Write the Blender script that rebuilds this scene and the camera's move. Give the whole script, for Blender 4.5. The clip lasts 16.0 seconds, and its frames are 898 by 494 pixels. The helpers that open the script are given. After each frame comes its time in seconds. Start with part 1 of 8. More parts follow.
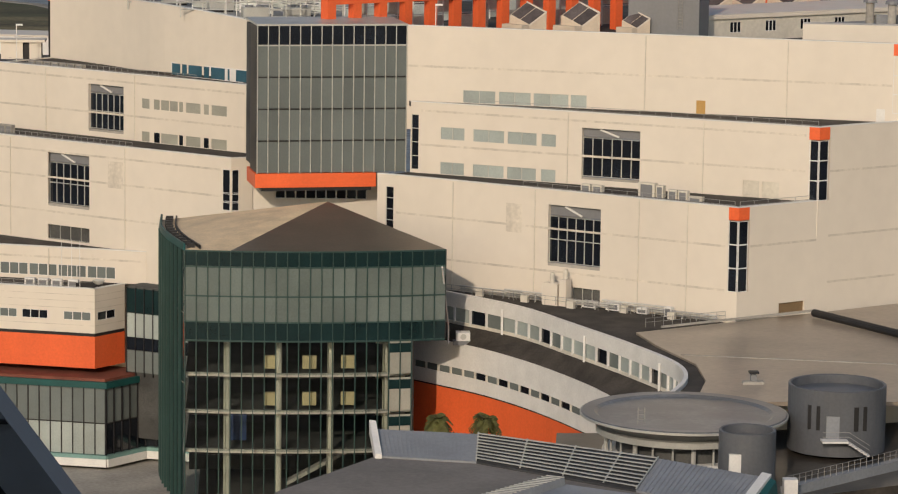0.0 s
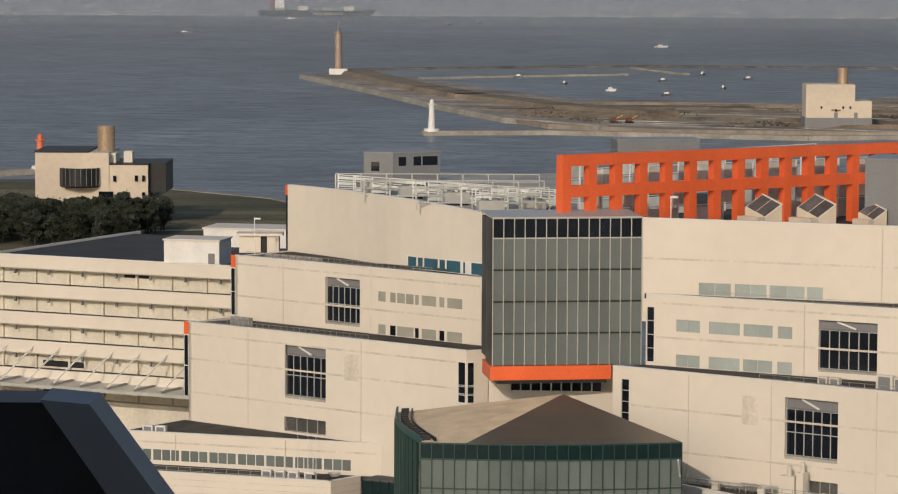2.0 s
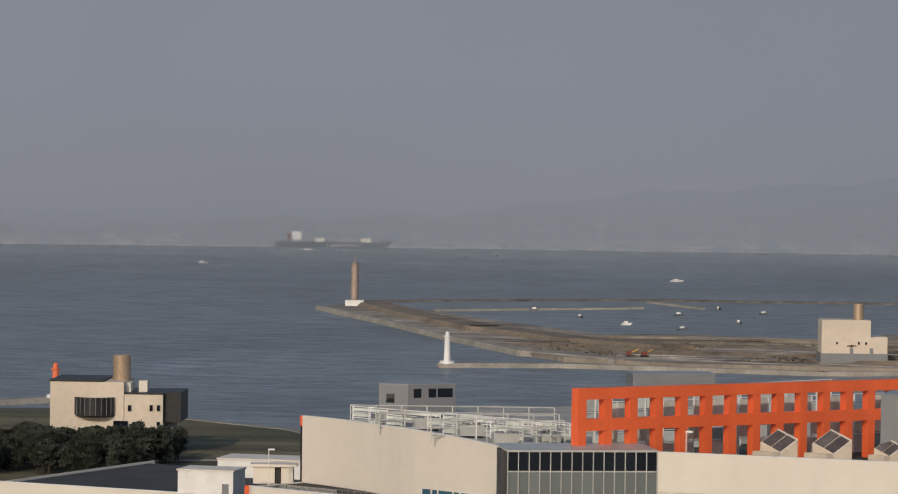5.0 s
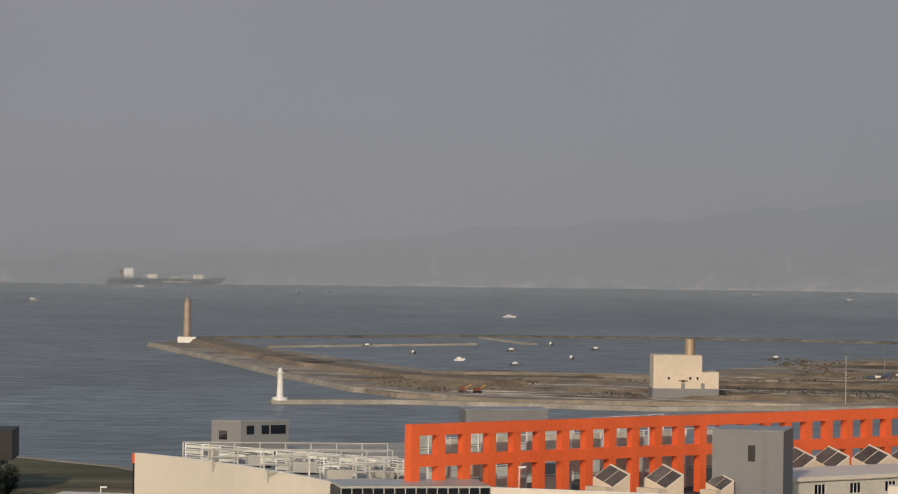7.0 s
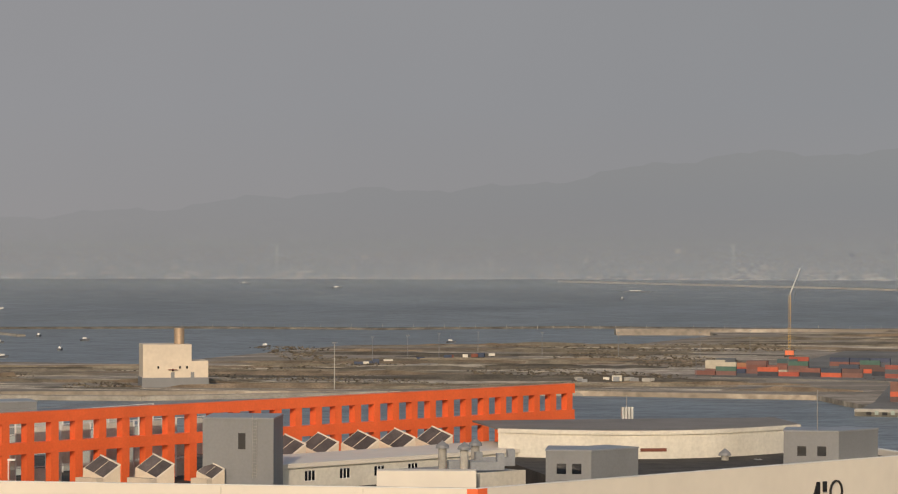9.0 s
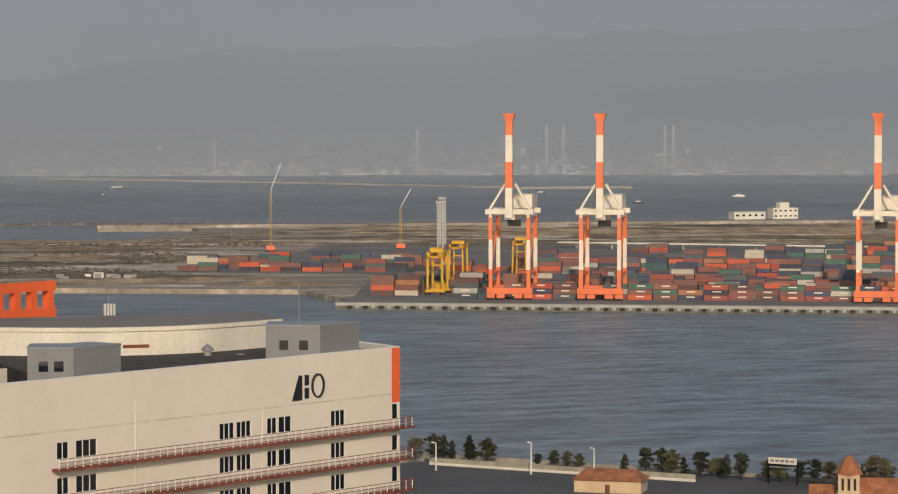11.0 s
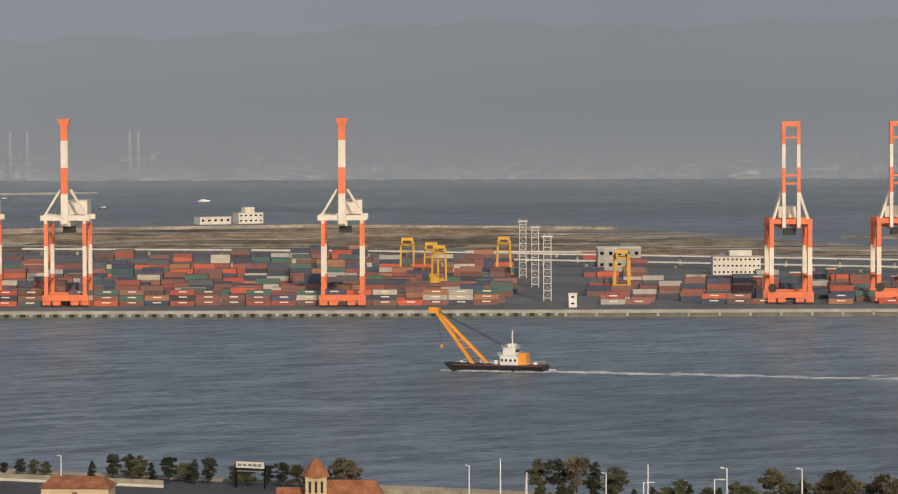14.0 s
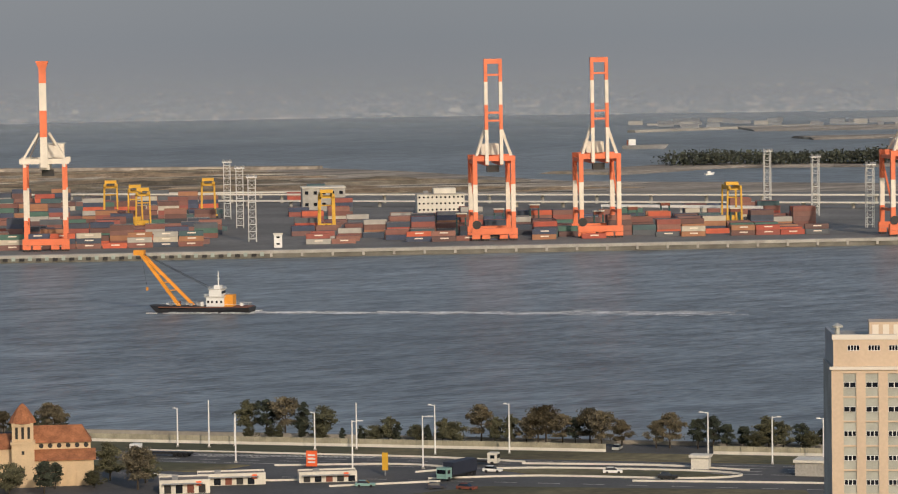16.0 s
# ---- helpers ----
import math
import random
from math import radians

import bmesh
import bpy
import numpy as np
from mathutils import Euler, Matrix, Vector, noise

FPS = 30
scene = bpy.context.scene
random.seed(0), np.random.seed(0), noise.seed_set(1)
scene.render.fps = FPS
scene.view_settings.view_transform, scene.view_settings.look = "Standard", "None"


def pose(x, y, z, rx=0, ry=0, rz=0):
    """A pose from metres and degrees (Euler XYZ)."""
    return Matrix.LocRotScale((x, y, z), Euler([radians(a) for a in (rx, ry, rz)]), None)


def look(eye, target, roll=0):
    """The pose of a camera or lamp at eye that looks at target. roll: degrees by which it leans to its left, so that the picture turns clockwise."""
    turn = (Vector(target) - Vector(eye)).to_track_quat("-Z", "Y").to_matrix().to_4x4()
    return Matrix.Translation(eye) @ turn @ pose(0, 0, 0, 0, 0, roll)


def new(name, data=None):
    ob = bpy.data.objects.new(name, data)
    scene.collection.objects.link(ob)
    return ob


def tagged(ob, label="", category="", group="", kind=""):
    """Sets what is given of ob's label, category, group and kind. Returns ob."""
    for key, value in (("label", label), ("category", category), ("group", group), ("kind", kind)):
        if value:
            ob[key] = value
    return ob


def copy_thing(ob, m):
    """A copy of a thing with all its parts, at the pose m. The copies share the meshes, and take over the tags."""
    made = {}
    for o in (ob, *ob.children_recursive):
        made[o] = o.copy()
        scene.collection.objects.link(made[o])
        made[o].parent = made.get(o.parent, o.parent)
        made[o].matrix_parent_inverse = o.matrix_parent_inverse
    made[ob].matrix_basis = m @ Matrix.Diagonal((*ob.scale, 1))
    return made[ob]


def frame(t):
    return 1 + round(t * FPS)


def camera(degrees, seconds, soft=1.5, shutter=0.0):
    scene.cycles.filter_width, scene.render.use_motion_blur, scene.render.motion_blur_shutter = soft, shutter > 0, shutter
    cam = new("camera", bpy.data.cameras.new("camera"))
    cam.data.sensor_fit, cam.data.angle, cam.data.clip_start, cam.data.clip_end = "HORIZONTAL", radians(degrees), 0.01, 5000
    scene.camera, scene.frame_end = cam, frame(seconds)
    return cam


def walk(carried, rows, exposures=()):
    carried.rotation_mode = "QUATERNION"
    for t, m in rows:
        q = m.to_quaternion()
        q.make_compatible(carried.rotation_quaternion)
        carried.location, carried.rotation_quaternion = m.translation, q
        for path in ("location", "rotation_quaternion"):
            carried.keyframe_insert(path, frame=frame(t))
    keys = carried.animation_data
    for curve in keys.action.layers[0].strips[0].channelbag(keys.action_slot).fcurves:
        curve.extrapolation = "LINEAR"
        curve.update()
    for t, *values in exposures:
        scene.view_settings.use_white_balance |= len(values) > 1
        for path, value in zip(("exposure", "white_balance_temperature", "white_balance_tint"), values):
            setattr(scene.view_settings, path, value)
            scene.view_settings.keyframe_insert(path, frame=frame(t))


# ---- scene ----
import functools
import itertools

cam = camera(15.87, 16.0, soft=1.15)
EYE = (0.0, 0.0, 100.0)
# time, heading, tilt and roll in degrees
TURNS = [
    (0.0, 3.457, -8.670, 0.793),
    (0.5, 1.703, -8.320, 0.320),
    (1.0, 1.119, -7.890, -0.124),
    (1.5, 0.585, -7.716, 0.575),
    (2.0, -0.785, -5.284, 0.229),
    (2.5, -1.091, -5.012, -0.015),
    (3.0, -1.278, -3.798, 0.374),
    (3.5, -1.218, -2.573, 0.591),
    (4.0, -0.981, -1.539, 0.799),
    (4.2, -1.119, -1.421, 0.732),
    (6.3, -0.630, -0.947, 0.400),
    (6.5, 0.393, -0.979, 0.469),
    (7.0, 1.871, -0.479, 0.655),
    (7.5, 4.509, -0.828, 0.321),
    (8.0, 6.588, -0.884, 0.078),
    (8.5, 9.396, -0.975, -0.083),
    (9.0, 10.956, -0.618, 0.122),
    (9.5, 13.185, -0.559, -0.113),
    (10.0, 15.336, -0.764, -1.010),
    (10.2, 16.476, -1.727, -0.810),
    (12.3, 24.220, -2.337, 0.951),
    (12.5, 24.757, -2.265, 0.978),
    (13.0, 25.199, -1.945, 0.484),
    (13.5, 26.811, -1.836, -0.301),
    (14.0, 29.650, -2.393, -0.169),
    (14.5, 31.522, -2.953, 0.504),
    (15.0, 33.280, -3.023, 0.340),
    (15.5, 35.258, -3.105, -0.212),
    (16.0, 34.891, -3.509, -0.865),
]


def heading(yaw, tilt):
    a, b = radians(yaw), radians(tilt)
    return Vector((math.sin(a) * math.cos(b), math.cos(a) * math.cos(b), math.sin(b)))


walk(cam, [(t, look(EYE, Vector(EYE) + heading(yaw, tilt) * 100, roll)) for t, yaw, tilt, roll in TURNS],
     exposures=[(0.0, -0.04, 6450, 10), (2.0, -0.06, 6350, 10), (4.0, -0.14, 6000, 10), (6.5, -0.06, 6450, 10), (8.5, 0.12, 6850, 10), (10.0, 0.16, 6800, 10), (12.5, 0.05, 6500, 10), (14.0, 0.13, 6500, 10), (16.0, 0.2, 6500, 10)])

# ---- light: low warm sun behind the eye, hazy sky ----
SUN = Vector((-0.27, -0.865, 0.40)).normalized()
world = bpy.data.worlds.new("hazy_sky")
scene.world = world
world.use_nodes = True
wn = world.node_tree.nodes
sky = wn.new("ShaderNodeTexSky")
sky.sky_type, sky.sun_disc = "NISHITA", False
sky.sun_elevation = math.asin(SUN.z)
sky.sun_rotation = math.atan2(SUN.x, SUN.y)
sky.dust_density, sky.air_density = 1.6, 1.2
world.node_tree.links.new(sky.outputs[0], wn["Background"].inputs[0])
wn["Background"].inputs[1].default_value = 0.10
sun = new("sun", bpy.data.lights.new("sun", "SUN"))
sun.data.energy, sun.data.angle, sun.data.color = 2.05, radians(0.6), (1.0, 0.82, 0.64)
sun.matrix_world = look(SUN * 500, (0, 0, 0))

# ---- materials ----
def mat(name, col, rough=0.7, metal=0.0, vary=0.12, scale=0.3, fine=6.0, bump=0.0, spec=0.4, islands=0.0, rand=0.0, stain=None, streak=0.0):
    """Procedural surface: a base colour with broad and fine variation, vertical streaks and relief."""
    m = bpy.data.materials.new(name)
    m.use_nodes = True
    n, ln = m.node_tree.nodes, m.node_tree.links
    b = n["Principled BSDF"]
    b.inputs["Roughness"].default_value, b.inputs["Metallic"].default_value = rough, metal
    b.inputs["Specular IOR Level"].default_value = spec
    geo = n.new("ShaderNodeNewGeometry")
    one, two, mix, mix2 = n.new("ShaderNodeTexNoise"), n.new("ShaderNodeTexNoise"), n.new("ShaderNodeMix"), n.new("ShaderNodeMix")
    mapping = n.new("ShaderNodeMapping")
    ln.new(geo.outputs["Position"], mapping.inputs[0])
    mapping.inputs["Scale"].default_value = (1, 1, 0.25 if streak else 1)
    ln.new(mapping.outputs[0], one.inputs["Vector"])
    ln.new(geo.outputs["Position"], two.inputs["Vector"])
    one.inputs["Scale"].default_value, two.inputs["Scale"].default_value = scale, fine
    one.inputs["Detail"].default_value, two.inputs["Detail"].default_value = 5, 2
    for x, f in ((mix, vary), (mix2, vary * 0.6)):
        x.data_type, x.blend_type = "RGBA", "MULTIPLY"
        x.inputs[0].default_value = 1.0
    ramp, ramp2 = n.new("ShaderNodeMapRange"), n.new("ShaderNodeMapRange")
    for r, lo in ((ramp, 1 - vary * 1.8), (ramp2, 1 - vary)):
        r.inputs[1].default_value, r.inputs[2].default_value = 0.3, 0.7
        r.inputs[3].default_value, r.inputs[4].default_value = lo, 1 + vary * 0.4
    ln.new(one.outputs[0], ramp.inputs[0])
    ln.new(two.outputs[0], ramp2.inputs[0])
    mix.inputs[6].default_value = (*col, 1)
    ln.new(ramp.outputs[0], mix.inputs[7])
    ln.new(mix.outputs[2], mix2.inputs[6])
    ln.new(ramp2.outputs[0], mix2.inputs[7])
    out = mix2.outputs[2]
    if stain:
        st, r3, mx = n.new("ShaderNodeTexNoise"), n.new("ShaderNodeMapRange"), n.new("ShaderNodeMix")
        st.inputs["Scale"].default_value, st.inputs["Detail"].default_value = scale * 0.45, 6
        ln.new(mapping.outputs[0], st.inputs["Vector"])
        r3.inputs[1].default_value, r3.inputs[2].default_value = 0.47, 0.66
        ln.new(st.outputs[0], r3.inputs[0])
        mx.data_type = "RGBA"
        ln.new(r3.outputs[0], mx.inputs[0])
        ln.new(out, mx.inputs[6])
        mx.inputs[7].default_value = (*stain, 1)
        out = mx.outputs[2]
    if islands or rand:
        hsv, r4 = n.new("ShaderNodeHueSaturation"), n.new("ShaderNodeMapRange")
        k = islands or rand
        r4.inputs[3].default_value, r4.inputs[4].default_value = 1 - k, 1 + k
        if islands:
            ln.new(geo.outputs["Random Per Island"], r4.inputs[0])
        else:
            info = n.new("ShaderNodeObjectInfo")
            ln.new(info.outputs["Random"], r4.inputs[0])
        ln.new(r4.outputs[0], hsv.inputs["Value"])
        ln.new(out, hsv.inputs["Color"])
        out = hsv.outputs[0]
    ln.new(out, b.inputs["Base Color"])
    if bump:
        bp = n.new("ShaderNodeBump")
        bp.inputs["Strength"].default_value, bp.inputs["Distance"].default_value = bump, 0.05
        ln.new(two.outputs[0], bp.inputs["Height"])
        ln.new(bp.outputs[0], b.inputs["Normal"])
    return m


def glow(name, col, strength=1.0):
    m = bpy.data.materials.new(name)
    m.use_nodes = True
    b = m.node_tree.nodes["Principled BSDF"]
    b.inputs["Base Color"].default_value = (0, 0, 0, 1)
    b.inputs["Roughness"].default_value = 1
    b.inputs["Specular IOR Level"].default_value = 0
    b.inputs["Emission Color"].default_value = (*col, 1)
    b.inputs["Emission Strength"].default_value = strength
    return m


CREAM = mat("cream_panel_cladding", (0.72, 0.66, 0.57), 0.6, vary=0.028, scale=0.09, fine=0.5, streak=1)
CREAM_DIRTY = mat("weathered_cream_wall", (0.70, 0.66, 0.57), 0.7, vary=0.09, scale=0.2, fine=2.0, streak=1)
WHITE = mat("white_paint", (0.78, 0.77, 0.74), 0.5, vary=0.06, scale=0.4, fine=4)
TAN_WALL = mat("tan_cream_panel", (0.66, 0.57, 0.46), 0.75, vary=0.06, scale=0.06, fine=0.5)
ORANGE = mat("orange_red_enamel", (0.86, 0.150, 0.045), 0.45, vary=0.07, scale=0.2, fine=3, streak=1)
CRANE_RED = mat("crane_orange_paint", (0.82, 0.20, 0.085), 0.5, vary=0.1, scale=0.15, fine=2)
YELLOW = mat("crane_yellow_paint", (0.70, 0.40, 0.04), 0.5, vary=0.1, scale=0.2, fine=2)
BLACK = mat("black_metal", (0.02, 0.02, 0.022), 0.5, vary=0.2)
GREY = mat("grey_cladding", (0.21, 0.215, 0.225), 0.55, vary=0.06, scale=0.2, fine=3, streak=1)
GREY_ROOF = mat("grey_roof_sheet", (0.27, 0.285, 0.305), 0.38, vary=0.1, scale=0.25, fine=3)
DARK_ROOF = mat("dark_gravel_roof", (0.075, 0.065, 0.055), 0.9, vary=0.3, scale=0.3, fine=5, bump=0.4)
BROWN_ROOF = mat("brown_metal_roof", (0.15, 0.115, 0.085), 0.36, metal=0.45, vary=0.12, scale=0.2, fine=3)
GLASS_DARK = mat("dark_window_glass", (0.012, 0.016, 0.024), 0.08, vary=0.3, scale=0.2, spec=0.6)
GLASS_GREY = mat("grey_green_glass", (0.168, 0.192, 0.186), 0.14, vary=0.08, scale=0.12, spec=0.5, rand=0.12)
GLASS_TEAL = mat("teal_green_glass", (0.012, 0.033, 0.035), 0.15, vary=0.2, scale=0.15, spec=0.6)
GLASS_PALE = mat("pale_blue_glass", (0.40, 0.45, 0.43), 0.15, vary=0.1, scale=0.2, spec=0.5, rand=0.15)
DARKGREEN = mat("dark_green_mullion", (0.036, 0.078, 0.072), 0.45, metal=0.2, vary=0.1)
MULLION = mat("aluminium_mullion", (0.55, 0.55, 0.51), 0.4, metal=0.3, vary=0.08)
TEAL = mat("teal_paint", (0.012, 0.085, 0.082), 0.5, vary=0.12)
CONCRETE = mat("concrete", (0.42, 0.40, 0.36), 0.85, vary=0.16, scale=0.15, fine=2)
ASPHALT = mat("asphalt", (0.10, 0.098, 0.096), 0.85, vary=0.2, scale=0.08, fine=1.5)
EARTH = mat("bare_earth_and_scrub", (0.47, 0.40, 0.32), 0.95, vary=0.38, scale=0.03, fine=0.2, stain=(0.21, 0.18, 0.145))
SCRUB = mat("dry_grass", (0.20, 0.17, 0.09), 0.95, vary=0.35, scale=0.03, fine=0.4, stain=(0.055, 0.062, 0.03))


for m in (EARTH, SCRUB):
    # bare ground graded in long strips
    for x in m.node_tree.nodes:
        if x.bl_idname == "ShaderNodeMapping":
            x.inputs["Rotation"].default_value, x.inputs["Scale"].default_value = (0, 0, radians(20)), (0.22, 1.3, 1)


# ---- mesh helpers ----
def part(name, bm, material, parent=None, label=""):
    me = bpy.data.meshes.new(name)
    bmesh.ops.recalc_face_normals(bm, faces=bm.faces)
    bm.to_mesh(me)
    bm.free()
    me.materials.append(material)
    ob = new(name, me)
    if parent:
        ob.parent = parent
    if label:
        ob["label"] = label
    return ob


def share(name, me, parent, loc=(0, 0, 0), rz=0.0, scale=(1, 1, 1)):
    ob = new(name, me)
    ob.parent = parent
    ob.location, ob.rotation_euler, ob.scale = loc, (0, 0, rz), scale
    return ob


def thing(name, label, category, loc=(0, 0, 0), rz=0.0, group="", kind=""):
    ob = new(name)
    ob.location, ob.rotation_euler = loc, (0, 0, rz)
    return tagged(ob, label, category, group, kind)


def B():
    return bmesh.new()


def hexa(bm, p):
    v = [bm.verts.new(q) for q in p]
    for f in ((0, 3, 2, 1), (4, 5, 6, 7), (0, 1, 5, 4), (1, 2, 6, 5), (2, 3, 7, 6), (3, 0, 4, 7)):
        bm.faces.new([v[i] for i in f])
    return bm


def box(bm, x0, x1, y0, y1, z0, z1):
    return hexa(bm, [(x0, y0, z0), (x1, y0, z0), (x1, y1, z0), (x0, y1, z0), (x0, y0, z1), (x1, y0, z1), (x1, y1, z1), (x0, y1, z1)])


def prism(bm, pts, z0, z1):
    a = [bm.verts.new((*p[:2], z0)) for p in pts]
    b = [bm.verts.new((*p[:2], z1)) for p in pts]
    bm.faces.new(a[::-1])
    bm.faces.new(b)
    for i in range(len(pts)):
        j = (i + 1) % len(pts)
        bm.faces.new((a[i], a[j], b[j], b[i]))
    return bm


def beam(bm, p, q, w, h=None, up=(0, 0, 1)):
    """A bar of section w x h from p to q."""
    p, q, h = Vector(p), Vector(q), h or w
    d = (q - p).normalized()
    s = d.cross(Vector(up))
    s = (s if s.length > 1e-3 else Vector((1, 0, 0))).normalized()
    t = s.cross(d).normalized()
    s, t = s * w / 2, t * h / 2
    return hexa(bm, [p - s - t, p + s - t, p + s + t, p - s + t, q - s - t, q + s - t, q + s + t, q - s + t])


def tube(bm, p, q, r0, r1=None, n=10, caps=True):
    p, q, r1 = Vector(p), Vector(q), r0 if r1 is None else r1
    d = (q - p).normalized()
    s = d.cross(Vector((0, 0, 1)))
    s = (s if s.length > 1e-3 else Vector((1, 0, 0))).normalized()
    t = s.cross(d)
    ring = lambda c, r: [bm.verts.new(c + (s * math.cos(a) + t * math.sin(a)) * r) for a in (2 * math.pi * i / n for i in range(n))]
    a, b = ring(p, r0), ring(q, max(r1, 1e-3))
    for i in range(n):
        j = (i + 1) % n
        bm.faces.new((a[i], a[j], b[j], b[i]))
    if caps:
        bm.faces.new(a[::-1])
        bm.faces.new(b)
    return bm


def lathe(bm, profile, n=24, centre=(0, 0), arc=(0, 2 * math.pi)):
    full = abs(arc[1] - arc[0] - 2 * math.pi) < 1e-6
    k = n if full else n + 1
    rings = []
    for r, z in profile:
        rings.append([bm.verts.new((centre[0] + r * math.cos(a), centre[1] + r * math.sin(a), z)) for a in (arc[0] + (arc[1] - arc[0]) * i / n for i in range(k))])
    for a, b in zip(rings, rings[1:]):
        for i in range(n):
            j = (i + 1) % k
            bm.faces.new((a[i], a[j], b[j], b[i]))
    return bm


class Face:
    """A vertical wall from p to q in plan; s runs from p, out is towards the side that is seen."""

    def __init__(self, p, q):
        self.p, self.q = Vector((*p, 0)), Vector((*q, 0))
        self.u = (self.q - self.p).normalized()
        self.n = Vector((self.u.y, -self.u.x, 0))
        self.len = (self.q - self.p).length

    def at(self, s, z, out=0.0):
        return self.p + self.u * s + self.n * out + Vector((0, 0, z))

    def slab(self, bm, s0, s1, z0, z1, out0, out1):
        return hexa(bm, [self.at(s, z, o) for z in (z0, z1) for s, o in ((s0, out1), (s1, out1), (s1, out0), (s0, out0))])

    def wall(self, bm, z0, z1, holes=(), thick=0.5, s0=0.0, s1=None, out=0.0):
        """A wall slab with rectangular holes (s0, s1, z0, z1) that go through it."""
        s1 = self.len if s1 is None else s1
        ss = sorted({s0, s1, *[min(max(h[i], s0), s1) for h in holes for i in (0, 1)]})
        zs = sorted({z0, z1, *[min(max(h[i], z0), z1) for h in holes for i in (2, 3)]})
        verts = {}

        def v(i, k, o):
            if (i, k, o) not in verts:
                verts[i, k, o] = bm.verts.new(self.at(ss[i], zs[k], out - o * thick))
            return verts[i, k, o]

        def solid(i, k):
            if not (0 <= i < len(ss) - 1 and 0 <= k < len(zs) - 1):
                return False
            a, b = (ss[i] + ss[i + 1]) / 2, (zs[k] + zs[k + 1]) / 2
            return not any(h[0] < a < h[1] and h[2] < b < h[3] for h in holes)

        for i in range(len(ss) - 1):
            for k in range(len(zs) - 1):
                if not solid(i, k):
                    continue
                for o in (0, 1):
                    bm.faces.new((v(i, k, o), v(i + 1, k, o), v(i + 1, k + 1, o), v(i, k + 1, o)))
                for di, dk, e in ((-1, 0, ((i, k), (i, k + 1))), (1, 0, ((i + 1, k), (i + 1, k + 1))), (0, -1, ((i, k), (i + 1, k))), (0, 1, ((i, k + 1), (i + 1, k + 1)))):
                    if not solid(i + di, k + dk):
                        (a, b), (c, d) = e
                        bm.faces.new((v(a, b, 0), v(c, d, 0), v(c, d, 1), v(a, b, 1)))
        return bm

# ---- sea, land, distance ----
def water_material():
    m = mat("harbour_water", (0.176, 0.212, 0.234), 0.38, vary=0.18, scale=0.004, fine=0.02, spec=0.5)
    n, ln = m.node_tree.nodes, m.node_tree.links
    geo, mp, wv, wv2, add, bp = (n.new("ShaderNode" + k) for k in ("NewGeometry", "Mapping", "TexNoise", "TexNoise", "Math", "Bump"))
    ln.new(geo.outputs["Position"], mp.inputs[0])
    mp.inputs["Rotation"].default_value = (0, 0, radians(32))
    mp.inputs["Scale"].default_value = (0.42, 1.0, 1.0)
    ln.new(mp.outputs[0], wv.inputs["Vector"])
    ln.new(mp.outputs[0], wv2.inputs["Vector"])
    wv.inputs["Scale"].default_value, wv.inputs["Detail"].default_value = 0.08, 7
    wv2.inputs["Scale"].default_value, wv2.inputs["Detail"].default_value = 0.4, 4
    ln.new(wv.outputs[0], add.inputs[0])
    ln.new(wv2.outputs[0], add.inputs[1])
    bp.inputs["Strength"].default_value, bp.inputs["Distance"].default_value = 0.7, 0.8
    ln.new(add.outputs[0], bp.inputs["Height"])
    ln.new(bp.outputs[0], n["Principled BSDF"].inputs["Normal"])
    # wind streaks: reflection contrast painted into the base colour, paler on high waves
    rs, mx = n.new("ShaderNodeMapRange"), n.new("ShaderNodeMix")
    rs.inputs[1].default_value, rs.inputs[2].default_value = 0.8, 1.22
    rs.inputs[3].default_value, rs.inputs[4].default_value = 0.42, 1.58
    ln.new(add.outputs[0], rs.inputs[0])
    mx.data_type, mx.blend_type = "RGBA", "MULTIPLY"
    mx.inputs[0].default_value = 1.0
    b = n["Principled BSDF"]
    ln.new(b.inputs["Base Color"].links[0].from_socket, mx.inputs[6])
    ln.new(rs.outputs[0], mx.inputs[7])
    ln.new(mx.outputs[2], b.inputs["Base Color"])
    return m


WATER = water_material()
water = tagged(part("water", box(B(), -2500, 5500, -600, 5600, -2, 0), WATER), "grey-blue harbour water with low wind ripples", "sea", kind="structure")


def arc_wall(name, r, z_of, z0, material, a0=-22, a1=58, n=160):
    bm = B()
    prev = None
    for i in range(n + 1):
        a = radians(a0 + (a1 - a0) * i / n)
        x, y = r * math.sin(a), r * math.cos(a)
        pair = [bm.verts.new((x, y, z0)), bm.verts.new((x, y, z_of(math.degrees(a))))]
        if prev:
            bm.faces.new((prev[0], pair[0], pair[1], prev[1]))
        prev = pair
    return part(name, bm, material)


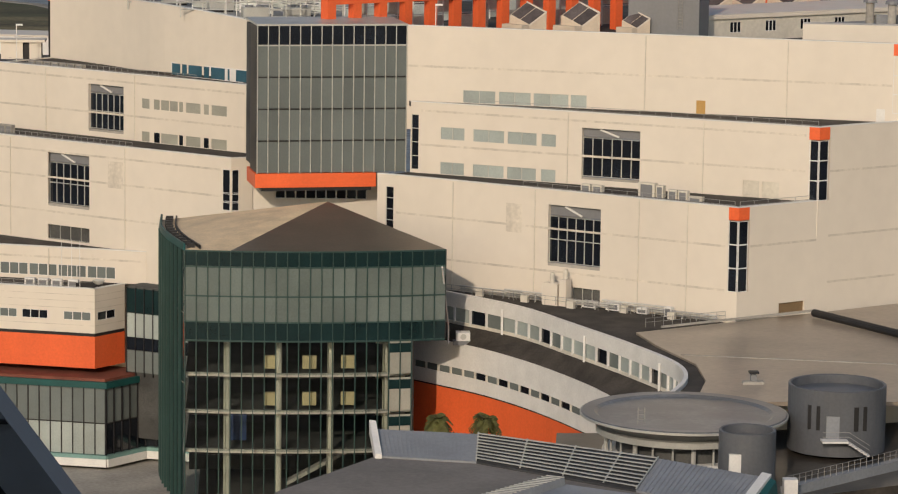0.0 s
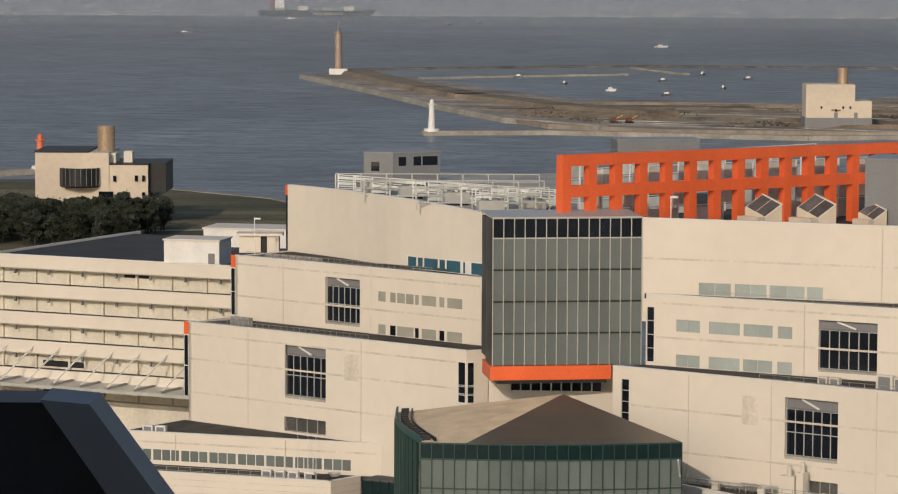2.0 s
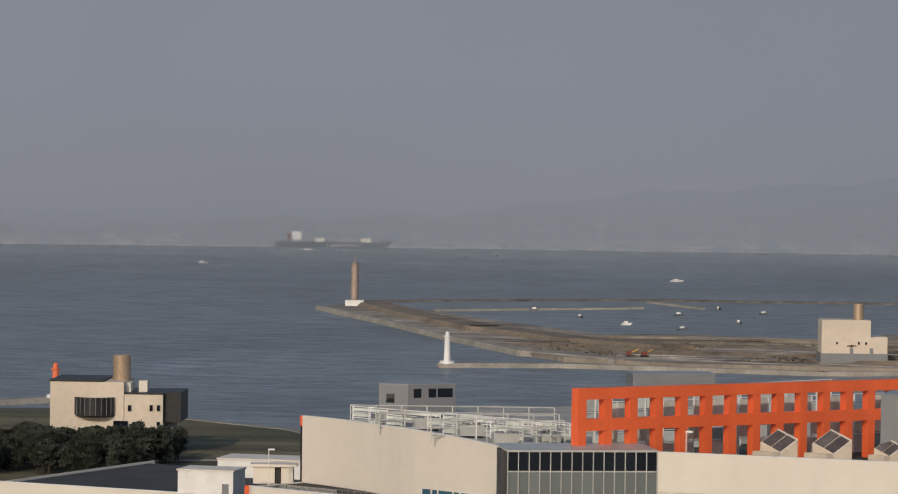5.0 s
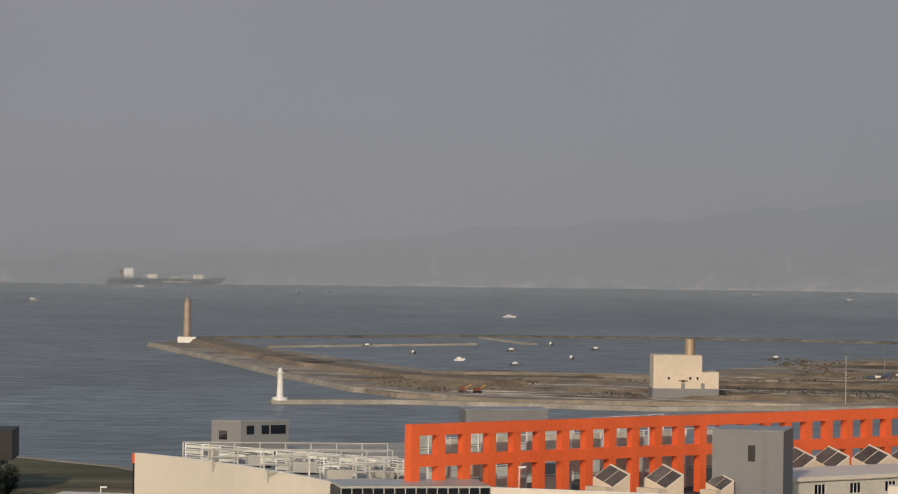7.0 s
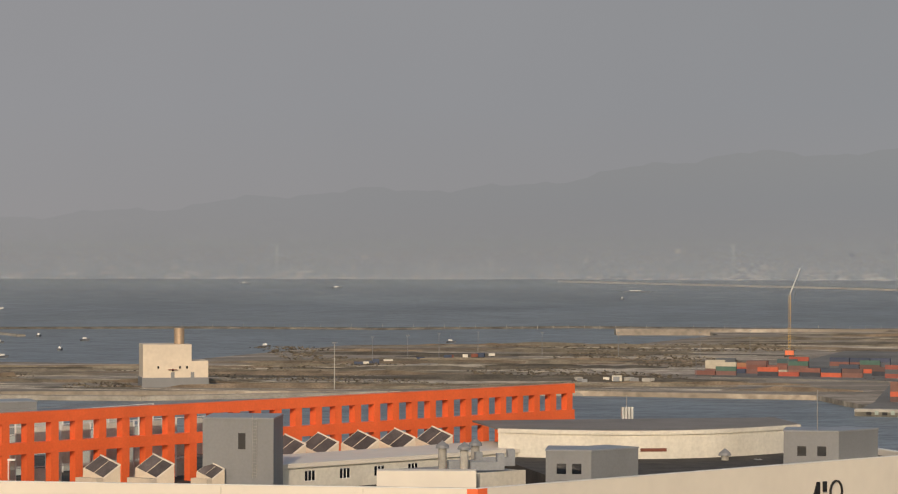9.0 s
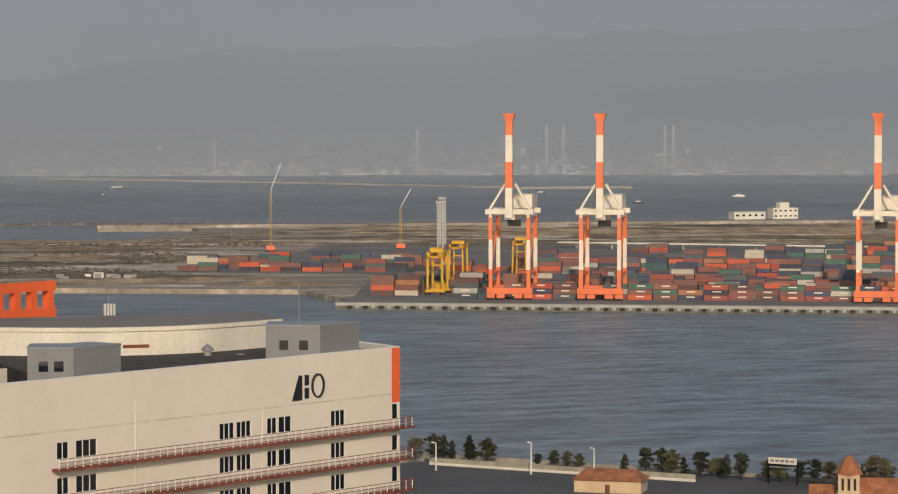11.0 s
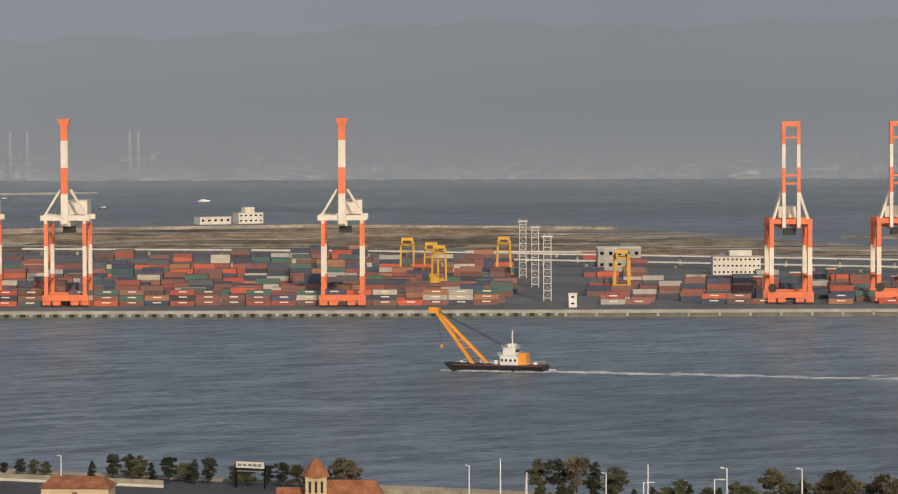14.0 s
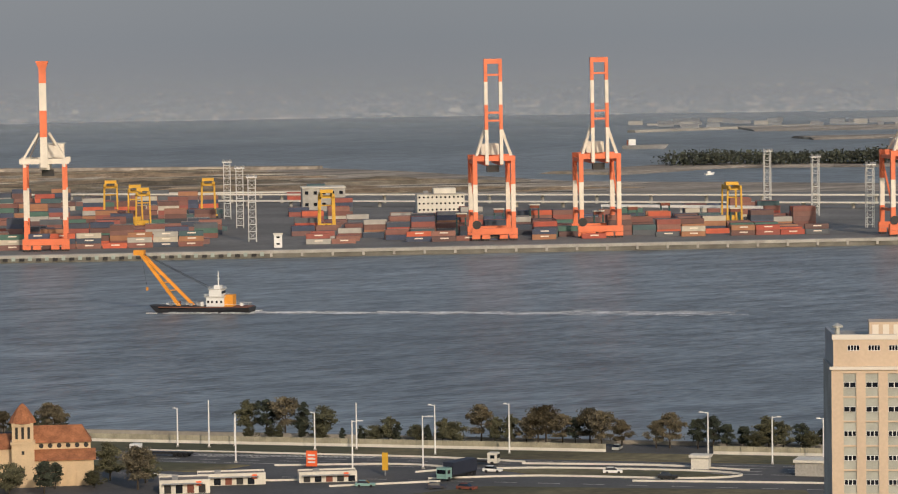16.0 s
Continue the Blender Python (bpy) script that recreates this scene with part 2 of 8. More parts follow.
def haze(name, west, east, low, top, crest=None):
    """Glowing distance, haze painted into its emission: the tone drifts from west to east and lifts towards the sea
    line.
    """
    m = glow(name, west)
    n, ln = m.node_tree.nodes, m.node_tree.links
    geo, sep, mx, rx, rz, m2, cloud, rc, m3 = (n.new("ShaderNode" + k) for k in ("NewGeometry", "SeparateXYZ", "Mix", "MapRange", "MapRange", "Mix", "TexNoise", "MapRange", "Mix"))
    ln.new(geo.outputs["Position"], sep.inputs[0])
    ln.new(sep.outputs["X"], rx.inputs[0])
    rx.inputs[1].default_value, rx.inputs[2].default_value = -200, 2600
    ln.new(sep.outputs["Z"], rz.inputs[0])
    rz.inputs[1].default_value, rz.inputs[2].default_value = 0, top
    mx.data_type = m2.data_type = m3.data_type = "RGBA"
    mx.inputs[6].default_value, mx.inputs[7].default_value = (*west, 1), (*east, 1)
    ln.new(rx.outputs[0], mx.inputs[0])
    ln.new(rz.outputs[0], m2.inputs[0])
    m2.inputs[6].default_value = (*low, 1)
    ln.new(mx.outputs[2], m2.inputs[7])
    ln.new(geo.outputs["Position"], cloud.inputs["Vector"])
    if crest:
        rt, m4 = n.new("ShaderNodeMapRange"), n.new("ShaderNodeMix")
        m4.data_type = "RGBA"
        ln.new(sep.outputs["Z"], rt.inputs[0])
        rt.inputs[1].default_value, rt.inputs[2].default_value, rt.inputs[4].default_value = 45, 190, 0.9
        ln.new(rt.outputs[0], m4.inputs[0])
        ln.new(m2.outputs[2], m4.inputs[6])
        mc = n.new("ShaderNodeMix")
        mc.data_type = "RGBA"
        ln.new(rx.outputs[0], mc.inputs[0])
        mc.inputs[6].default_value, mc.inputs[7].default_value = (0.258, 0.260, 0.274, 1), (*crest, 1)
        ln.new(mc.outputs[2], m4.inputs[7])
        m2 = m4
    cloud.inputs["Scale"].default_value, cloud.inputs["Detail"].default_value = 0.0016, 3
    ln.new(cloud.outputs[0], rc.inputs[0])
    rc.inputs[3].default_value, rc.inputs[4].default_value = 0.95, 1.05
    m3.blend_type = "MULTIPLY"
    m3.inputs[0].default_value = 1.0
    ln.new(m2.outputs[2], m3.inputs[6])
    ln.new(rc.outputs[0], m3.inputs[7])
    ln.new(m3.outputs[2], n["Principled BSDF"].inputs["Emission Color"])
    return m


SKYGLOW = haze("hazy_grey_sky", (0.266, 0.272, 0.298), (0.220, 0.237, 0.262), (0.254, 0.252, 0.264), 260)
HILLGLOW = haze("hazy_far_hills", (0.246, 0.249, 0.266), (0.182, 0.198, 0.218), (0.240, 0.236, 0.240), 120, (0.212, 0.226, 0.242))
sky_backdrop = tagged(arc_wall("backdrop_sky", 4850, lambda a: 1500, -1, SKYGLOW), "even grey hazy sky over the bay", "sky", kind="structure")


def ridge(a):
    """Height of the far hills by heading."""
    lift = float(np.interp(a, (-22, -6, 0, 4, 8, 12, 16, 22, 30, 58), (20, 30, 62, 98, 122, 142, 184, 206, 232, 228)))
    return lift + 4 * math.sin(a * 0.9) + 4 * math.sin(a * 2.7 + 1) + 2 * math.sin(a * 6.1) + 1.5 * math.sin(a * 13)


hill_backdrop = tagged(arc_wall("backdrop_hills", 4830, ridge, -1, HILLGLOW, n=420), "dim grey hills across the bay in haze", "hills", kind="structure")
random.seed(21)
# far town blocks glow, with haze mixed into their emission colours
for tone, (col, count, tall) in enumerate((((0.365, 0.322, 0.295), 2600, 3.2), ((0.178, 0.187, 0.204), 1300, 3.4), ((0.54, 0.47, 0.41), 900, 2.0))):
    bm = B()
    for k in range(count):
        deg = random.uniform(-12, 50)
        dense = 0.5 + 0.5 * noise.noise(Vector((deg * 0.55, 3.1, tone)))
        if random.random() > (0.25 + dense) * (0.45 if deg < 14 else 0.9):
            continue
        a = radians(deg)
        r = 4800 - 12 * tone
        x, y, w = r * math.sin(a), r * math.cos(a), random.uniform(1.5, 9) * (2.4 if random.random() < 0.12 else 1)
        z0 = min(14.0 if tone == 2 else 40.0, random.expovariate(1 / (4.5 + 0.35 * max(0.0, deg - 12))))
        h = random.uniform(1.2, tall) * (2.6 if random.random() < 0.04 else 1)
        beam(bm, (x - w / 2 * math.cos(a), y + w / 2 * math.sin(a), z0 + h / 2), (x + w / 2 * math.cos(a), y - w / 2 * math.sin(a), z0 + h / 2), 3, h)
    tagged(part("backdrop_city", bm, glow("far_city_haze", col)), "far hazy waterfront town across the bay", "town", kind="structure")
# a cluster of towers and an arched bridge, haze put into their glow
bm = B()
for k in range(16):
    a = radians(9.3 + 0.16 * k + random.uniform(-0.05, 0.05))
    h = random.uniform(12, 30) * (1 if k > 6 else 0.6)
    x, y = 4786 * math.sin(a), 4786 * math.cos(a)
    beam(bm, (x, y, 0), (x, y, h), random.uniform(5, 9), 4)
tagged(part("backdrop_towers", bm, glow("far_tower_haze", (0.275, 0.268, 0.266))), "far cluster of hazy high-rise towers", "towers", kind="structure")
bm = B()
for a0, wide, high in ((16.55, 0.33, 15), (41.9, 0.4, 17)):
    pts = []
    for k in range(15):
        u = k / 14
        a = radians(a0 + wide * (2 * u - 1))
        pts.append(Vector((4740 * math.sin(a), 4740 * math.cos(a), 5 + high * 4 * u * (1 - u))))
    for p, q in zip(pts, pts[1:]):
        beam(bm, p, q, 1.6)
    beam(bm, pts[0], pts[-1], 1.6)
    for p in pts[2:-2:2]:
        beam(bm, (p.x, p.y, 5), p, 0.6)
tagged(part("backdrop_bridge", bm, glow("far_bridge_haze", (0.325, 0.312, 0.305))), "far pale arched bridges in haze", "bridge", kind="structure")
# pylons glow in a haze tone as well
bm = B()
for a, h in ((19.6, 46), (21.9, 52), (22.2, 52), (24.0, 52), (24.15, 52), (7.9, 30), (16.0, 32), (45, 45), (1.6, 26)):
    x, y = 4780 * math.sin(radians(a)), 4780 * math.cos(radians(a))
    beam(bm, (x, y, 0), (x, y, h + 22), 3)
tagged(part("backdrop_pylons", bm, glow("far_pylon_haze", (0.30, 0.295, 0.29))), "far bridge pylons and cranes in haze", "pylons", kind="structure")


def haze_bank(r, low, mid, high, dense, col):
    """A half-clear diffuse sheet added to imitate sunlit sea haze, clear at its foot and top."""
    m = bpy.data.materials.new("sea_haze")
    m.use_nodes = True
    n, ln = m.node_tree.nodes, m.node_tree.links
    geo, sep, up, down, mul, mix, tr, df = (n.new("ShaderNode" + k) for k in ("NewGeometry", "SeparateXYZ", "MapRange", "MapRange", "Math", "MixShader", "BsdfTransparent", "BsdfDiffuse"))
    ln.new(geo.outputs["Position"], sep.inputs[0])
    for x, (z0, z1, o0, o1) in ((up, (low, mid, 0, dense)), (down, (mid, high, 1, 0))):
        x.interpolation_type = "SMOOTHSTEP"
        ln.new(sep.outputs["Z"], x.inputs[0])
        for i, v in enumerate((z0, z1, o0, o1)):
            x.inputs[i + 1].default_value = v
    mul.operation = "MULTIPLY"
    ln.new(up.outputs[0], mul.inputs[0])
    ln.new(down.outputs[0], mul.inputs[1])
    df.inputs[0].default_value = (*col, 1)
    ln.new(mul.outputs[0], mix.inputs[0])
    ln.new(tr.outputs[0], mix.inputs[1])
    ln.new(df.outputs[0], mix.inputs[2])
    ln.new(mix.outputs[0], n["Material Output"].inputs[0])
    tagged(arc_wall("backdrop_haze", r, lambda a: high, 0.5, m), "half-clear sheet standing in for sea haze before the far shore", "haze", kind="structure")


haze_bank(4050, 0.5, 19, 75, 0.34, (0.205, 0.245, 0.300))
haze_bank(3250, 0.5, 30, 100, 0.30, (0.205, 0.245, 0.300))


def land(name, pts, z, material, label, category="ground"):
    return tagged(part(name, prism(B(), pts, -1.5, z), material), label, category, kind="structure")
NEAR = mat("quarter_asphalt", (0.11, 0.107, 0.104), 0.85, vary=0.2, scale=0.05, fine=1.0)
for pts in ([(-400, -300), (760, -300), (760, 395), (-400, 395)], [(-400, 395), (-75, 395), (-75, 472), (-400, 472)],
            [(-7.5, 395), (760, 395), (760, 420), (512, 574), (459, 632), (397, 718), (348, 784), (296, 822), (200, 800), (160, 640), (160, 472), (-7.5, 472)],
            [(-400, 472), (160, 472), (160, 530), (40, 560), (-60, 1180), (-82, 1238), (-132, 1290), (-168, 1338), (-420, 1300)]):
    land("ground_near", pts, 4.0, NEAR, "asphalt ground of the harbour quarter")
land("sunken_plaza", [(-75, 395), (-7.5, 395), (-7.5, 472), (-75, 472)], 0.4, CONCRETE, "sunken pale plaza below the glazed hall")

# ---- terraced exhibition centre ----
def clear_glass():
    m = bpy.data.materials.new("clear_tinted_pane")
    m.use_nodes = True
    n, ln = m.node_tree.nodes, m.node_tree.links
    tr, gl, mx, fr = (n.new("ShaderNode" + k) for k in ("BsdfTransparent", "BsdfGlossy", "MixShader", "Fresnel"))
    tr.inputs[0].default_value = (0.84, 0.88, 0.87, 1)
    gl.inputs["Roughness"].default_value = 0.05
    fr.inputs[0].default_value = 1.5
    ln.new(fr.outputs[0], mx.inputs[0])
    ln.new(tr.outputs[0], mx.inputs[1])
    ln.new(gl.outputs[0], mx.inputs[2])
    ln.new(mx.outputs[0], n["Material Output"].inputs[0])
    return m


CLEAR = clear_glass()
RAIL = mat("galvanised_rail", (0.36, 0.36, 0.35), 0.45, metal=0.5, vary=0.1)
RAIL_PALE = mat("pale_grey_steel", (0.58, 0.58, 0.55), 0.5, vary=0.1)
SEAM = mat("cladding_seam", (0.70, 0.64, 0.545), 0.8, vary=0.14, scale=0.3, fine=2, streak=1)
TAUPE = mat("taupe_roof_membrane", (0.24, 0.215, 0.19), 0.8, vary=0.12, scale=0.12, fine=2)
RUST = mat("rust_red_paint", (0.22, 0.07, 0.045), 0.7, vary=0.2, scale=0.3)
# the gloom of rooms behind glass and in openings is put into INNER
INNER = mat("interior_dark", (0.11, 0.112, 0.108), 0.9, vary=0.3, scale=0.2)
PALE_STONE = mat("pale_column", (0.66, 0.63, 0.53), 0.7, vary=0.1, scale=0.3)
BLIND = mat("drawn_grey_blind", (0.36, 0.36, 0.31), 0.35, vary=0.1, scale=0.3, rand=0.15)
LAMPBOX = mat("cream_kiosk_panel", (0.62, 0.52, 0.30), 0.6, vary=0.1)


def window(face, s0, s1, z0, z1, parent, pane=GLASS_DARK, cols=2, rows=1, deep=0.25, bar=0.10, frame=MULLION, label=""):
    """A framed window set back in its opening, each pane a mesh of its own."""
    ds, dz = (s1 - s0) / cols, (z1 - z0) / rows
    panes = [(s0 + ds * i + bar / 2, s0 + ds * (i + 1) - bar / 2, z0 + dz * k + bar / 2, z0 + dz * (k + 1) - bar / 2) for i in range(cols) for k in range(rows)]
    w = part("window", face.wall(B(), z0, z1, panes, 0.12, s0, s1, -deep + 0.12), frame, parent, label)
    for i in range(cols):
        for k in range(rows):
            a, b = s0 + (s1 - s0) * i / cols, s0 + (s1 - s0) * (i + 1) / cols
            c, d = z0 + (z1 - z0) * k / rows, z0 + (z1 - z0) * (k + 1) / rows
            part("pane", face.slab(B(), a + bar / 2, b - bar / 2, c + bar / 2, d - bar / 2, -deep + 0.0, -deep + 0.04), pane, w)
    return w


def big_window(face, s0, s1, z0, z1, parent):
    h = z1 - z0
    zt, zb = z1 - 0.19 * h, z0 + 0.06 * h
    window(face, s0, s1, zb, zt, parent, GLASS_DARK, 6, 2, 0.55, 0.13, label="dark window bay with pale mullions")
    part("recess_panel", face.slab(B(), s0, s1, zt + 0.08, z1, -0.8, -0.55), GREY, parent)
    bm = B()
    beam(bm, face.at(s0 + (s1 - s0) * 0.3, z1 - 0.15, -0.35), face.at(s0 + (s1 - s0) * 0.62, zt + 0.3, -0.35), 0.22)
    part("brace", bm, WHITE, parent)
    part("window_sill", face.slab(B(), s0, s1, z0 - 0.02, zb - 0.08, -0.55, -0.1), CONCRETE, parent)


def wall_part(face, z0, z1, holes, parent, material=CREAM, thick=0.9, s0=0.0, s1=None, name="wall"):
    return part(name, face.wall(B(), z0, z1, holes, thick, s0, s1), material, parent)


def coping(face, z, parent, s0=0.0, s1=None, wide=0.7):
    part("coping", face.slab(B(), s0 - 0.05, (face.len if s1 is None else s1) + 0.05, z, z + 0.10, -wide, 0.05), WHITE, parent)


def seams(face, zs, parent, s0=0.0, s1=None, uprights=()):
    for z in zs:
        part("seam", face.slab(B(), s0, face.len if s1 is None else s1, z - 0.14, z + 0.14, 0.0, 0.012), SEAM, parent)
    for s, z0, z1 in uprights:
        part("downpipe", tube(B(), face.at(s, z0, 0.08), face.at(s, z1, 0.08), 0.07, n=6), CREAM_DIRTY, parent)


def railing(face, s0, s1, z, out, step=2.2, high=1.1, label="thin galvanised railing along a terrace edge"):
    """A light pipe railing along a wall line."""
    top = thing("railing", label, "railing", group="terrace railings")
    n = max(2, round((s1 - s0) / step))
    bm = B()
    for h in (high, high * 0.55):
        beam(bm, face.at(s0, z + h, out), face.at(s1, z + h, out), 0.05)
    part("rail", bm, RAIL, top)
    post = None
    for i in range(n + 1):
        p = face.at(s0 + (s1 - s0) * i / n, z, out)
        if post is None:
            post = part("post", beam(B(), (0, 0, 0), (0, 0, high), 0.06), RAIL, top)
            post.location = p
        else:
            share("post", post.data, top, p)
    return top


def corner_glass(f1, f2, z0, z1, red, parent, w1=1.4, w2=1.7):
    """A red-capped glazed corner of two walls."""
    for f, a, b in ((f1, f1.len - w1, f1.len), (f2, 0.0, w2)):
        part("corner_cap", f.slab(B(), a, b, z1 - red, z1 + 0.02, -0.3, 0.03), ORANGE, parent, "orange-red corner cap")
        window(f, a + 0.05, b - 0.12, z0, z1 - red - 0.12, parent, GLASS_DARK, 1, 3, 0.10, 0.14, WHITE)


A0, A1, A2 = (20.1, 433.1), (83.3, 410.3), (160.3, 458.2)
B0, B1 = (20.6, 430.3), (71.3, 402.8)
C0, C1 = (16.1, 427.5), (60.2, 396.0)
FA, FB, FC, FS = Face(A0, A1), Face(B0, B1), Face(C0, C1), Face(C1, A2)

# east wing: three stepped blocks that share one long side wall
east = thing("terraced_building", "cream panel-clad exhibition building stepping back in terraces", "building", group="exhibition centre")
holesA = [(8, 12.5, 53.9, 55.6), (13, 17.4, 53.9, 55.6), (17.8, 22.6, 53.9, 55.6), (22.9, 25.1, 53.9, 55.6)]
wall_part(FA, 50, 64, holesA, east)
for h in holesA:
    window(FA, *h, east, GLASS_PALE, 2 if h[1] - h[0] > 3 else 1, 1, 0.12, 0.09)
part("door", FA.slab(B(), 40.0, 41.2, 53.5, 55.6, -0.2, 0.06), mat("ochre_door", (0.55, 0.33, 0.10), 0.6), east, "ochre service door")
part("door", FA.slab(B(), 63.8, 64.9, 53.5, 55.5, -0.2, 0.06), WHITE, east, "white service door")
seams(FA, (58.6,), east, 0, FA.len - 1.5, [(33, 54, 63.8), (52, 54, 63.8)])
coping(FA, 64, east)
holesB = [(s0, s1, z0, z0 + 1.65) for z0 in (49.2, 44.5) for s0, s1 in ((4.5, 8), (9.3, 13.8), (14.3, 18.5), (19.2, 21.3))]
holesB += [(25, 33.2, 45.2, 52.0), (0.15, 1.2, 44.9, 52.3), (47.5, 49.7, 44.2, 46.6), (50.1, 52.4, 44.2, 46.6), (56.5, FB.len, 44.6, 53.8)]
wall_part(FB, 40, 54, holesB, east)
for h in holesB[:8]:
    window(FB, *h, east, GLASS_PALE, 2 if h[1] - h[0] > 3 else 1, 1, 0.12, 0.09)
big_window(FB, 25, 33.2, 45.2, 52.0, east)
window(FB, 0.15, 1.2, 44.9, 52.3, east, GLASS_DARK, 1, 4, 0.2)
for s0, s1 in ((47.5, 49.7), (50.1, 52.4)):
    shutter = part("roller_shutter", FB.slab(B(), s0, s1, 44.2, 46.6, -0.3, -0.2), CREAM_DIRTY, east, "closed ribbed roller shutter")
    for k in range(8):
        part("slat", FB.slab(B(), s0, s1, 44.22 + 0.3 * k, 44.46 + 0.3 * k, -0.2, -0.14), CREAM_DIRTY, shutter)
seams(FB, (48.3, 52.9), east, 1.5, FB.len - 1.8, [(23, 44, 53.8), (42, 44, 53.8)])
coping(FB, 54, east)
holesC = [(26.6, 34.4, 34.7, 42.7), (30.2, 34.5, 30.2, 32.2), (1.4, 2.6, 37.0, 43.0), (52.8, FC.len, 33.9, 44.4)]
wall_part(FC, 4, 44.6, holesC, east)
big_window(FC, 26.6, 34.4, 34.7, 42.7, east)
window(FC, 30.2, 34.5, 30.2, 32.2, east, INNER, 3, 1, 0.6)
window(FC, 1.4, 2.6, 37.0, 43.0, east, GLASS_DARK, 1, 4, 0.2)
part("blind_panel", FC.slab(B(), 20.2, 22.6, 38.6, 42.4, 0, 0.02), SEAM, east)
seams(FC, (39.6, 34.0), east, 3, FC.len - 1.8, [(12, 30, 44.4), (24.6, 30, 44.4), (40, 30, 44.4), (47, 30, 44.4)])
coping(FC, 44.6, east)
# the side wall, rising block by block
holesS1 = [(0, 1.8, 33.9, 44.4), (7.0, 11.3, 30.3, 31.9)]
wall_part(FS, 4, 44.6, holesS1, east, s0=0, s1=13.06)
wall_part(FS, 4, 54, [(13.06, 14.9, 44.6, 53.8)], east, s0=13.06, s1=27.2)
LEVELS = (53.2, 48.45, 43.7, 38.95)
holesS3 = [(s0, s1, z, z + 2.3) for z in LEVELS for s0, s1 in ((45.0, 47.2), (48.6, 52.6), (77.3, 80.4), (80.9, 84.0), (87.5, 89.6), (90.0, 92.8), (101.7, 104.9))]
holesS3 += [(116.0, 117.4, z, z + 2.3) for z in LEVELS] + [(27.2, 29.2, 55.0, 62.6)]
wall_part(FS, 4, 64, holesS3, east, s0=27.2, s1=117.8)
part("louvre", FS.slab(B(), 7.0, 11.3, 30.3, 31.9, -0.6, -0.3), mat("brown_louvre", (0.25, 0.17, 0.09), 0.7), east)
for h in holesS3[:-1]:
    window(FS, *h, east, GLASS_DARK, 3 if h[1] - h[0] > 3 else 2 if h[1] - h[0] > 1.5 else 1, 1, 0.2, 0.12, WHITE)
corner_glass(FC, FS, 33.9, 44.6, 1.6, east)
fsb = Face(FS.at(13.06, 0)[:2], A2)
fsa = Face(A1, A2)
corner_glass(FB, fsb, 44.6, 54, 1.6, east)
corner_glass(FA, fsa, 55.0, 64, 1.5, east)
part("corner_cap", FS.slab(B(), 115.9, 117.85, 55.7, 63.9, -0.3, 0.05), ORANGE, east, "tall orange-red corner panel")
coping(FS, 44.6, east, 0, 13.0)
coping(FS, 54, east, 13.06, 27.1)
coping(FS, 64, east, 27.2, 117.8)
seams(FS, (39.6,), east, 2, 13.0)
seams(FS, (48.3, 40.0, 34), east, 15, 27.1)
seams(FS, (57.0,), east, 30, 115.8, [(105.6, 48, 57), (86.4, 44, 57), (60, 44, 60)])
end = Face(A2, (150, 520))
wall_part(end, 4, 64, [], east)
coping(end, 64, east)
part("roof", prism(B(), [(20.5, 433.4), (83.1, 411.0), (159.6, 458.4), (149.5, 520), (20.5, 520)], 59.8, 60.8), DARK_ROOF, east, "dark gravel flat roof")
part("roof", prism(B(), [(20.9, 430.7), (70.9, 403.5), (83.0, 410.6), (20.5, 432.9)], 53.2, 53.85), DARK_ROOF, east)
part("roof", prism(B(), [(16.7, 427.6), (60.1, 396.7), (71.2, 403.1), (20.5, 430.4)], 43.8, 44.45), DARK_ROOF, east)
# balconies round the far end of the side wall
for z in LEVELS[:3]:
    zb = z - 1.5
    deck = part("balcony", FS.slab(B(), 44, 119.6, zb, zb + 0.35, 0.0, 1.5), RUST, east, "walkway balcony with rust-red edge and white rails")
    part("balcony_end", FS.slab(B(), 117.9, 119.6, zb, zb + 0.35, -14, 0.0), RUST, east)
    bm = B()
    for h in (0.7, 1.2, 1.7):
        beam(bm, FS.at(44, zb + h, 1.45), FS.at(119.55, zb + h, 1.45), 0.09)
        beam(bm, FS.at(119.55, zb + h, 1.45), FS.at(119.55, zb + h, -14), 0.09)
    part("rail", bm, RUST, deck)
    me = None
    for i in range(51):
        p = FS.at(44 + 1.5 * i, zb + 0.35, 1.45)
        if me is None:
            o = part("post", box(B(), -0.05, 0.05, -0.05, 0.05, 0, 1.35), WHITE, deck)
            o.location, me = p, o.data
        else:
            share("post", me, deck, p)
# plain sign shapes near the end of the side wall
sign = thing("wall_sign", "black metal sign shapes fixed to the cream wall", "sign", group="")
for quad in (((92.9, 57.6), (95.0, 57.6), (95.0, 61.2), (94.4, 61.2)), ((95.7, 57.8), (96.5, 57.8), (96.5, 59.3), (95.7, 59.3)), ((95.7, 59.7), (96.5, 59.7), (96.5, 61.2), (95.7, 61.2))):
    part("sign_shape", hexa(B(), [FS.at(s, z, o) for o in (0.22, 0.04) for s, z in quad]), BLACK, sign)
ring = [(98.6 + 1.3 * math.cos(a), 59.5 + 1.7 * math.sin(a)) for a in (radians(24 * k) for k in range(16))]
bm = B()
for p, q in zip(ring, ring[1:]):
    beam(bm, FS.at(*p, 0.13), FS.at(*q, 0.13), 0.18, 0.38, FS.n)
part("sign_shape", bm, BLACK, sign)
railing(FB, 8, 57, 53.5, -1.4)
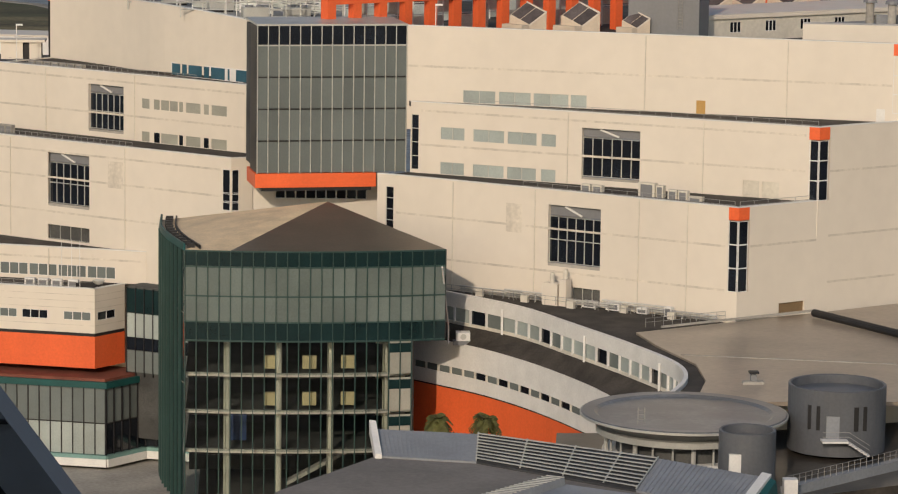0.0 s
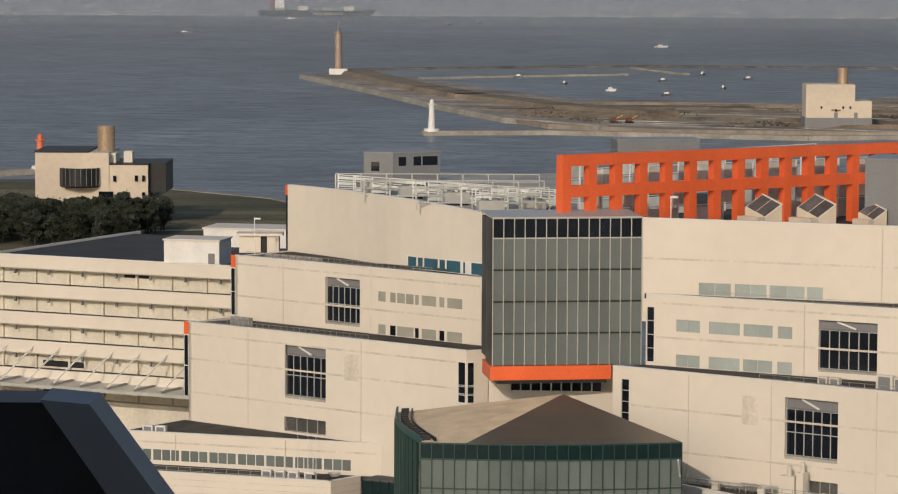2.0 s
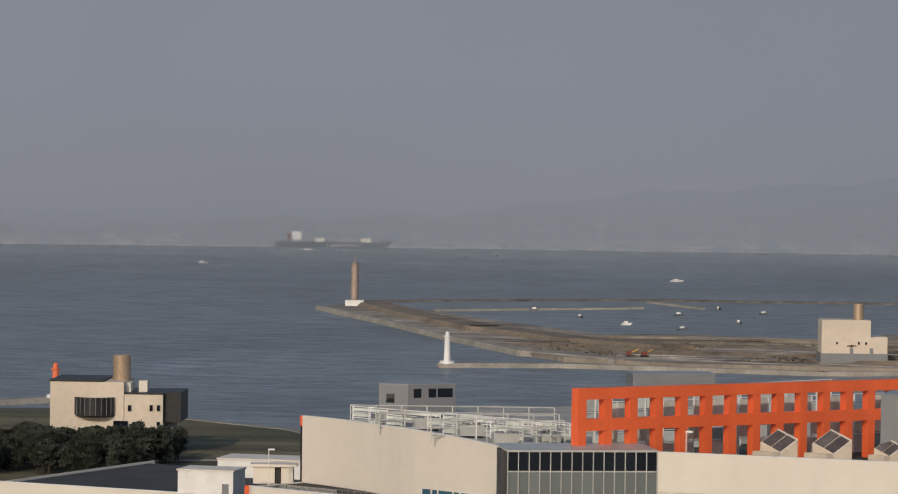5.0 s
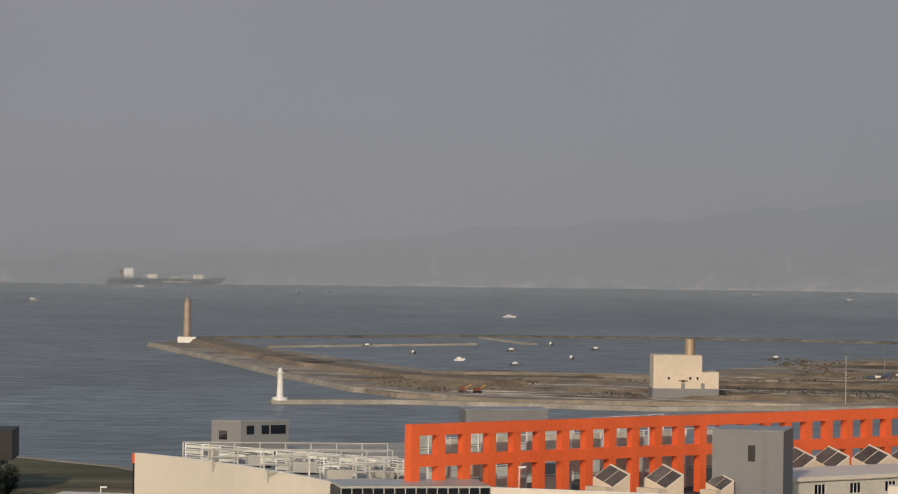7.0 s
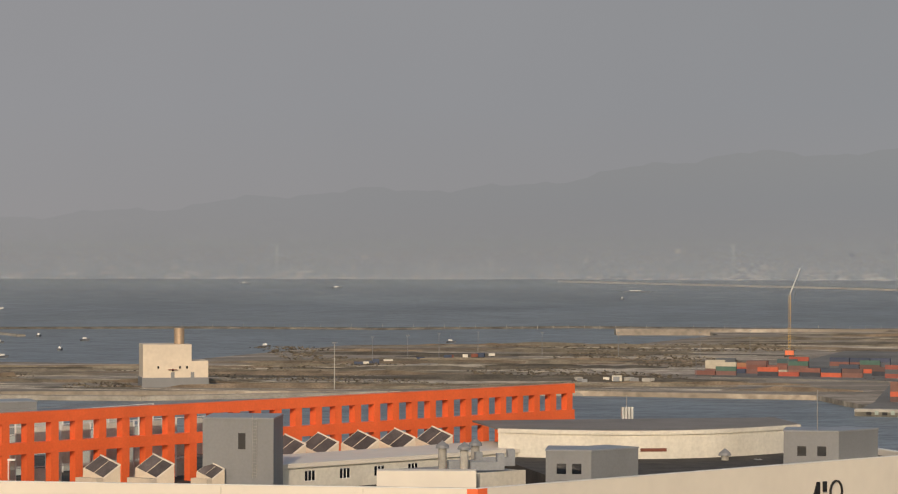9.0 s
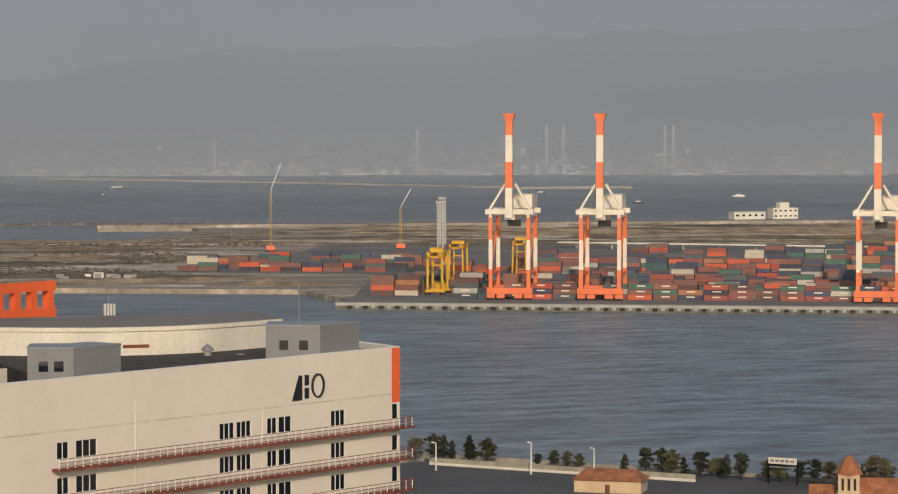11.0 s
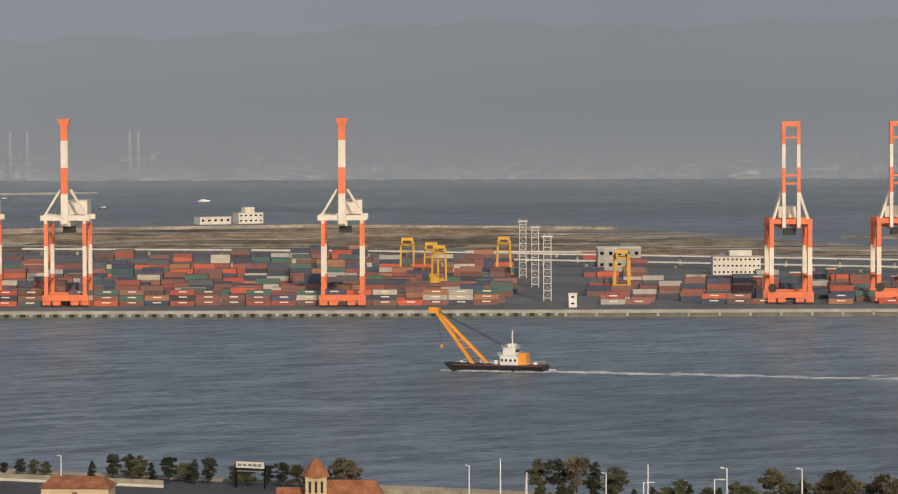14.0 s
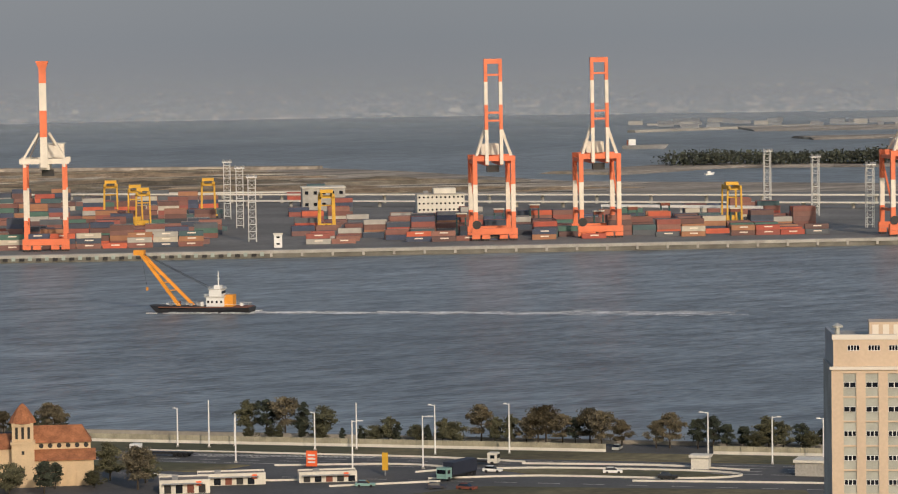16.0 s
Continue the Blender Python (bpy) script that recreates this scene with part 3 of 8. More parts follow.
railing(FC, 22, 53, 44.1, -1.2, label="thin railing along a gravel terrace")
railing(FS, 1, 12.5, 44.1, -1.0)

# west wing
west = thing("terraced_building", "cream stepped building with a curved upper hall", "building", group="exhibition centre")
BLUE = mat("blue_glass", (0.045, 0.12, 0.17), 0.1)


def bend(u):
    """How far the curved hall swings back towards its east end."""
    return 1 + 0.034 * max(0.0, (u - 0.5) / 0.5) ** 1.5


def hall_line(u):
    return Vector((-31.4 + 31.4 * u, 490.6 - 33.0 * u - 21.6 * u ** 2.2)) * bend(u)


def hall_foot(u):
    """Height of the hall's foot where it oversails the terrace parapet."""
    return max(53.0, 53.3 + 2.55 * max(0.0, u - 0.32) / 0.68)


def sloped(bm, u0, u1, za0, za1, zb0, zb1, o0, o1):
    """A slab on the curved hall wall whose ends may differ in height."""
    a, b = hall_line(u0), hall_line(u1)
    za0, za1, zb0, zb1 = 100 - (100 - za0) * bend(u0), 100 - (100 - za1) * bend(u0), 100 - (100 - zb0) * bend(u1), 100 - (100 - zb1) * bend(u1)
    d = (b - a).normalized()
    n = Vector((d.y, -d.x))
    return hexa(bm, [(*(p + n * o), z) for lo in (0, 1) for p, o, z in ((a, o1, (za0, za1)[lo]), (b, o1, (zb0, zb1)[lo]), (b, o0, (zb0, zb1)[lo]), (a, o0, (za0, za1)[lo]))])


H = [tuple(hall_line(i / 14)) for i in range(15)]
for i in range(14):
    u0, u1 = i / 14, (i + 1) / 14
    f0, f1 = hall_foot(u0), hall_foot(u1)
    part("curved_wall", sloped(B(), u0, u1, f0, 64, f1, 64, -0.9, 0.0), CREAM, west)
    # dark strip in place of the shadow line under the hall's foot
    part("foot_flashing", sloped(B(), u0, u1, f0 - 0.3, f0 + 0.06, f1 - 0.3, f1 + 0.06, -0.6, 0.05), DARK_ROOF, west)
    part("coping", sloped(B(), u0, u1, 64, 64.1, 64, 64.1, -0.7, 0.05), WHITE, west)
ribbon = part("window", sloped(B(), 0.605, 0.80, 54.05, 55.95, 54.7, 56.55, -0.05, 0.02), WHITE, west, "long ribbon window with blue panes")
ribbon = part("window", sloped(B(), 0.80, 0.974, 54.7, 56.55, 55.45, 57.25, -0.05, 0.03), WHITE, west, "long ribbon window with blue panes")
for u0, u1 in ((0.611, 0.649), (0.659, 0.680), (0.689, 0.751), (0.761, 0.785), (0.794, 0.857), (0.870, 0.8945), (0.902, 0.968)):
    za, zb = 55.0 + 1.3 * ((u0 - 0.611) / 0.357) ** 1.2, 55.0 + 1.3 * ((u1 - 0.611) / 0.357) ** 1.2
    part("pane", sloped(B(), u0, u1, za - 0.8, za + 0.8, zb - 0.8, zb + 0.8, 0.0, 0.06), BLUE, ribbon)
part("corner_cap", Face(H[0], H[1]).slab(B(), -0.6, 0, 62.5, 64, -0.6, 0.0), ORANGE, west)
part("corner_strip", Face(H[0], H[1]).slab(B(), -0.5, 0, 53.6, 62.5, -0.6, -0.05), BLACK, west)
part("roof", prism(B(), [*[(x + 0.6, y + 0.5) for x, y in H], (20, 452), (20, 540), (-10, 540)], 62.0, 62.6), CONCRETE, west, "pale flat roof of the curved hall")
FBL, FCL = Face((-38.7, 481.5), (-0.8, 449.5)), Face((-45.2, 475.4), (-3.55, 442.6))
hb = [(18.5, 25.4, 45.2, 52.1), (48.55, 49.5, 44.6, 52.0)]
hs = [(s0, s1, z, z + 1.58) for z in (49.22, 44.44) for s0, s1 in ((28.9, 30.5), (31.2, 32.45), (32.55, 35.9), (36.0, 36.9), (37.3, 40.2), (40.65, 41.75), (42.1, 45.1))]
wall_part(FBL, 40, 54, hb + hs, west)
big_window(FBL, *hb[0], west)
window(FBL, *hb[1], west, GLASS_DARK, 1, 4, 0.2)
for k, h in enumerate(hs):
    window(FBL, *h, west, GLASS_DARK if k in (8, 10, 12) else BLIND, 2 if k == 2 else 1, 1, 0.12, 0.14, CREAM)
hc = [(19.2, 27.1, 35.0, 42.8), (19.1, 27.1, 30.2, 32.3), (51.5, 52.8, 37.3, 43.0)]
FCR = Face((-3.55, 442.6), (-0.59, 443.6))
wall_part(FCL, 4, 44.6, hc, west, thick=0.3)
big_window(FCL, *hc[0], west)
window(FCL, *hc[1], west, INNER, 4, 1, 0.6)
wall_part(FCR, 4, 44.6, [(0.12, 1.1, 37.3, 43.0)], west, thick=0.6)
for f, a, b in ((FCL, 51.5, 52.8), (FCR, 0.12, 1.1)):
    for z0, z1 in ((39.75, 43.0), (38.55, 39.6), (37.3, 38.4)):
        window(f, a, b, z0, z1, west, GLASS_DARK, 1, 1, 0.1, 0.1, WHITE)
coping(FCR, 44.6, west)
part("blind_panel", FCL.slab(B(), 30.6, 33.4, 38.6, 42.4, 0, 0.02), SEAM, west)
seams(FBL, (52.8, 48.0), west, 0.2, 48.3, [(10, 44, 53.8), (27.6, 44, 53.8)])
seams(FCL, (42.9, 39.2, 34.2), west, 0.2, 51.2, [(12, 30, 44.4), (33.8, 30, 44.4)])
for f, z, zl in ((FBL, 54, 45), (FCL, 44.6, 33.5)):
    coping(f, z, west)
    part("corner_cap", f.slab(B(), -1.0, 0, z - 1.8, z + 0.05, -1.2, -0.02), ORANGE, west, "orange-red corner cap")
    window(f, -0.95, -0.05, zl, z - 1.9, west, GLASS_DARK, 1, 2, 0.08, 0.12, WHITE)
    part("end_wall", Face(tuple(f.at(0, 0, -40)[:2]), tuple(f.p[:2])).wall(B(), 4, z), CREAM, west)
part("roof", prism(B(), [(-38.2, 481.7), (-0.6, 450.0), (-0.6, 452), (-13, 472), (-31, 492)], 53.2, 53.85), DARK_ROOF, west)
part("roof", prism(B(), [(-44.8, 475.7), (-3.4, 443.1), (-0.7, 444.0), (-0.6, 449.4), (-38.4, 481.2)], 43.8, 44.45), DARK_ROOF, west)
railing(FBL, 1, 38, 53.5, -1.5, 1.2)
railing(FCL, 3, 34, 44.1, -1.3, 1.2)
part("end_wall", Face((-0.59, 443.6), (-0.5, 449.5)).wall(B(), 30, 44.6), CREAM, west)

# lower west blocks with ribbon windows
FDL, FEL, FER = Face((-54.4, 464), (-15.6, 452.0)), Face((-62, 458.9), (-22.6, 446.8)), Face((-22.6, 446.8), (-18.6, 451.5))
lower = thing("low_block", "low cream block with ribbon windows and an orange band", "building", group="exhibition centre")
rib = [(1.0 + 4.4 * i, 5.2 + 4.4 * i, 25.9, 27.6) for i in range(8)]
wall_part(FDL, 4, 30, rib, lower)
for k, h in enumerate(rib):
    window(FDL, *h, lower, GLASS_GREY, 3, 1, 0.12, 0.12, WHITE)
coping(FDL, 30, lower)
part("end_wall", Face((-15.6, 452), (-14, 462)).wall(B(), 4, 30), CREAM, lower)
part("roof", prism(B(), [(-54, 464.4), (-16, 452.4), (-14, 460), (-46, 476)], 29.2, 29.85), DARK_ROOF, lower)
seams(FDL, (28.6,), lower, 0, None, [(9, 26, 29.8), (26, 26, 29.8)])
ribE = [(12.0 + 4.6 * i, 15.8 + 4.6 * i, 21.0, 22.2) for i in range(5)] + [(36.6, 40.6, 21.0, 22.2)]
wall_part(FEL, 19.2, 25.5, ribE, lower)
for k, h in enumerate(ribE):
    window(FEL, *h, lower, GLASS_GREY if k % 2 else GLASS_DARK, 3, 1, 0.12, 0.1, WHITE)
wall_part(FER, 19.2, 25.5, [(0.6, 4.2, 21.0, 22.2)], lower)
window(FER, 0.6, 4.2, 21.0, 22.2, lower, GLASS_DARK, 2, 1, 0.12, 0.1, WHITE)
for f in (FEL, FER):
    coping(f, 25.5, lower)
    part("black_band", f.slab(B(), 0, f.len, 18.75, 19.2, -0.6, -0.05), BLACK, lower)
    wall_part(f, 14.2, 18.75, [], lower, ORANGE, name="orange_wall")
    for z in (24.6, 23.7, 22.7, 20.3):
        part("seam", f.slab(B(), 0, f.len, z - 0.04, z + 0.04, 0, 0.01), SEAM, lower)
part("roof", prism(B(), [(-62, 459.3), (-22.6, 447.2), (-18.8, 451.6), (-16, 452.6), (-54, 464.2)], 24.8, 25.35), DARK_ROOF, lower)
railing(FEL, 3, 38, 25.1, -1.0, 1.8)

# glazed hall under the orange band
skirt = thing("glazed_hall", "curtain-walled hall with a teal fascia and rusty roof", "building", group="exhibition centre")
GA, GB, GC = Face((-62, 455.0), (-20.9, 443.5)), Face((-20.9, 443.5), (-15.6, 449.5)), Face((-15.6, 449.5), (-8, 447))
for f, n in ((GA, 26), (GB, 5), (GC, 5)):
    part("fascia", f.slab(B(), -0.2, f.len + 0.2, 12.0, 12.9, -0.3, 0.25), TEAL, skirt, "teal eaves fascia")
    part("plinth", f.slab(B(), -0.2, f.len + 0.2, 0.9, 2.0, -0.3, 0.7), WHITE, skirt)
    part("teal_edge", f.slab(B(), -0.2, f.len + 0.2, 2.0, 2.5, -0.3, 0.5), mat("pale_teal_edge", (0.20, 0.36, 0.33), 0.6), skirt)
    for i in range(n):
        a, b = f.len * i / n, f.len * (i + 1) / n
        for k, (z0, z1, m) in enumerate(((2.5, 7.0, GLASS_PALE if f is GA else GLASS_DARK), (7.0, 12.0, GLASS_GREY))):
            part("pane", f.slab(B(), a + 0.06, b - 0.06, z0 + 0.05, z1 - 0.05, -0.2, -0.1), m, skirt)
        part("mullion", f.slab(B(), a - 0.07, a + 0.07, 2.5, 12.0, -0.2, 0.06), BLACK, skirt)
    part("transom", f.slab(B(), 0, f.len, 6.92, 7.08, -0.2, 0.0), BLACK, skirt)
part("roof", prism(B(), [(-62, 455.2), (-21, 443.8), (-15.6, 449.8), (-8, 447.4), (-8, 456), (-60, 462)], 12.9, 13.3), RUST, skirt, "rust-red sheet roof")
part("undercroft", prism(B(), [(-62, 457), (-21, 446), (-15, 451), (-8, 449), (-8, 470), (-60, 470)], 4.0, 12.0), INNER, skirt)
# narrow glazed infill behind it
infill = thing("glazed_link", "narrow grey-green glazed link between two blocks", "building", group="exhibition centre")
FI = Face((-18.2, 449.0), (-9.5, 444.0))
for i in range(7):
    a, b = FI.len * i / 7, FI.len * (i + 1) / 7
    for z0, z1, m in ((21.9, 25.4, GLASS_TEAL), (18.4, 21.9, GLASS_PALE), (16.6, 18.4, GLASS_DARK), (13.4, 16.6, GLASS_GREY)):
        part("pane", FI.slab(B(), a + 0.05, b - 0.05, z0 + 0.05, z1 - 0.05, -0.2, 0.0), m, infill)
    part("mullion", FI.slab(B(), a - 0.06, a + 0.06, 12.9, 25.5, -0.2, 0.12), BLACK, infill)
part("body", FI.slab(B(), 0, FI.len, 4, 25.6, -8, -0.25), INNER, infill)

# ---- glass box over the gap ----
glass_box = thing("glass_box", "suspended grey glass box with pale mullions and black top row", "building", group="exhibition centre")
FX = Face((0, 430.3), (20.1, 433.1))
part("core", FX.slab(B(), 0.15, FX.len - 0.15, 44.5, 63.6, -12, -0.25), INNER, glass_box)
ROWS = [(44.2, 48.45), (48.6, 52.75), (52.9, 57.05), (57.2, 61.3), (61.45, 63.95)]
for i in range(14):
    a, b = FX.len * i / 14, FX.len * (i + 1) / 14
    for k, (z0, z1) in enumerate(ROWS):
        part("pane", FX.slab(B(), a + 0.05, b - 0.05, z0, z1, -0.18, -0.05), GLASS_DARK if k == 4 else GLASS_GREY, glass_box)
for i in range(15):
    a = FX.len * i / 14
    part("mullion", FX.slab(B(), a - 0.06, a + 0.06, 44.1, 64, -0.18, 0.14), MULLION, glass_box)
for k, z in enumerate((48.5, 52.8, 57.1, 61.37)):
    part("transom", FX.slab(B(), 0, FX.len, z - 0.09, z + 0.09, -0.18, 0.03), BLACK if k < 3 else MULLION, glass_box)
part("cap", FX.slab(B(), -0.1, FX.len + 0.1, 64.0, 64.25, -12, 0.15), MULLION, glass_box)
for s in (0.0, FX.len):
    part("side_panel", FX.slab(B(), s - 0.12, s + 0.12, 44.2, 64, -6, -0.2), BLACK, glass_box)
part("red_beam", FX.slab(B(), -0.3, 16.2, 42.2, 44.1, -8, 0.25), ORANGE, glass_box, "orange-red edge beam under the glass box")
part("soffit", FX.slab(B(), 0.6, 15.6, 41.7, 42.2, -8, 0.0), BLACK, glass_box)
back = thing("link_wall", "cream link wall with a dark slit window", "wall", group="exhibition centre")
FK = Face((-0.5, 437.34), (18, 436.5))
wall_part(FK, 4, 43.5, [(3.0, 15.5, 39.8, 42.2)], back)
window(FK, 3.0, 15.5, 39.8, 42.2, back, GLASS_DARK, 9, 1, 0.3, 0.2, WHITE)

# ---- glass rotunda ----
rotunda = thing("glass_rotunda", "bow-fronted teal glass atrium with a pointed bronze roof", "building", group="exhibition centre")
NB = 23


def bow(u):
    """Plan of the bowed front; u from 0 to 1."""
    x = -9.0 + 33.0 * u
    return (x, 402.0 + 1.4 * u - 1.7 * (1 - (2 * u - 1) ** 2))


def side(u):
    """Plan of the rounded west flank, from the front edge back."""
    return (-9.0 - 3.6 * math.sin(math.pi * min(u * 0.62, 0.5)), 402.0 + 26 * u)


def flank(bm, pts, z0, z1, deep):
    rows = []
    for i, p in enumerate(pts):
        a, b = Vector(pts[max(i - 1, 0)]), Vector(pts[min(i + 1, len(pts) - 1)])
        d = (b - a).normalized()
        n = Vector((d.y, -d.x))
        p = Vector(p)
        rows.append([bm.verts.new((*q, z)) for q, z in ((p, z0), (p, z1), (p - n * deep, z1), (p - n * deep, z0))])
    for r, t in zip(rows, rows[1:]):
        for k in range(4):
            bm.faces.new((r[k], t[k], t[(k + 1) % 4], r[(k + 1) % 4]))
    bm.faces.new(rows[0])
    bm.faces.new(rows[-1][::-1])
    return bm


GLASS_BOW = mat("sea_green_glass", (0.155, 0.188, 0.174), 0.12, vary=0.12, scale=0.1, spec=0.6, rand=0.10)
LEV = [(36.0, 38.0, GLASS_TEAL, "pane"), (32.3, 35.95, GLASS_BOW, "pane"), (29.0, 32.25, GLASS_BOW, "pane"), (26.6, 28.95, GLASS_TEAL, "pane"),
       (22.2, 26.5, CLEAR, "pane"), (17.4, 21.8, CLEAR, "pane"), (12.3, 17.0, CLEAR, "pane"), (6.0, 11.9, CLEAR, "pane")]
for i in range(NB):
    f = Face(bow(i / NB), bow((i + 1) / NB))
    low = i >= 20
    for z0, z1, m, nm in LEV:
        if low and z1 < 26.55:
            continue
        if i in (18, 19) and m is CLEAR:
            m = BLIND
            part("gallery_edge", f.slab(B(), 0, f.len, z1 - 1.5, z1 - 0.3, -0.05, 0.06), GLASS_TEAL, rotunda)
        o = part(nm, f.slab(B(), 0.05, f.len - 0.05, z0 + 0.04, z1 - 0.04, -0.08, 0.0), m, rotunda)
        o.visible_shadow = m is not CLEAR
    part("mullion", f.slab(B(), -0.06, 0.06, 26.5 if i > 20 else 5.0, 38.0, -0.12, 0.14), DARKGREEN, rotunda)
front = [bow(i / NB) for i in range(NB + 1)]
for z in (38.0, 36.0, 32.27, 28.97, 26.55):
    part("transom", flank(B(), [(x, y - 0.06) for x, y in front], z - 0.10, z + 0.10, 0.15), DARKGREEN, rotunda)
for z in (22.0, 17.2, 12.1):
    part("gallery_edge", flank(B(), [(x, y + 1.2) for x, y in front[:21]], z - 0.25, z + 0.2, 0.4), MULLION, rotunda)
sidepts = [side(i / 12) for i in range(12, -1, -1)]
for i, (p, q) in enumerate(zip(sidepts, sidepts[1:])):
    f = Face(p, q)
    for z0, z1 in ((30, 38), (21, 29.9), (5, 20.9)):
        part("side_pane", f.slab(B(), 0.04, f.len - 0.04, z0, z1, -0.1, 0), GLASS_TEAL, rotunda)
    part("fin", f.slab(B(), -0.06, 0.06, 5, 38, -0.1, 0.35), DARKGREEN, rotunda)
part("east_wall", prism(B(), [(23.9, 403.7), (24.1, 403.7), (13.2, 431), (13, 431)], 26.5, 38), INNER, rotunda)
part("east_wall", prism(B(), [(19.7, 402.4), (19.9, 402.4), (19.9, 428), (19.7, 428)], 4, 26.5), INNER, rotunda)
part("soffit", prism(B(), [(19.7, 403.0), (24.0, 403.6), (19.7, 414)], 26.3, 26.52), TEAL, rotunda)
for u in (0.16, 0.36, 0.56, 0.775):
    x, y = bow(u)
    part("column", tube(B(), (x, y + 3.2, 4), (x, y + 3.2, 28), 0.42, n=14), PALE_STONE, rotunda, "pale round interior column")
for z in (21.5, 16.7, 11.6, 28.6):
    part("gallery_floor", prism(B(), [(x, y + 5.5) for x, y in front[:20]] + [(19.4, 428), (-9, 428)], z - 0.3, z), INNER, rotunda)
for z in (17.0, 21.8):
    for u in (0.33, 0.48, 0.63):
        x, y = bow(u)
        part("kiosk_panel", box(B(), x - 0.9, x + 0.9, y + 5.6, y + 6.2, z + 0.2, z + 1.9), LAMPBOX, rotunda, "cream display panel on a gallery")
part("blue_banner", box(B(), -3.5, -1.2, 408.5, 408.7, 12.2, 16.6), mat("blue_banner", (0.02, 0.05, 0.16), 0.6), rotunda)
for k in range(7):
    part("stair_flight", hexa(B(), [(x, y, z) for z0 in (0, 0.5) for x, y, z in ((4 + k * 1.1, 405.2, 7 + k * 0.6 + z0), (5.1 + k * 1.1, 405.2, 7.6 + k * 0.6 + z0), (5.1 + k * 1.1, 407, 7.6 + k * 0.6 + z0), (4 + k * 1.1, 407, 7 + k * 0.6 + z0))]), CONCRETE, rotunda)
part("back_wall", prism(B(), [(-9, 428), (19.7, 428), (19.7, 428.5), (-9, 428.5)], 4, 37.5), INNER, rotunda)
apex = Vector((9.4, 424.5, 41.2))
bm = B()
vs = [bm.verts.new((*p, 38.1)) for p in front[4:]]
va = bm.verts.new(apex)
for a, b in zip(vs, vs[1:]):
    bm.faces.new((a, b, va))
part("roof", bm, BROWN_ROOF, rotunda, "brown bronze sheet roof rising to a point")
bm = B()
rim = [bm.verts.new((*p, 38.1)) for p in [*sidepts, *front[1:5]]]
va = bm.verts.new(apex)
for a, b in zip(rim, rim[1:]):
    bm.faces.new((a, b, va))
# side slope lighter than the front: its sunlight is put into the colour
part("roof", bm, mat("sunlit_tan_roof", (0.80, 0.62, 0.40), 0.7, vary=0.12, scale=0.3, fine=4), rotunda, "tan side slope with sunlight in its colour")
bm = B()
ve = [bm.verts.new(p) for p in ((24, 403.4, 38.1), (13, 431, 38.1), (-12, 428, 38.1), apex)]
bm.faces.new((ve[0], ve[1], ve[3]))
bm.faces.new((ve[1], ve[2], ve[3]))
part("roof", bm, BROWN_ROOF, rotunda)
part("gutter", flank(B(), [(x - 0.2, y) for x, y in sidepts], 38.0, 38.9, 0.25), TEAL, rotunda)
for i, (p, q) in enumerate(zip(sidepts[::1], sidepts[1:])):
    x, y = (p[0] + q[0]) / 2 + 1.0, (p[1] + q[1]) / 2
    part("gutter_bracket", box(B(), x - 0.5, x + 0.5, y - 0.25, y + 0.25, 38.1, 38.8), BLACK, rotunda)
part("gutter_rail", flank(B(), [(x + 1.8, y) for x, y in sidepts], 38.2, 38.7, 0.2), BLACK, rotunda)

# ---- curved low wing ----
def spline(ctrl, n):
    """A smooth curve in plan through a few control points."""
    pts = [Vector(c) for c in ctrl]
    pts = [2 * pts[0] - pts[1], *pts, 2 * pts[-1] - pts[-2]]
    out = []
    for k in range(1, len(pts) - 2):
        a, b, c, d = pts[k - 1:k + 3]
        for i in range(n):
            t = i / n
            out.append(tuple(0.5 * (2 * b + (c - a) * t + (2 * a - 5 * b + 4 * c - d) * t * t + (3 * b - 3 * c + d - a) * t ** 3)))
    return out + [tuple(pts[-2])]


ARC1 = spline([(24.0, 417.6), (33.2, 405.5), (39.2, 392.1), (44.8, 378.5), (48.6, 366.5), (48.4, 357.0), (45.0, 347.0)], 5)
ARC2 = spline([(20.8, 417.7), (29.6, 406.7), (36.6, 393.1), (42.0, 376.9), (43.5, 362.0)], 6)
curved = thing("curved_wing", "low curved cream wing with ribbon windows and orange base", "building", group="exhibition centre")
for i, (p, q) in enumerate(zip(ARC1, ARC1[1:])):
    f = Face(p, q)
    part("band", f.slab(B(), 0, f.len, 28.6, 30.5, -0.5, 0), WHITE, curved)
    part("pane", f.slab(B(), 0.12, f.len - 0.12, 26.8, 28.6, -0.35, -0.2), (GLASS_PALE, GLASS_GREY, GLASS_PALE, GLASS_PALE, GLASS_DARK)[(i * 7) % 5], curved)
    part("window_post", f.slab(B(), -0.12, 0.12, 26.6, 28.6, -0.4, 0.05), WHITE, curved)
    part("sill", f.slab(B(), 0, f.len, 26.2, 26.8, -0.4, 0.0), CREAM_DIRTY, curved)
    if i % 7 == 4:
        part("downpipe", beam(B(), f.at(0.3, 26.3, 0.15), f.at(0.3, 29.6, 0.15), 0.25), WHITE, curved)
bm = B()
r1 = [bm.verts.new((*p, 26.4)) for p in ARC1]
r2 = [bm.verts.new((*ARC2[int(i * (len(ARC2) - 1) / (len(ARC1) - 1))], 24.3)) for i in range(len(ARC1))]
for i in range(len(r1) - 1):
    bm.faces.new((r1[i], r1[i + 1], r2[i + 1], r2[i]))
bmesh.ops.remove_doubles(bm, verts=bm.verts, dist=0.01)
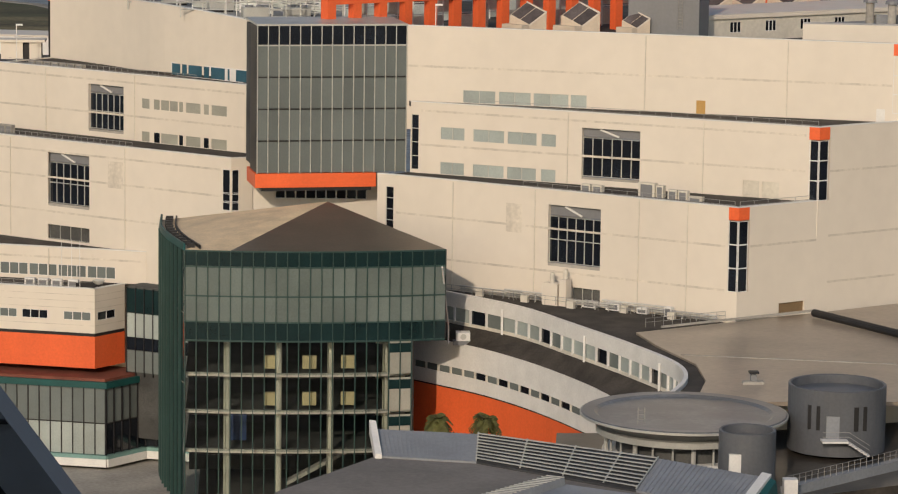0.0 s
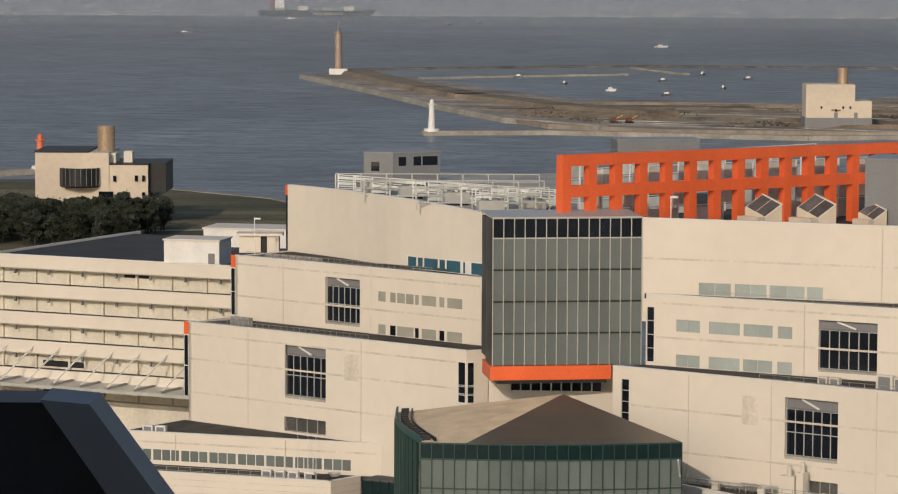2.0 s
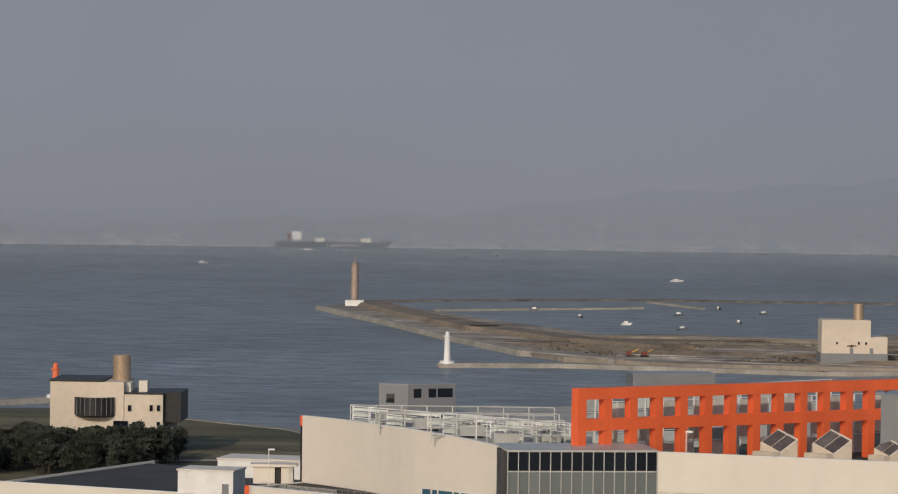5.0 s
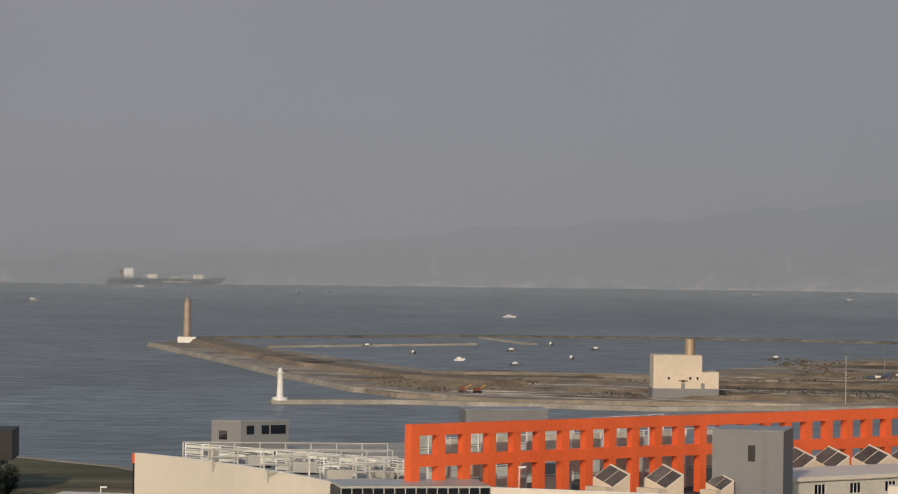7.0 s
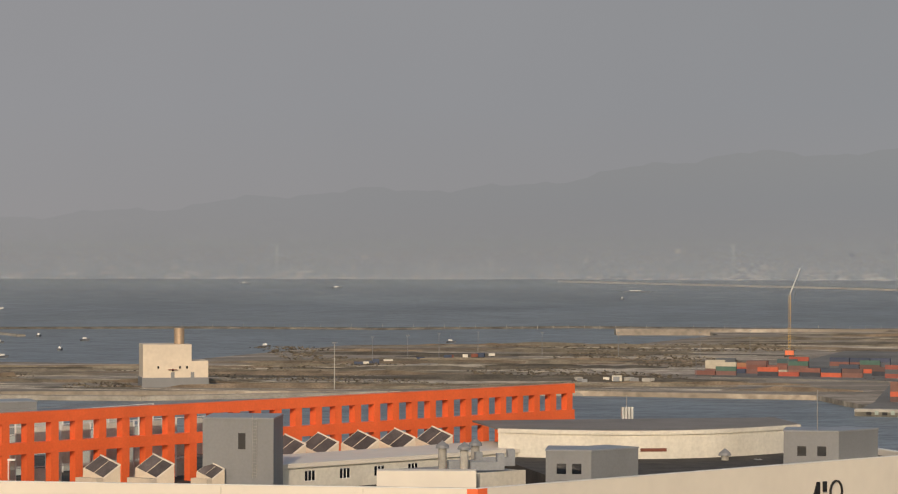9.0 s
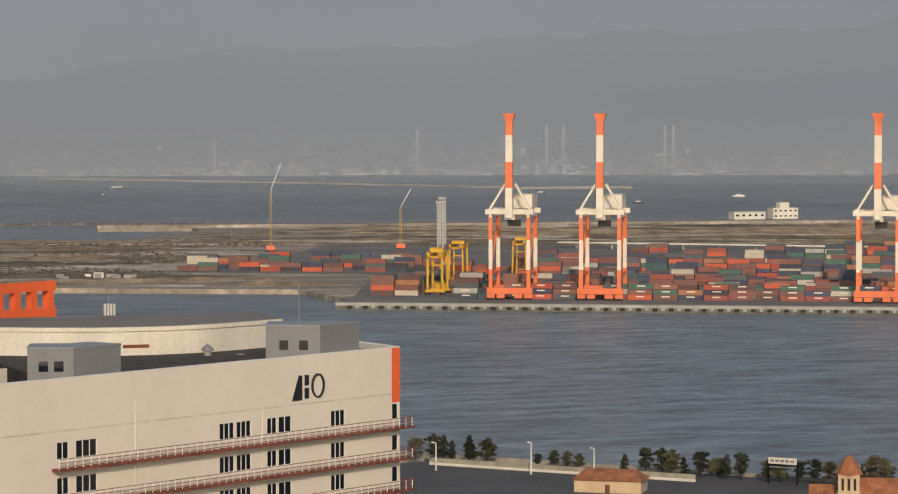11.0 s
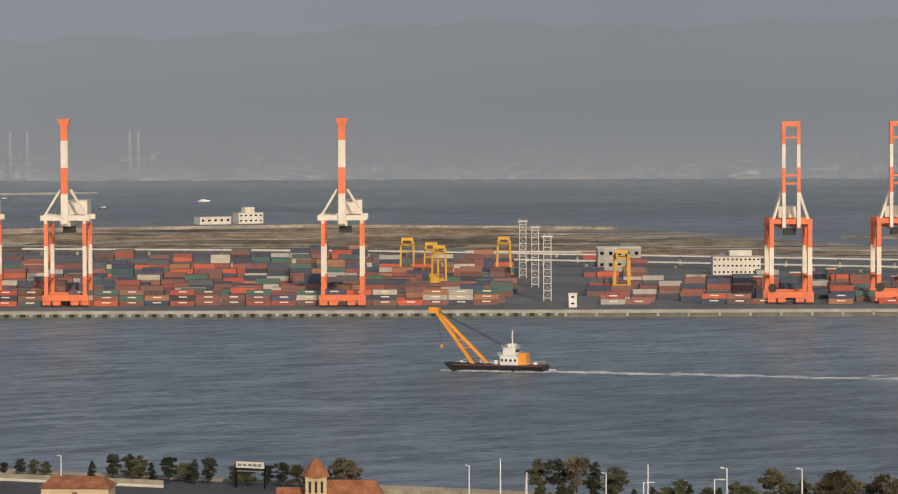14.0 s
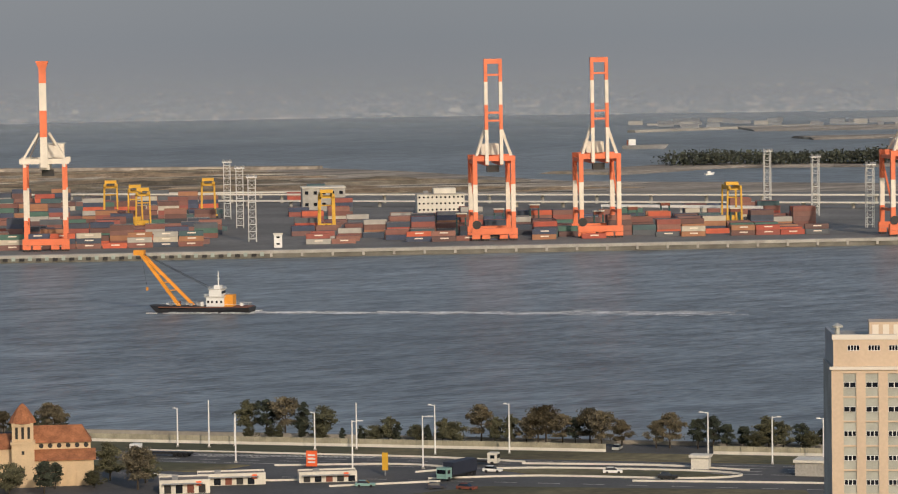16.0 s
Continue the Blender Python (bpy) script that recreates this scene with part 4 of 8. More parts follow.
part("ledge_roof", bm, DARK_ROOF, curved, "dark gravel ledge roof")
for i, (p, q) in enumerate(zip(ARC2, ARC2[1:])):
    f = Face(p, q)
    part("band", f.slab(B(), 0, f.len, 21.2, 24.5, -0.5, 0), WHITE, curved)
    part("pane", f.slab(B(), 0.1, f.len - 0.1, 20.3, 21.2, -0.3, -0.15), (GLASS_GREY, GLASS_DARK)[(i * 5) % 2 if i > 3 else 0], curved)
    part("window_post", f.slab(B(), -0.15, 0.15, 20.3, 21.2, -0.3, 0.0), CREAM_DIRTY, curved)
    part("band", f.slab(B(), 0, f.len, 18.5, 20.3, -0.5, 0), WHITE, curved)
    part("orange_base", f.slab(B(), 0, f.len, 6, 18.3, -0.5, -0.05), ORANGE, curved)
    part("shadow_gap", f.slab(B(), 0, f.len, 18.3, 18.5, -0.5, -0.1), BLACK, curved)
part("end_wall", Face((17.5, 421.0), ARC2[0]).wall(B(), 6, 24.5), CREAM_DIRTY, curved)
bm = prism(B(), [*[(x + 0.3, y + 0.2) for x, y in ARC1], (60, 352), (60.0, 395.6), (20, 424.5)], 29.4, 30.0)
part("roof", bm, DARK_ROOF, curved, "dark roof behind the curved parapet")
hall = thing("hall_roof", "broad brown-grey sheet roof beside the curved wing", "roof", group="exhibition centre")
part("roof_sheet", prism(B(), [(46.6, 387.8), (60.9, 396.1), (72.5, 403.0), (120, 432), (130, 380), (90, 345), (48.2, 345), (51.0, 357), (51.2, 367), (48.0, 379.4)], 29.8, 30.25), mat("weathered_brown_roof", (0.41, 0.345, 0.275), 0.34, metal=0.25, vary=0.12, scale=0.12, fine=1.5), hall)
part("roof_seam", prism(B(), [(50.2, 372.6), (95, 362.4), (95, 362.7), (50.2, 372.9)], 30.25, 30.33), CONCRETE, hall)
part("edge_rail", beam(B(), (50.0, 389.8, 30.6), (71.0, 401.0, 30.8), 0.25), CONCRETE, hall)
part("dark_pipe", tube(B(), (70.5, 398.6, 30.9), (86, 372, 30.6), 0.5, n=10), BLACK, hall)
vent = thing("roof_vent", "small weathered roof vent on a plinth", "vent")
part("plinth", box(B(), 54.9, 57.3, 354.5, 355.7, 30.25, 30.6), CONCRETE, vent)
part("duct", box(B(), 55.8, 56.5, 354.8, 355.5, 30.6, 31.3), GREY, vent)
part("cowl", box(B(), 55.6, 56.7, 354.6, 355.7, 31.5, 31.7), BLACK, vent)
part("neck", tube(B(), (56.15, 355.15, 31.3), (56.15, 355.15, 31.5), 0.2, n=8), GREY, vent)

# plant on the ledge beside the rotunda
ledge = thing("air_conditioner", "white boxy air-conditioning unit on the ledge roof", "air conditioner")
part("casing", box(B(), 25.9, 27.7, 410.2, 411.8, 25.0, 26.1), WHITE, ledge)
part("fan_grille", tube(B(), (26.8, 410.16, 25.55), (26.8, 410.25, 25.55), 0.38, n=16), MULLION, ledge)
part("feet", box(B(), 25.5, 27.9, 410.4, 411.6, 24.4, 25.0), GREY, ledge)
drain = thing("rainwater_pipe", "white slanting rainwater pipe from the rotunda eaves", "pipe")
part("pipe", tube(B(), (23.4, 400.9, 36.2), (24.85, 410.2, 26.8), 0.11, n=10), WHITE, drain)
part("pipe_foot", tube(B(), (24.85, 410.2, 26.8), (24.85, 410.2, 24.6), 0.11, n=10), WHITE, drain)

# ---- disc pavilion, drums and front roofs ----
SLATE = mat("slate_grey_cladding", (0.115, 0.122, 0.135), 0.4, vary=0.1, scale=0.3, fine=3, streak=1)
DISC = mat("slate_disc_sheet", (0.17, 0.18, 0.195), 0.3, vary=0.2, scale=0.3, fine=2, stain=(0.12, 0.125, 0.13))
WET_ROOF = mat("dark_wet_roof", (0.085, 0.073, 0.06), 0.28, vary=0.3, scale=0.2, fine=2)
disc = thing("disc_pavilion", "round pavilion with a wide grey disc roof on white posts", "building")
disc.location = (45.7, 335.8, 0)
part("disc_roof", lathe(B(), [(0.01, 30.75), (9.2, 30.75), (9.6, 31.0), (10.9, 31.05), (11.05, 30.95), (11.05, 30.75), (10.6, 30.45), (8.6, 29.6), (0.01, 29.6)], 64), DISC, disc, "grey disc roof with a thin pale rim")
part("rim", lathe(B(), [(11.05, 30.7), (11.15, 30.7), (11.15, 30.95), (11.05, 30.95)], 64), MULLION, disc)
part("under_ring", lathe(B(), [(8.6, 29.6), (9.4, 29.55), (9.4, 28.9), (8.2, 28.7)], 64), MULLION, disc)
part("drum", lathe(B(), [(7.2, 29.0), (7.2, 25.0)], 48), INNER, disc)
part("lower_ring", lathe(B(), [(7.2, 26.9), (8.7, 26.9), (8.7, 26.0), (9.3, 25.8), (9.3, 25.0)], 64), WHITE, disc)
for k in range(13):
    a = radians(180 + 180 * k / 12)
    part("post", tube(B(), (8.3 * math.cos(a), 8.3 * math.sin(a), 26.8), (8.3 * math.cos(a), 8.3 * math.sin(a), 29.0), 0.12 if k % 3 else 0.26, n=8), MULLION, disc)
bm = B()
for z in (31.3, 31.8, 32.3):
    beam(bm, (-5.6, -5.5, z), (-4.9, -5.5, z), 0.06)
for x in (-5.6, -4.9):
    beam(bm, (x, -5.5, 30.8), (x, -5.5, 32.6), 0.07)
part("access_ladder", bm, RAIL, disc)


def drum(name, label, x, y, r, z0, z1, slots=()):
    t = thing(name, label, "tank", group="grey roof drums")
    t.location = (x, y, 0)
    part("shell", lathe(B(), [(r, z0), (r, z1), (r - 0.12, z1 + 0.06), (r - 0.3, z1), (r - 0.3, z1 - 0.9), (0.01, z1 - 0.8)], 56), SLATE, t)
    for a in slots:
        f = Face((r * math.sin(radians(a)) - 0.25, -r * math.cos(radians(a))), (r * math.sin(radians(a)) + 0.25, -r * math.cos(radians(a))))
        part("slot_window", f.slab(B(), 0, 0.5, z1 - 4.2, z1 - 1.6, -0.4, 0.06), BLACK, t)
    return t


tank = drum("roof_drum", "large grey ribbed drum with slot windows and a stair", 62.3, 336.5, 5.25, 27, 34.0, (-42, -31, 13, 24))
part("door", box(B(), -2.0, -0.6, -5.22, -5.0, 29.0, 31.4), GREY_ROOF, tank)
stair = part("stair", box(B(), -2.6, 0.2, -6.6, -5.0, 28.8, 29.0), WHITE, tank)
for k in range(7):
    part("tread", box(B(), 0.2 + 0.32 * k, 0.55 + 0.32 * k, -6.6, -5.3, 28.6 - 0.2 * k, 28.72 - 0.2 * k), WHITE, stair)
bm = B()
for h in (0.5, 1.0):
    beam(bm, (-2.6, -6.6, 29 + h), (0.2, -6.6, 29 + h), 0.05)
    beam(bm, (0.2, -6.6, 29 + h), (2.4, -6.6, 27.6 + h), 0.05)
part("stair_rail", bm, RAIL, tank)
small = drum("roof_drum", "small grey drum with a pale door", 49.7, 317.2, 2.9, 26.0, 33.0)
part("door", box(B(), -2.2, -1.0, -2.75, -2.3, 28.4, 31.0), WHITE, small)
podium = thing("podium_roof", "low podium with a brown flat roof under the drums", "roof")
part("roof_deck", prism(B(), [(30, 318), (52, 313), (70, 322), (100, 350), (100, 360), (52, 345.5), (33, 345.5)], 20, 26.6), WET_ROOF, podium)

# ridged metal roofs in the foreground
T0, T1, T2, T3 = (12.5, 331.4), (23.2, 328.9), (40.7, 317.2), (50.3, 308.5)
L0, L1, L2, L3 = (12.9, 325.5), (22.6, 322.8), (37.6, 309.8), (46.5, 301.5)
ribbed = thing("metal_roof", "grey ribbed metal roof with a louvred middle", "roof")


def strip(p0, p1, q0, q1, name, material, ribs=0):
    """A pitched strip between an upper edge at 30 m and a lower edge at 28.4 m."""
    bm = hexa(B(), [(*q0, 28.2), (*q1, 28.2), (*p1, 29.8), (*p0, 29.8), (*q0, 28.4), (*q1, 28.4), (*p1, 30.0), (*p0, 30.0)])
    sheet = part(name, bm, material, ribbed)
    for i in range(ribs + 1):
        t = i / max(ribs, 1)
        a, b = Vector((*p0, 30.03)).lerp(Vector((*p1, 30.03)), t), Vector((*q0, 28.43)).lerp(Vector((*q1, 28.43)), t)
        if ribs:
            part("rib", beam(B(), a, b, 0.06, 0.08), material, sheet)
    return sheet


strip(T0, T1, L0, L1, "roof_sheet", GREY_ROOF, 24)
strip(T2, T3, L2, L3, "roof_sheet", GREY_ROOF, 22)
strip(T1, T2, L1, L2, "roof_backing", mat("dark_backing", (0.05, 0.052, 0.056), 0.8), 0)
for k in range(9):
    t = (k + 0.5) / 9
    a = Vector((*T1, 30.25)).lerp(Vector((*L1, 28.65)), t)
    b = Vector((*T2, 30.25)).lerp(Vector((*L2, 28.65)), t)
    part("louvre", beam(B(), a, b, 0.28, 0.08), MULLION, ribbed)
for t in (0.0, 0.28, 0.55, 0.8, 1.0):
    a, b = Vector((*T1, 30.2)).lerp(Vector((*T2, 30.2)), t), Vector((*L1, 28.6)).lerp(Vector((*L2, 28.6)), t)
    part("louvre_bearer", beam(B(), a, b, 0.14, 0.1), MULLION, ribbed)
part("end_trim", hexa(B(), [(11.9, 331.9, 29.4), (12.6, 331.4, 29.4), (13.0, 325.2, 27.6), (12.3, 325.2, 27.6), (11.9, 331.9, 30.9), (12.6, 331.4, 30.9), (13.0, 325.2, 28.7), (12.3, 325.2, 28.7)]), WHITE, ribbed, "white gable trim")
part("end_trim", hexa(B(), [(50.0, 309.2, 29.6), (50.8, 308.3, 29.6), (47.2, 300.9, 28.0), (46.4, 301.4, 28.0), (50.0, 309.2, 30.4), (50.8, 308.3, 30.4), (47.2, 300.9, 28.9), (46.4, 301.4, 28.9)]), WHITE, ribbed)
part("teal_gable", hexa(B(), [(50.6, 308.2, 27), (51.6, 307.6, 27), (48.4, 300.6, 27), (47.3, 300.9, 27), (50.6, 308.2, 30.1), (51.2, 307.8, 29.8), (48.0, 300.8, 28.3), (47.3, 300.9, 28.4)]), TEAL, ribbed)
flat = thing("flat_roof", "taupe flat roof in front of the metal roof", "roof")
part("roof_deck", prism(B(), [(0, 300), (2, 310), (12.6, 326.5), (22.6, 323.2), (37.6, 310.2), (46.5, 301.8), (40, 285), (0, 285)], 22, 28.2), TAUPE, flat)
part("ridge_vent", hexa(B(), [(27.5, 305.5, 28.2), (30.4, 304.2, 28.2), (18.8, 290, 28.2), (15.0, 291, 28.2), (28.2, 305.2, 30.9), (29.9, 304.4, 30.9), (18.2, 290, 30.9), (16.0, 291, 30.9)]), GREY_ROOF, flat)
for k in range(26):
    t = k / 25
    part("rib", beam(B(), Vector((28.2, 305.2, 30.95)).lerp(Vector((16.0, 291, 30.95)), t), Vector((29.9, 304.4, 30.95)).lerp(Vector((18.2, 290, 30.95)), t), 0.18, 0.08), MULLION, flat)
part("dark_slope", hexa(B(), [(30.5, 304, 28.3), (46, 301.2, 28.3), (40, 288, 28.3), (19, 289.6, 28.3), (30.2, 304.6, 30.2), (40, 304.5, 28.8), (38, 288, 28.8), (18.6, 289.8, 30.2)]), GREY_ROOF, flat)
rampw = thing("concrete_ramp", "pale concrete ramp wall with a railing", "ramp")
FR = Face((53.5, 314.5), (76, 335))
wall_part(FR, 10, 27.6, [(3, 27, 22.5, 25.3)], rampw, GREY_ROOF)
part("dark_bay", FR.slab(B(), 3, 27, 22.5, 25.3, -0.8, -0.6), INNER, rampw)
part("pillar", box(B(), 53.0, 54.4, 313.6, 314.8, 20, 28.6), WHITE, rampw)
railing(FR, 0.5, 29, 27.6, -0.5, 1.0, 1.0)

# ---- harbour island and container terminal ----
QU, QN = Vector((0.8696, -0.4937)), Vector((0.4937, 0.8696))
QA = math.atan2(QU.y, QU.x)


def quay(s, n):
    """Plan point s metres along the quay and n metres inland."""
    p = Vector((504.3, 1514.3)) + QU * s + QN * n
    return (p.x, p.y)


ISLAND = [(-147, 2488), (-81, 2225), (-37, 2032), (9, 1860), (31, 1804), (94, 1757), (307, 1727), (404, 1712), (520, 1652), quay(-8, 40), quay(-8, 4), quay(720, 4), (1500, 1150), (1535, 1662), (1420, 1876), (1457, 2157), (1452, 2273),
          (1253, 2463), (1075, 2548), (885, 2605), (716, 2590), (700, 2480), (583, 2306), (371, 2324), (198, 2055), (113, 2101), (58, 2090), (22, 2189), (-44, 2381), (-112, 2600)]
land("ground_island", ISLAND, 2.6, EARTH, "bare reclaimed island of brown earth and scrub")
TERMINAL = [quay(-6, 5), quay(719, 5), (1490, 1155), (1500, 1500), (1180, 1800), (960, 2060), (700, 2160), quay(-140, 420), quay(-150, 280), quay(-40, 270), quay(-10, 60)]
land("terminal_ground", TERMINAL, 3.5, mat("terminal_asphalt", (0.20, 0.192, 0.178), 0.85, vary=0.18, scale=0.02, fine=0.3), "grey asphalt yard of the container terminal")
# quay wall with fenders
quay_wall = thing("quay_wall", "concrete quay wall with black fenders and pale blocks", "quay", kind="structure")
fq = Face(quay(-8, 0), quay(760, 0))
part("deck_edge", fq.slab(B(), 0, fq.len, 2.2, 3.7, -6, 0), CONCRETE, quay_wall)
part("skirt", fq.slab(B(), 0, fq.len, -1, 2.2, -6, -0.6), mat("wet_concrete", (0.20, 0.19, 0.16), 0.7, vary=0.25, scale=0.1), quay_wall)
fen = pale = None
for i in range(46):
    s = 6 + 8.0 * i
    if fen is None:
        fen = part("fender", fq.slab(B(), s, s + 2.4, 0.9, 2.3, -0.5, 0.6), BLACK, quay_wall)
        pale = part("fender_panel", fq.slab(B(), s + 4.2, s + 6.0, 1.0, 2.9, -0.5, 0.3), mat("pale_teal_block", (0.36, 0.42, 0.38), 0.7), quay_wall)
        continue
    d = fq.u * (8.0 * i)
    share("fender", fen.data, quay_wall, d)
    share("fender_panel", pale.data, quay_wall, d)
for i in range(24):
    s = 375 + 15 * i
    part("bollard_block", fq.slab(B(), s, s + 1.2, 0.6, 3.9, -0.4, 0.25), CONCRETE, quay_wall)


def leg_part(name, p, q, w, bands, parent):
    """A leg in alternating red and white lengths; bands are fractions."""
    p, q = Vector(p), Vector(q)
    for k, (a, b) in enumerate(zip(bands, bands[1:])):
        part(name, beam(B(), p.lerp(q, a), p.lerp(q, b), w, w, (0, 1, 0)), CRANE_WHITE if k % 2 else CRANE_RED, parent)


CRANE_WHITE = mat("crane_white_paint", (0.78, 0.71, 0.60), 0.5, vary=0.08, scale=0.2, fine=2)


def gantry(single):
    """Ship-to-shore crane, x along the quay and y inland, boom raised."""
    t = thing("container_crane", "orange and white ship-to-shore crane with its boom raised" if single else "orange and white twin-boom quay crane with its boom raised", "crane", group="quay cranes")
    top, gauge = (43.5, 26.0) if single else (40.5, 24.0)
    for x in (-9.6, 9.6):
        for y in (0, gauge):
            leg_part("leg_section", (x, y, 5.0), (x, y, top), 1.9 if single else 2.2, (0, 0.27, 0.66, 1), t)
        part("side_beam", beam(B(), (x, -1, top - 1), (x, gauge + 1, top - 1), 1.4, 1.8), CRANE_WHITE if single else CRANE_RED, t)
        part("side_tie", beam(B(), (x, 0, 13), (x, gauge, 13), 1.0, 1.4), CRANE_RED, t)
        part("diagonal", beam(B(), (x, 0.5, 14), (x, gauge - 0.5, top - 2), 0.8), CRANE_RED, t)
    for y in (0, gauge):
        part("sill_beam", box(B(), -11.5, 11.5, y - 1.3, y + 1.3, 3.2, 6.2), CRANE_RED, t)
        for x in (-9.5, -4.5, 4.5, 9.5):
            bogie = part("bogie", box(B(), x - 2.0, x + 2.0, y - 0.9, y + 0.9, 1.0, 3.0), CRANE_RED, t)
            for dx in (-1.3, 0, 1.3):
                part("wheel", tube(B(), (x + dx, y - 0.6, 0.75), (x + dx, y + 0.6, 0.75), 0.72, n=10), BLACK, bogie)
        part("portal_beam", box(B(), -12.2 if single else -10.8, 12.2 if single else 10.8, y - 1.3, y + 1.3, top - 0.3, top + 2.3), CRANE_WHITE if single else CRANE_RED, t)
    if single:
        bands = [(41.5, 56.5, CRANE_WHITE), (56.5, 69.5, CRANE_RED), (69.5, 83, CRANE_WHITE), (83, 93.5, CRANE_RED)]
        for a, b, m in bands:
            part("boom_section", box(B(), -1.75, 1.75, -3.6 + (a - 41) * 0.04, -1.2 + (a - 41) * 0.04, a, b), m, t)
        part("boom_head", hexa(B(), [(-1.8, -2, 90), (1.8, -2, 90), (1.8, 0.8, 90), (-1.8, 0.8, 90), (-3.2, -2.4, 93.8), (3.2, -2.4, 93.8), (3.2, 1.2, 93.8), (-3.2, 1.2, 93.8)]), CRANE_RED, t, "flared orange boom head")
        for sgn in (-1, 1):
            part("stay", beam(B(), (sgn * 10.4, 0.5, top + 2), (sgn * 2.6, 2.5, 58.5), 1.0), CRANE_WHITE, t)
            part("back_stay", beam(B(), (sgn * 2.2, 3, 58), (sgn * 8, gauge, top + 2), 0.6), CRANE_WHITE, t)
        part("girder", box(B(), -2.6, 2.6, 0, gauge + 18, top - 3.2, top - 0.4), CRANE_WHITE, t)
        house = part("machine_house", box(B(), 0, 9.5, gauge - 12, gauge + 6, top + 2.3, top + 9), CRANE_WHITE, t, "cream machine house")
        part("house_roof", box(B(), -0.3, 9.8, gauge - 12.3, gauge + 6.3, top + 9, top + 9.4), CREAM_DIRTY, house)
        part("trolley_cab", box(B(), -1.5, 4.5, 3, 8, top - 6.5, top - 3.2), BLACK, t, "dark trolley cab")
    else:
        for x in (-3.7, 3.7):
            for a, b, m in [(38.5, 56, CRANE_WHITE), (56, 68.5, CRANE_RED), (68.5, 80, CRANE_WHITE), (80, 90.6, CRANE_RED)]:
                part("boom_section", box(B(), x - 0.85, x + 0.85, -3.2 + (a - 41) * 0.03, -1.2 + (a - 41) * 0.03, a, b), m, t)
            part("girder", box(B(), x - 0.8, x + 0.8, 0, gauge + 16, top - 2.6, top - 0.3), CRANE_RED, t)
            part("stay", beam(B(), (x * 2.4, 0, top + 2), (x * 1.1, 1.5, 57), 1.3), CRANE_WHITE, t)
            part("back_stay", beam(B(), (x, 2, 57), (x * 1.8, gauge, top + 2), 0.6), CRANE_WHITE, t)
        part("boom_head", box(B(), -4.55, 4.55, -1.9, 0.6, 89.0, 91.5), CRANE_RED, t)
        for z in (60, 64, 83):
            part("boom_tie", box(B(), -3.7, 3.7, -2.4, -1.4, z, z + 1.0), CRANE_RED, t)
        part("machine_house", box(B(), -4.5, 4.5, gauge - 8, gauge + 5, top + 2.3, top + 8), CRANE_WHITE, t)
        part("trolley_cab", box(B(), -3, 3, 3, 8, top - 6, top - 2.7), BLACK, t)
        part("cable_reel", tube(B(), (-9.2, -1.9, 8.2), (-9.2, -1.3, 8.2), 2.2, n=16), BLACK, t)
    return t


first = gantry(True)
twin = gantry(False)


def stand(x, y, z=3.5):
    return Matrix.Translation((x, y, z)) @ Matrix.Rotation(QA, 4, "Z")


for k, p in enumerate(((586.6, 1509.1), (627.1, 1488.0), (744.2, 1414.4))):
    if k:
        copy_thing(first, stand(*p))
    else:
        first.matrix_basis = stand(*p)
twin.matrix_basis = stand(945.8, 1315.7)
copy_thing(twin, stand(996.1, 1293.8))
copy_thing(twin, stand(*quay(688, 12)))


def yard_crane():
    t = thing("yard_crane", "yellow rubber-tyred yard gantry crane over stacked containers", "crane", group="yellow yard cranes")
    for x in (-4.2, 4.2):
        for y in (-8, 8):
            part("leg", beam(B(), (x * 0.95, y, 1.2), (x * 0.85, y, 21), 0.9), YELLOW, t)
            part("wheel_truck", box(B(), x * 0.95 - 1.6, x * 0.95 + 1.6, y - 0.7, y + 0.7, 0, 1.3), BLACK, t)
    for y in (-8, 8):
        part("sill_beam", beam(B(), (-5.2, y, 2.0), (5.2, y, 2.0), 1.0), YELLOW, t)
        part("top_tie", beam(B(), (-3.8, y, 19.6), (3.8, y, 19.6), 0.9), YELLOW, t)
    for x in (-3, 3):
        part("girder", beam(B(), (x, -11, 20.8), (x, 11, 20.8), 1.1, 1.7), YELLOW, t)
    part("trolley", box(B(), -3.4, 3.4, -2, 3, 21.7, 23.4), YELLOW, t)
    part("engine_box", box(B(), -3, 3, 8.2, 9.6, 2.6, 5), YELLOW, t)
    part("spreader", box(B(), -3, 3, -1.2, 1.2, 14.8, 15.4), YELLOW, t)
    return t


yard = yard_crane()
YC = ((910, 1648), (889, 1582), (872, 1543), (965, 1630), (922, 1435), (1113, 1330), (571, 1572), (577, 1590), (618, 1668), (668, 1700))
for k, p in enumerate(YC):
    if k:
        copy_thing(yard, stand(*p))
    else:
        yard.matrix_basis = stand(*p)


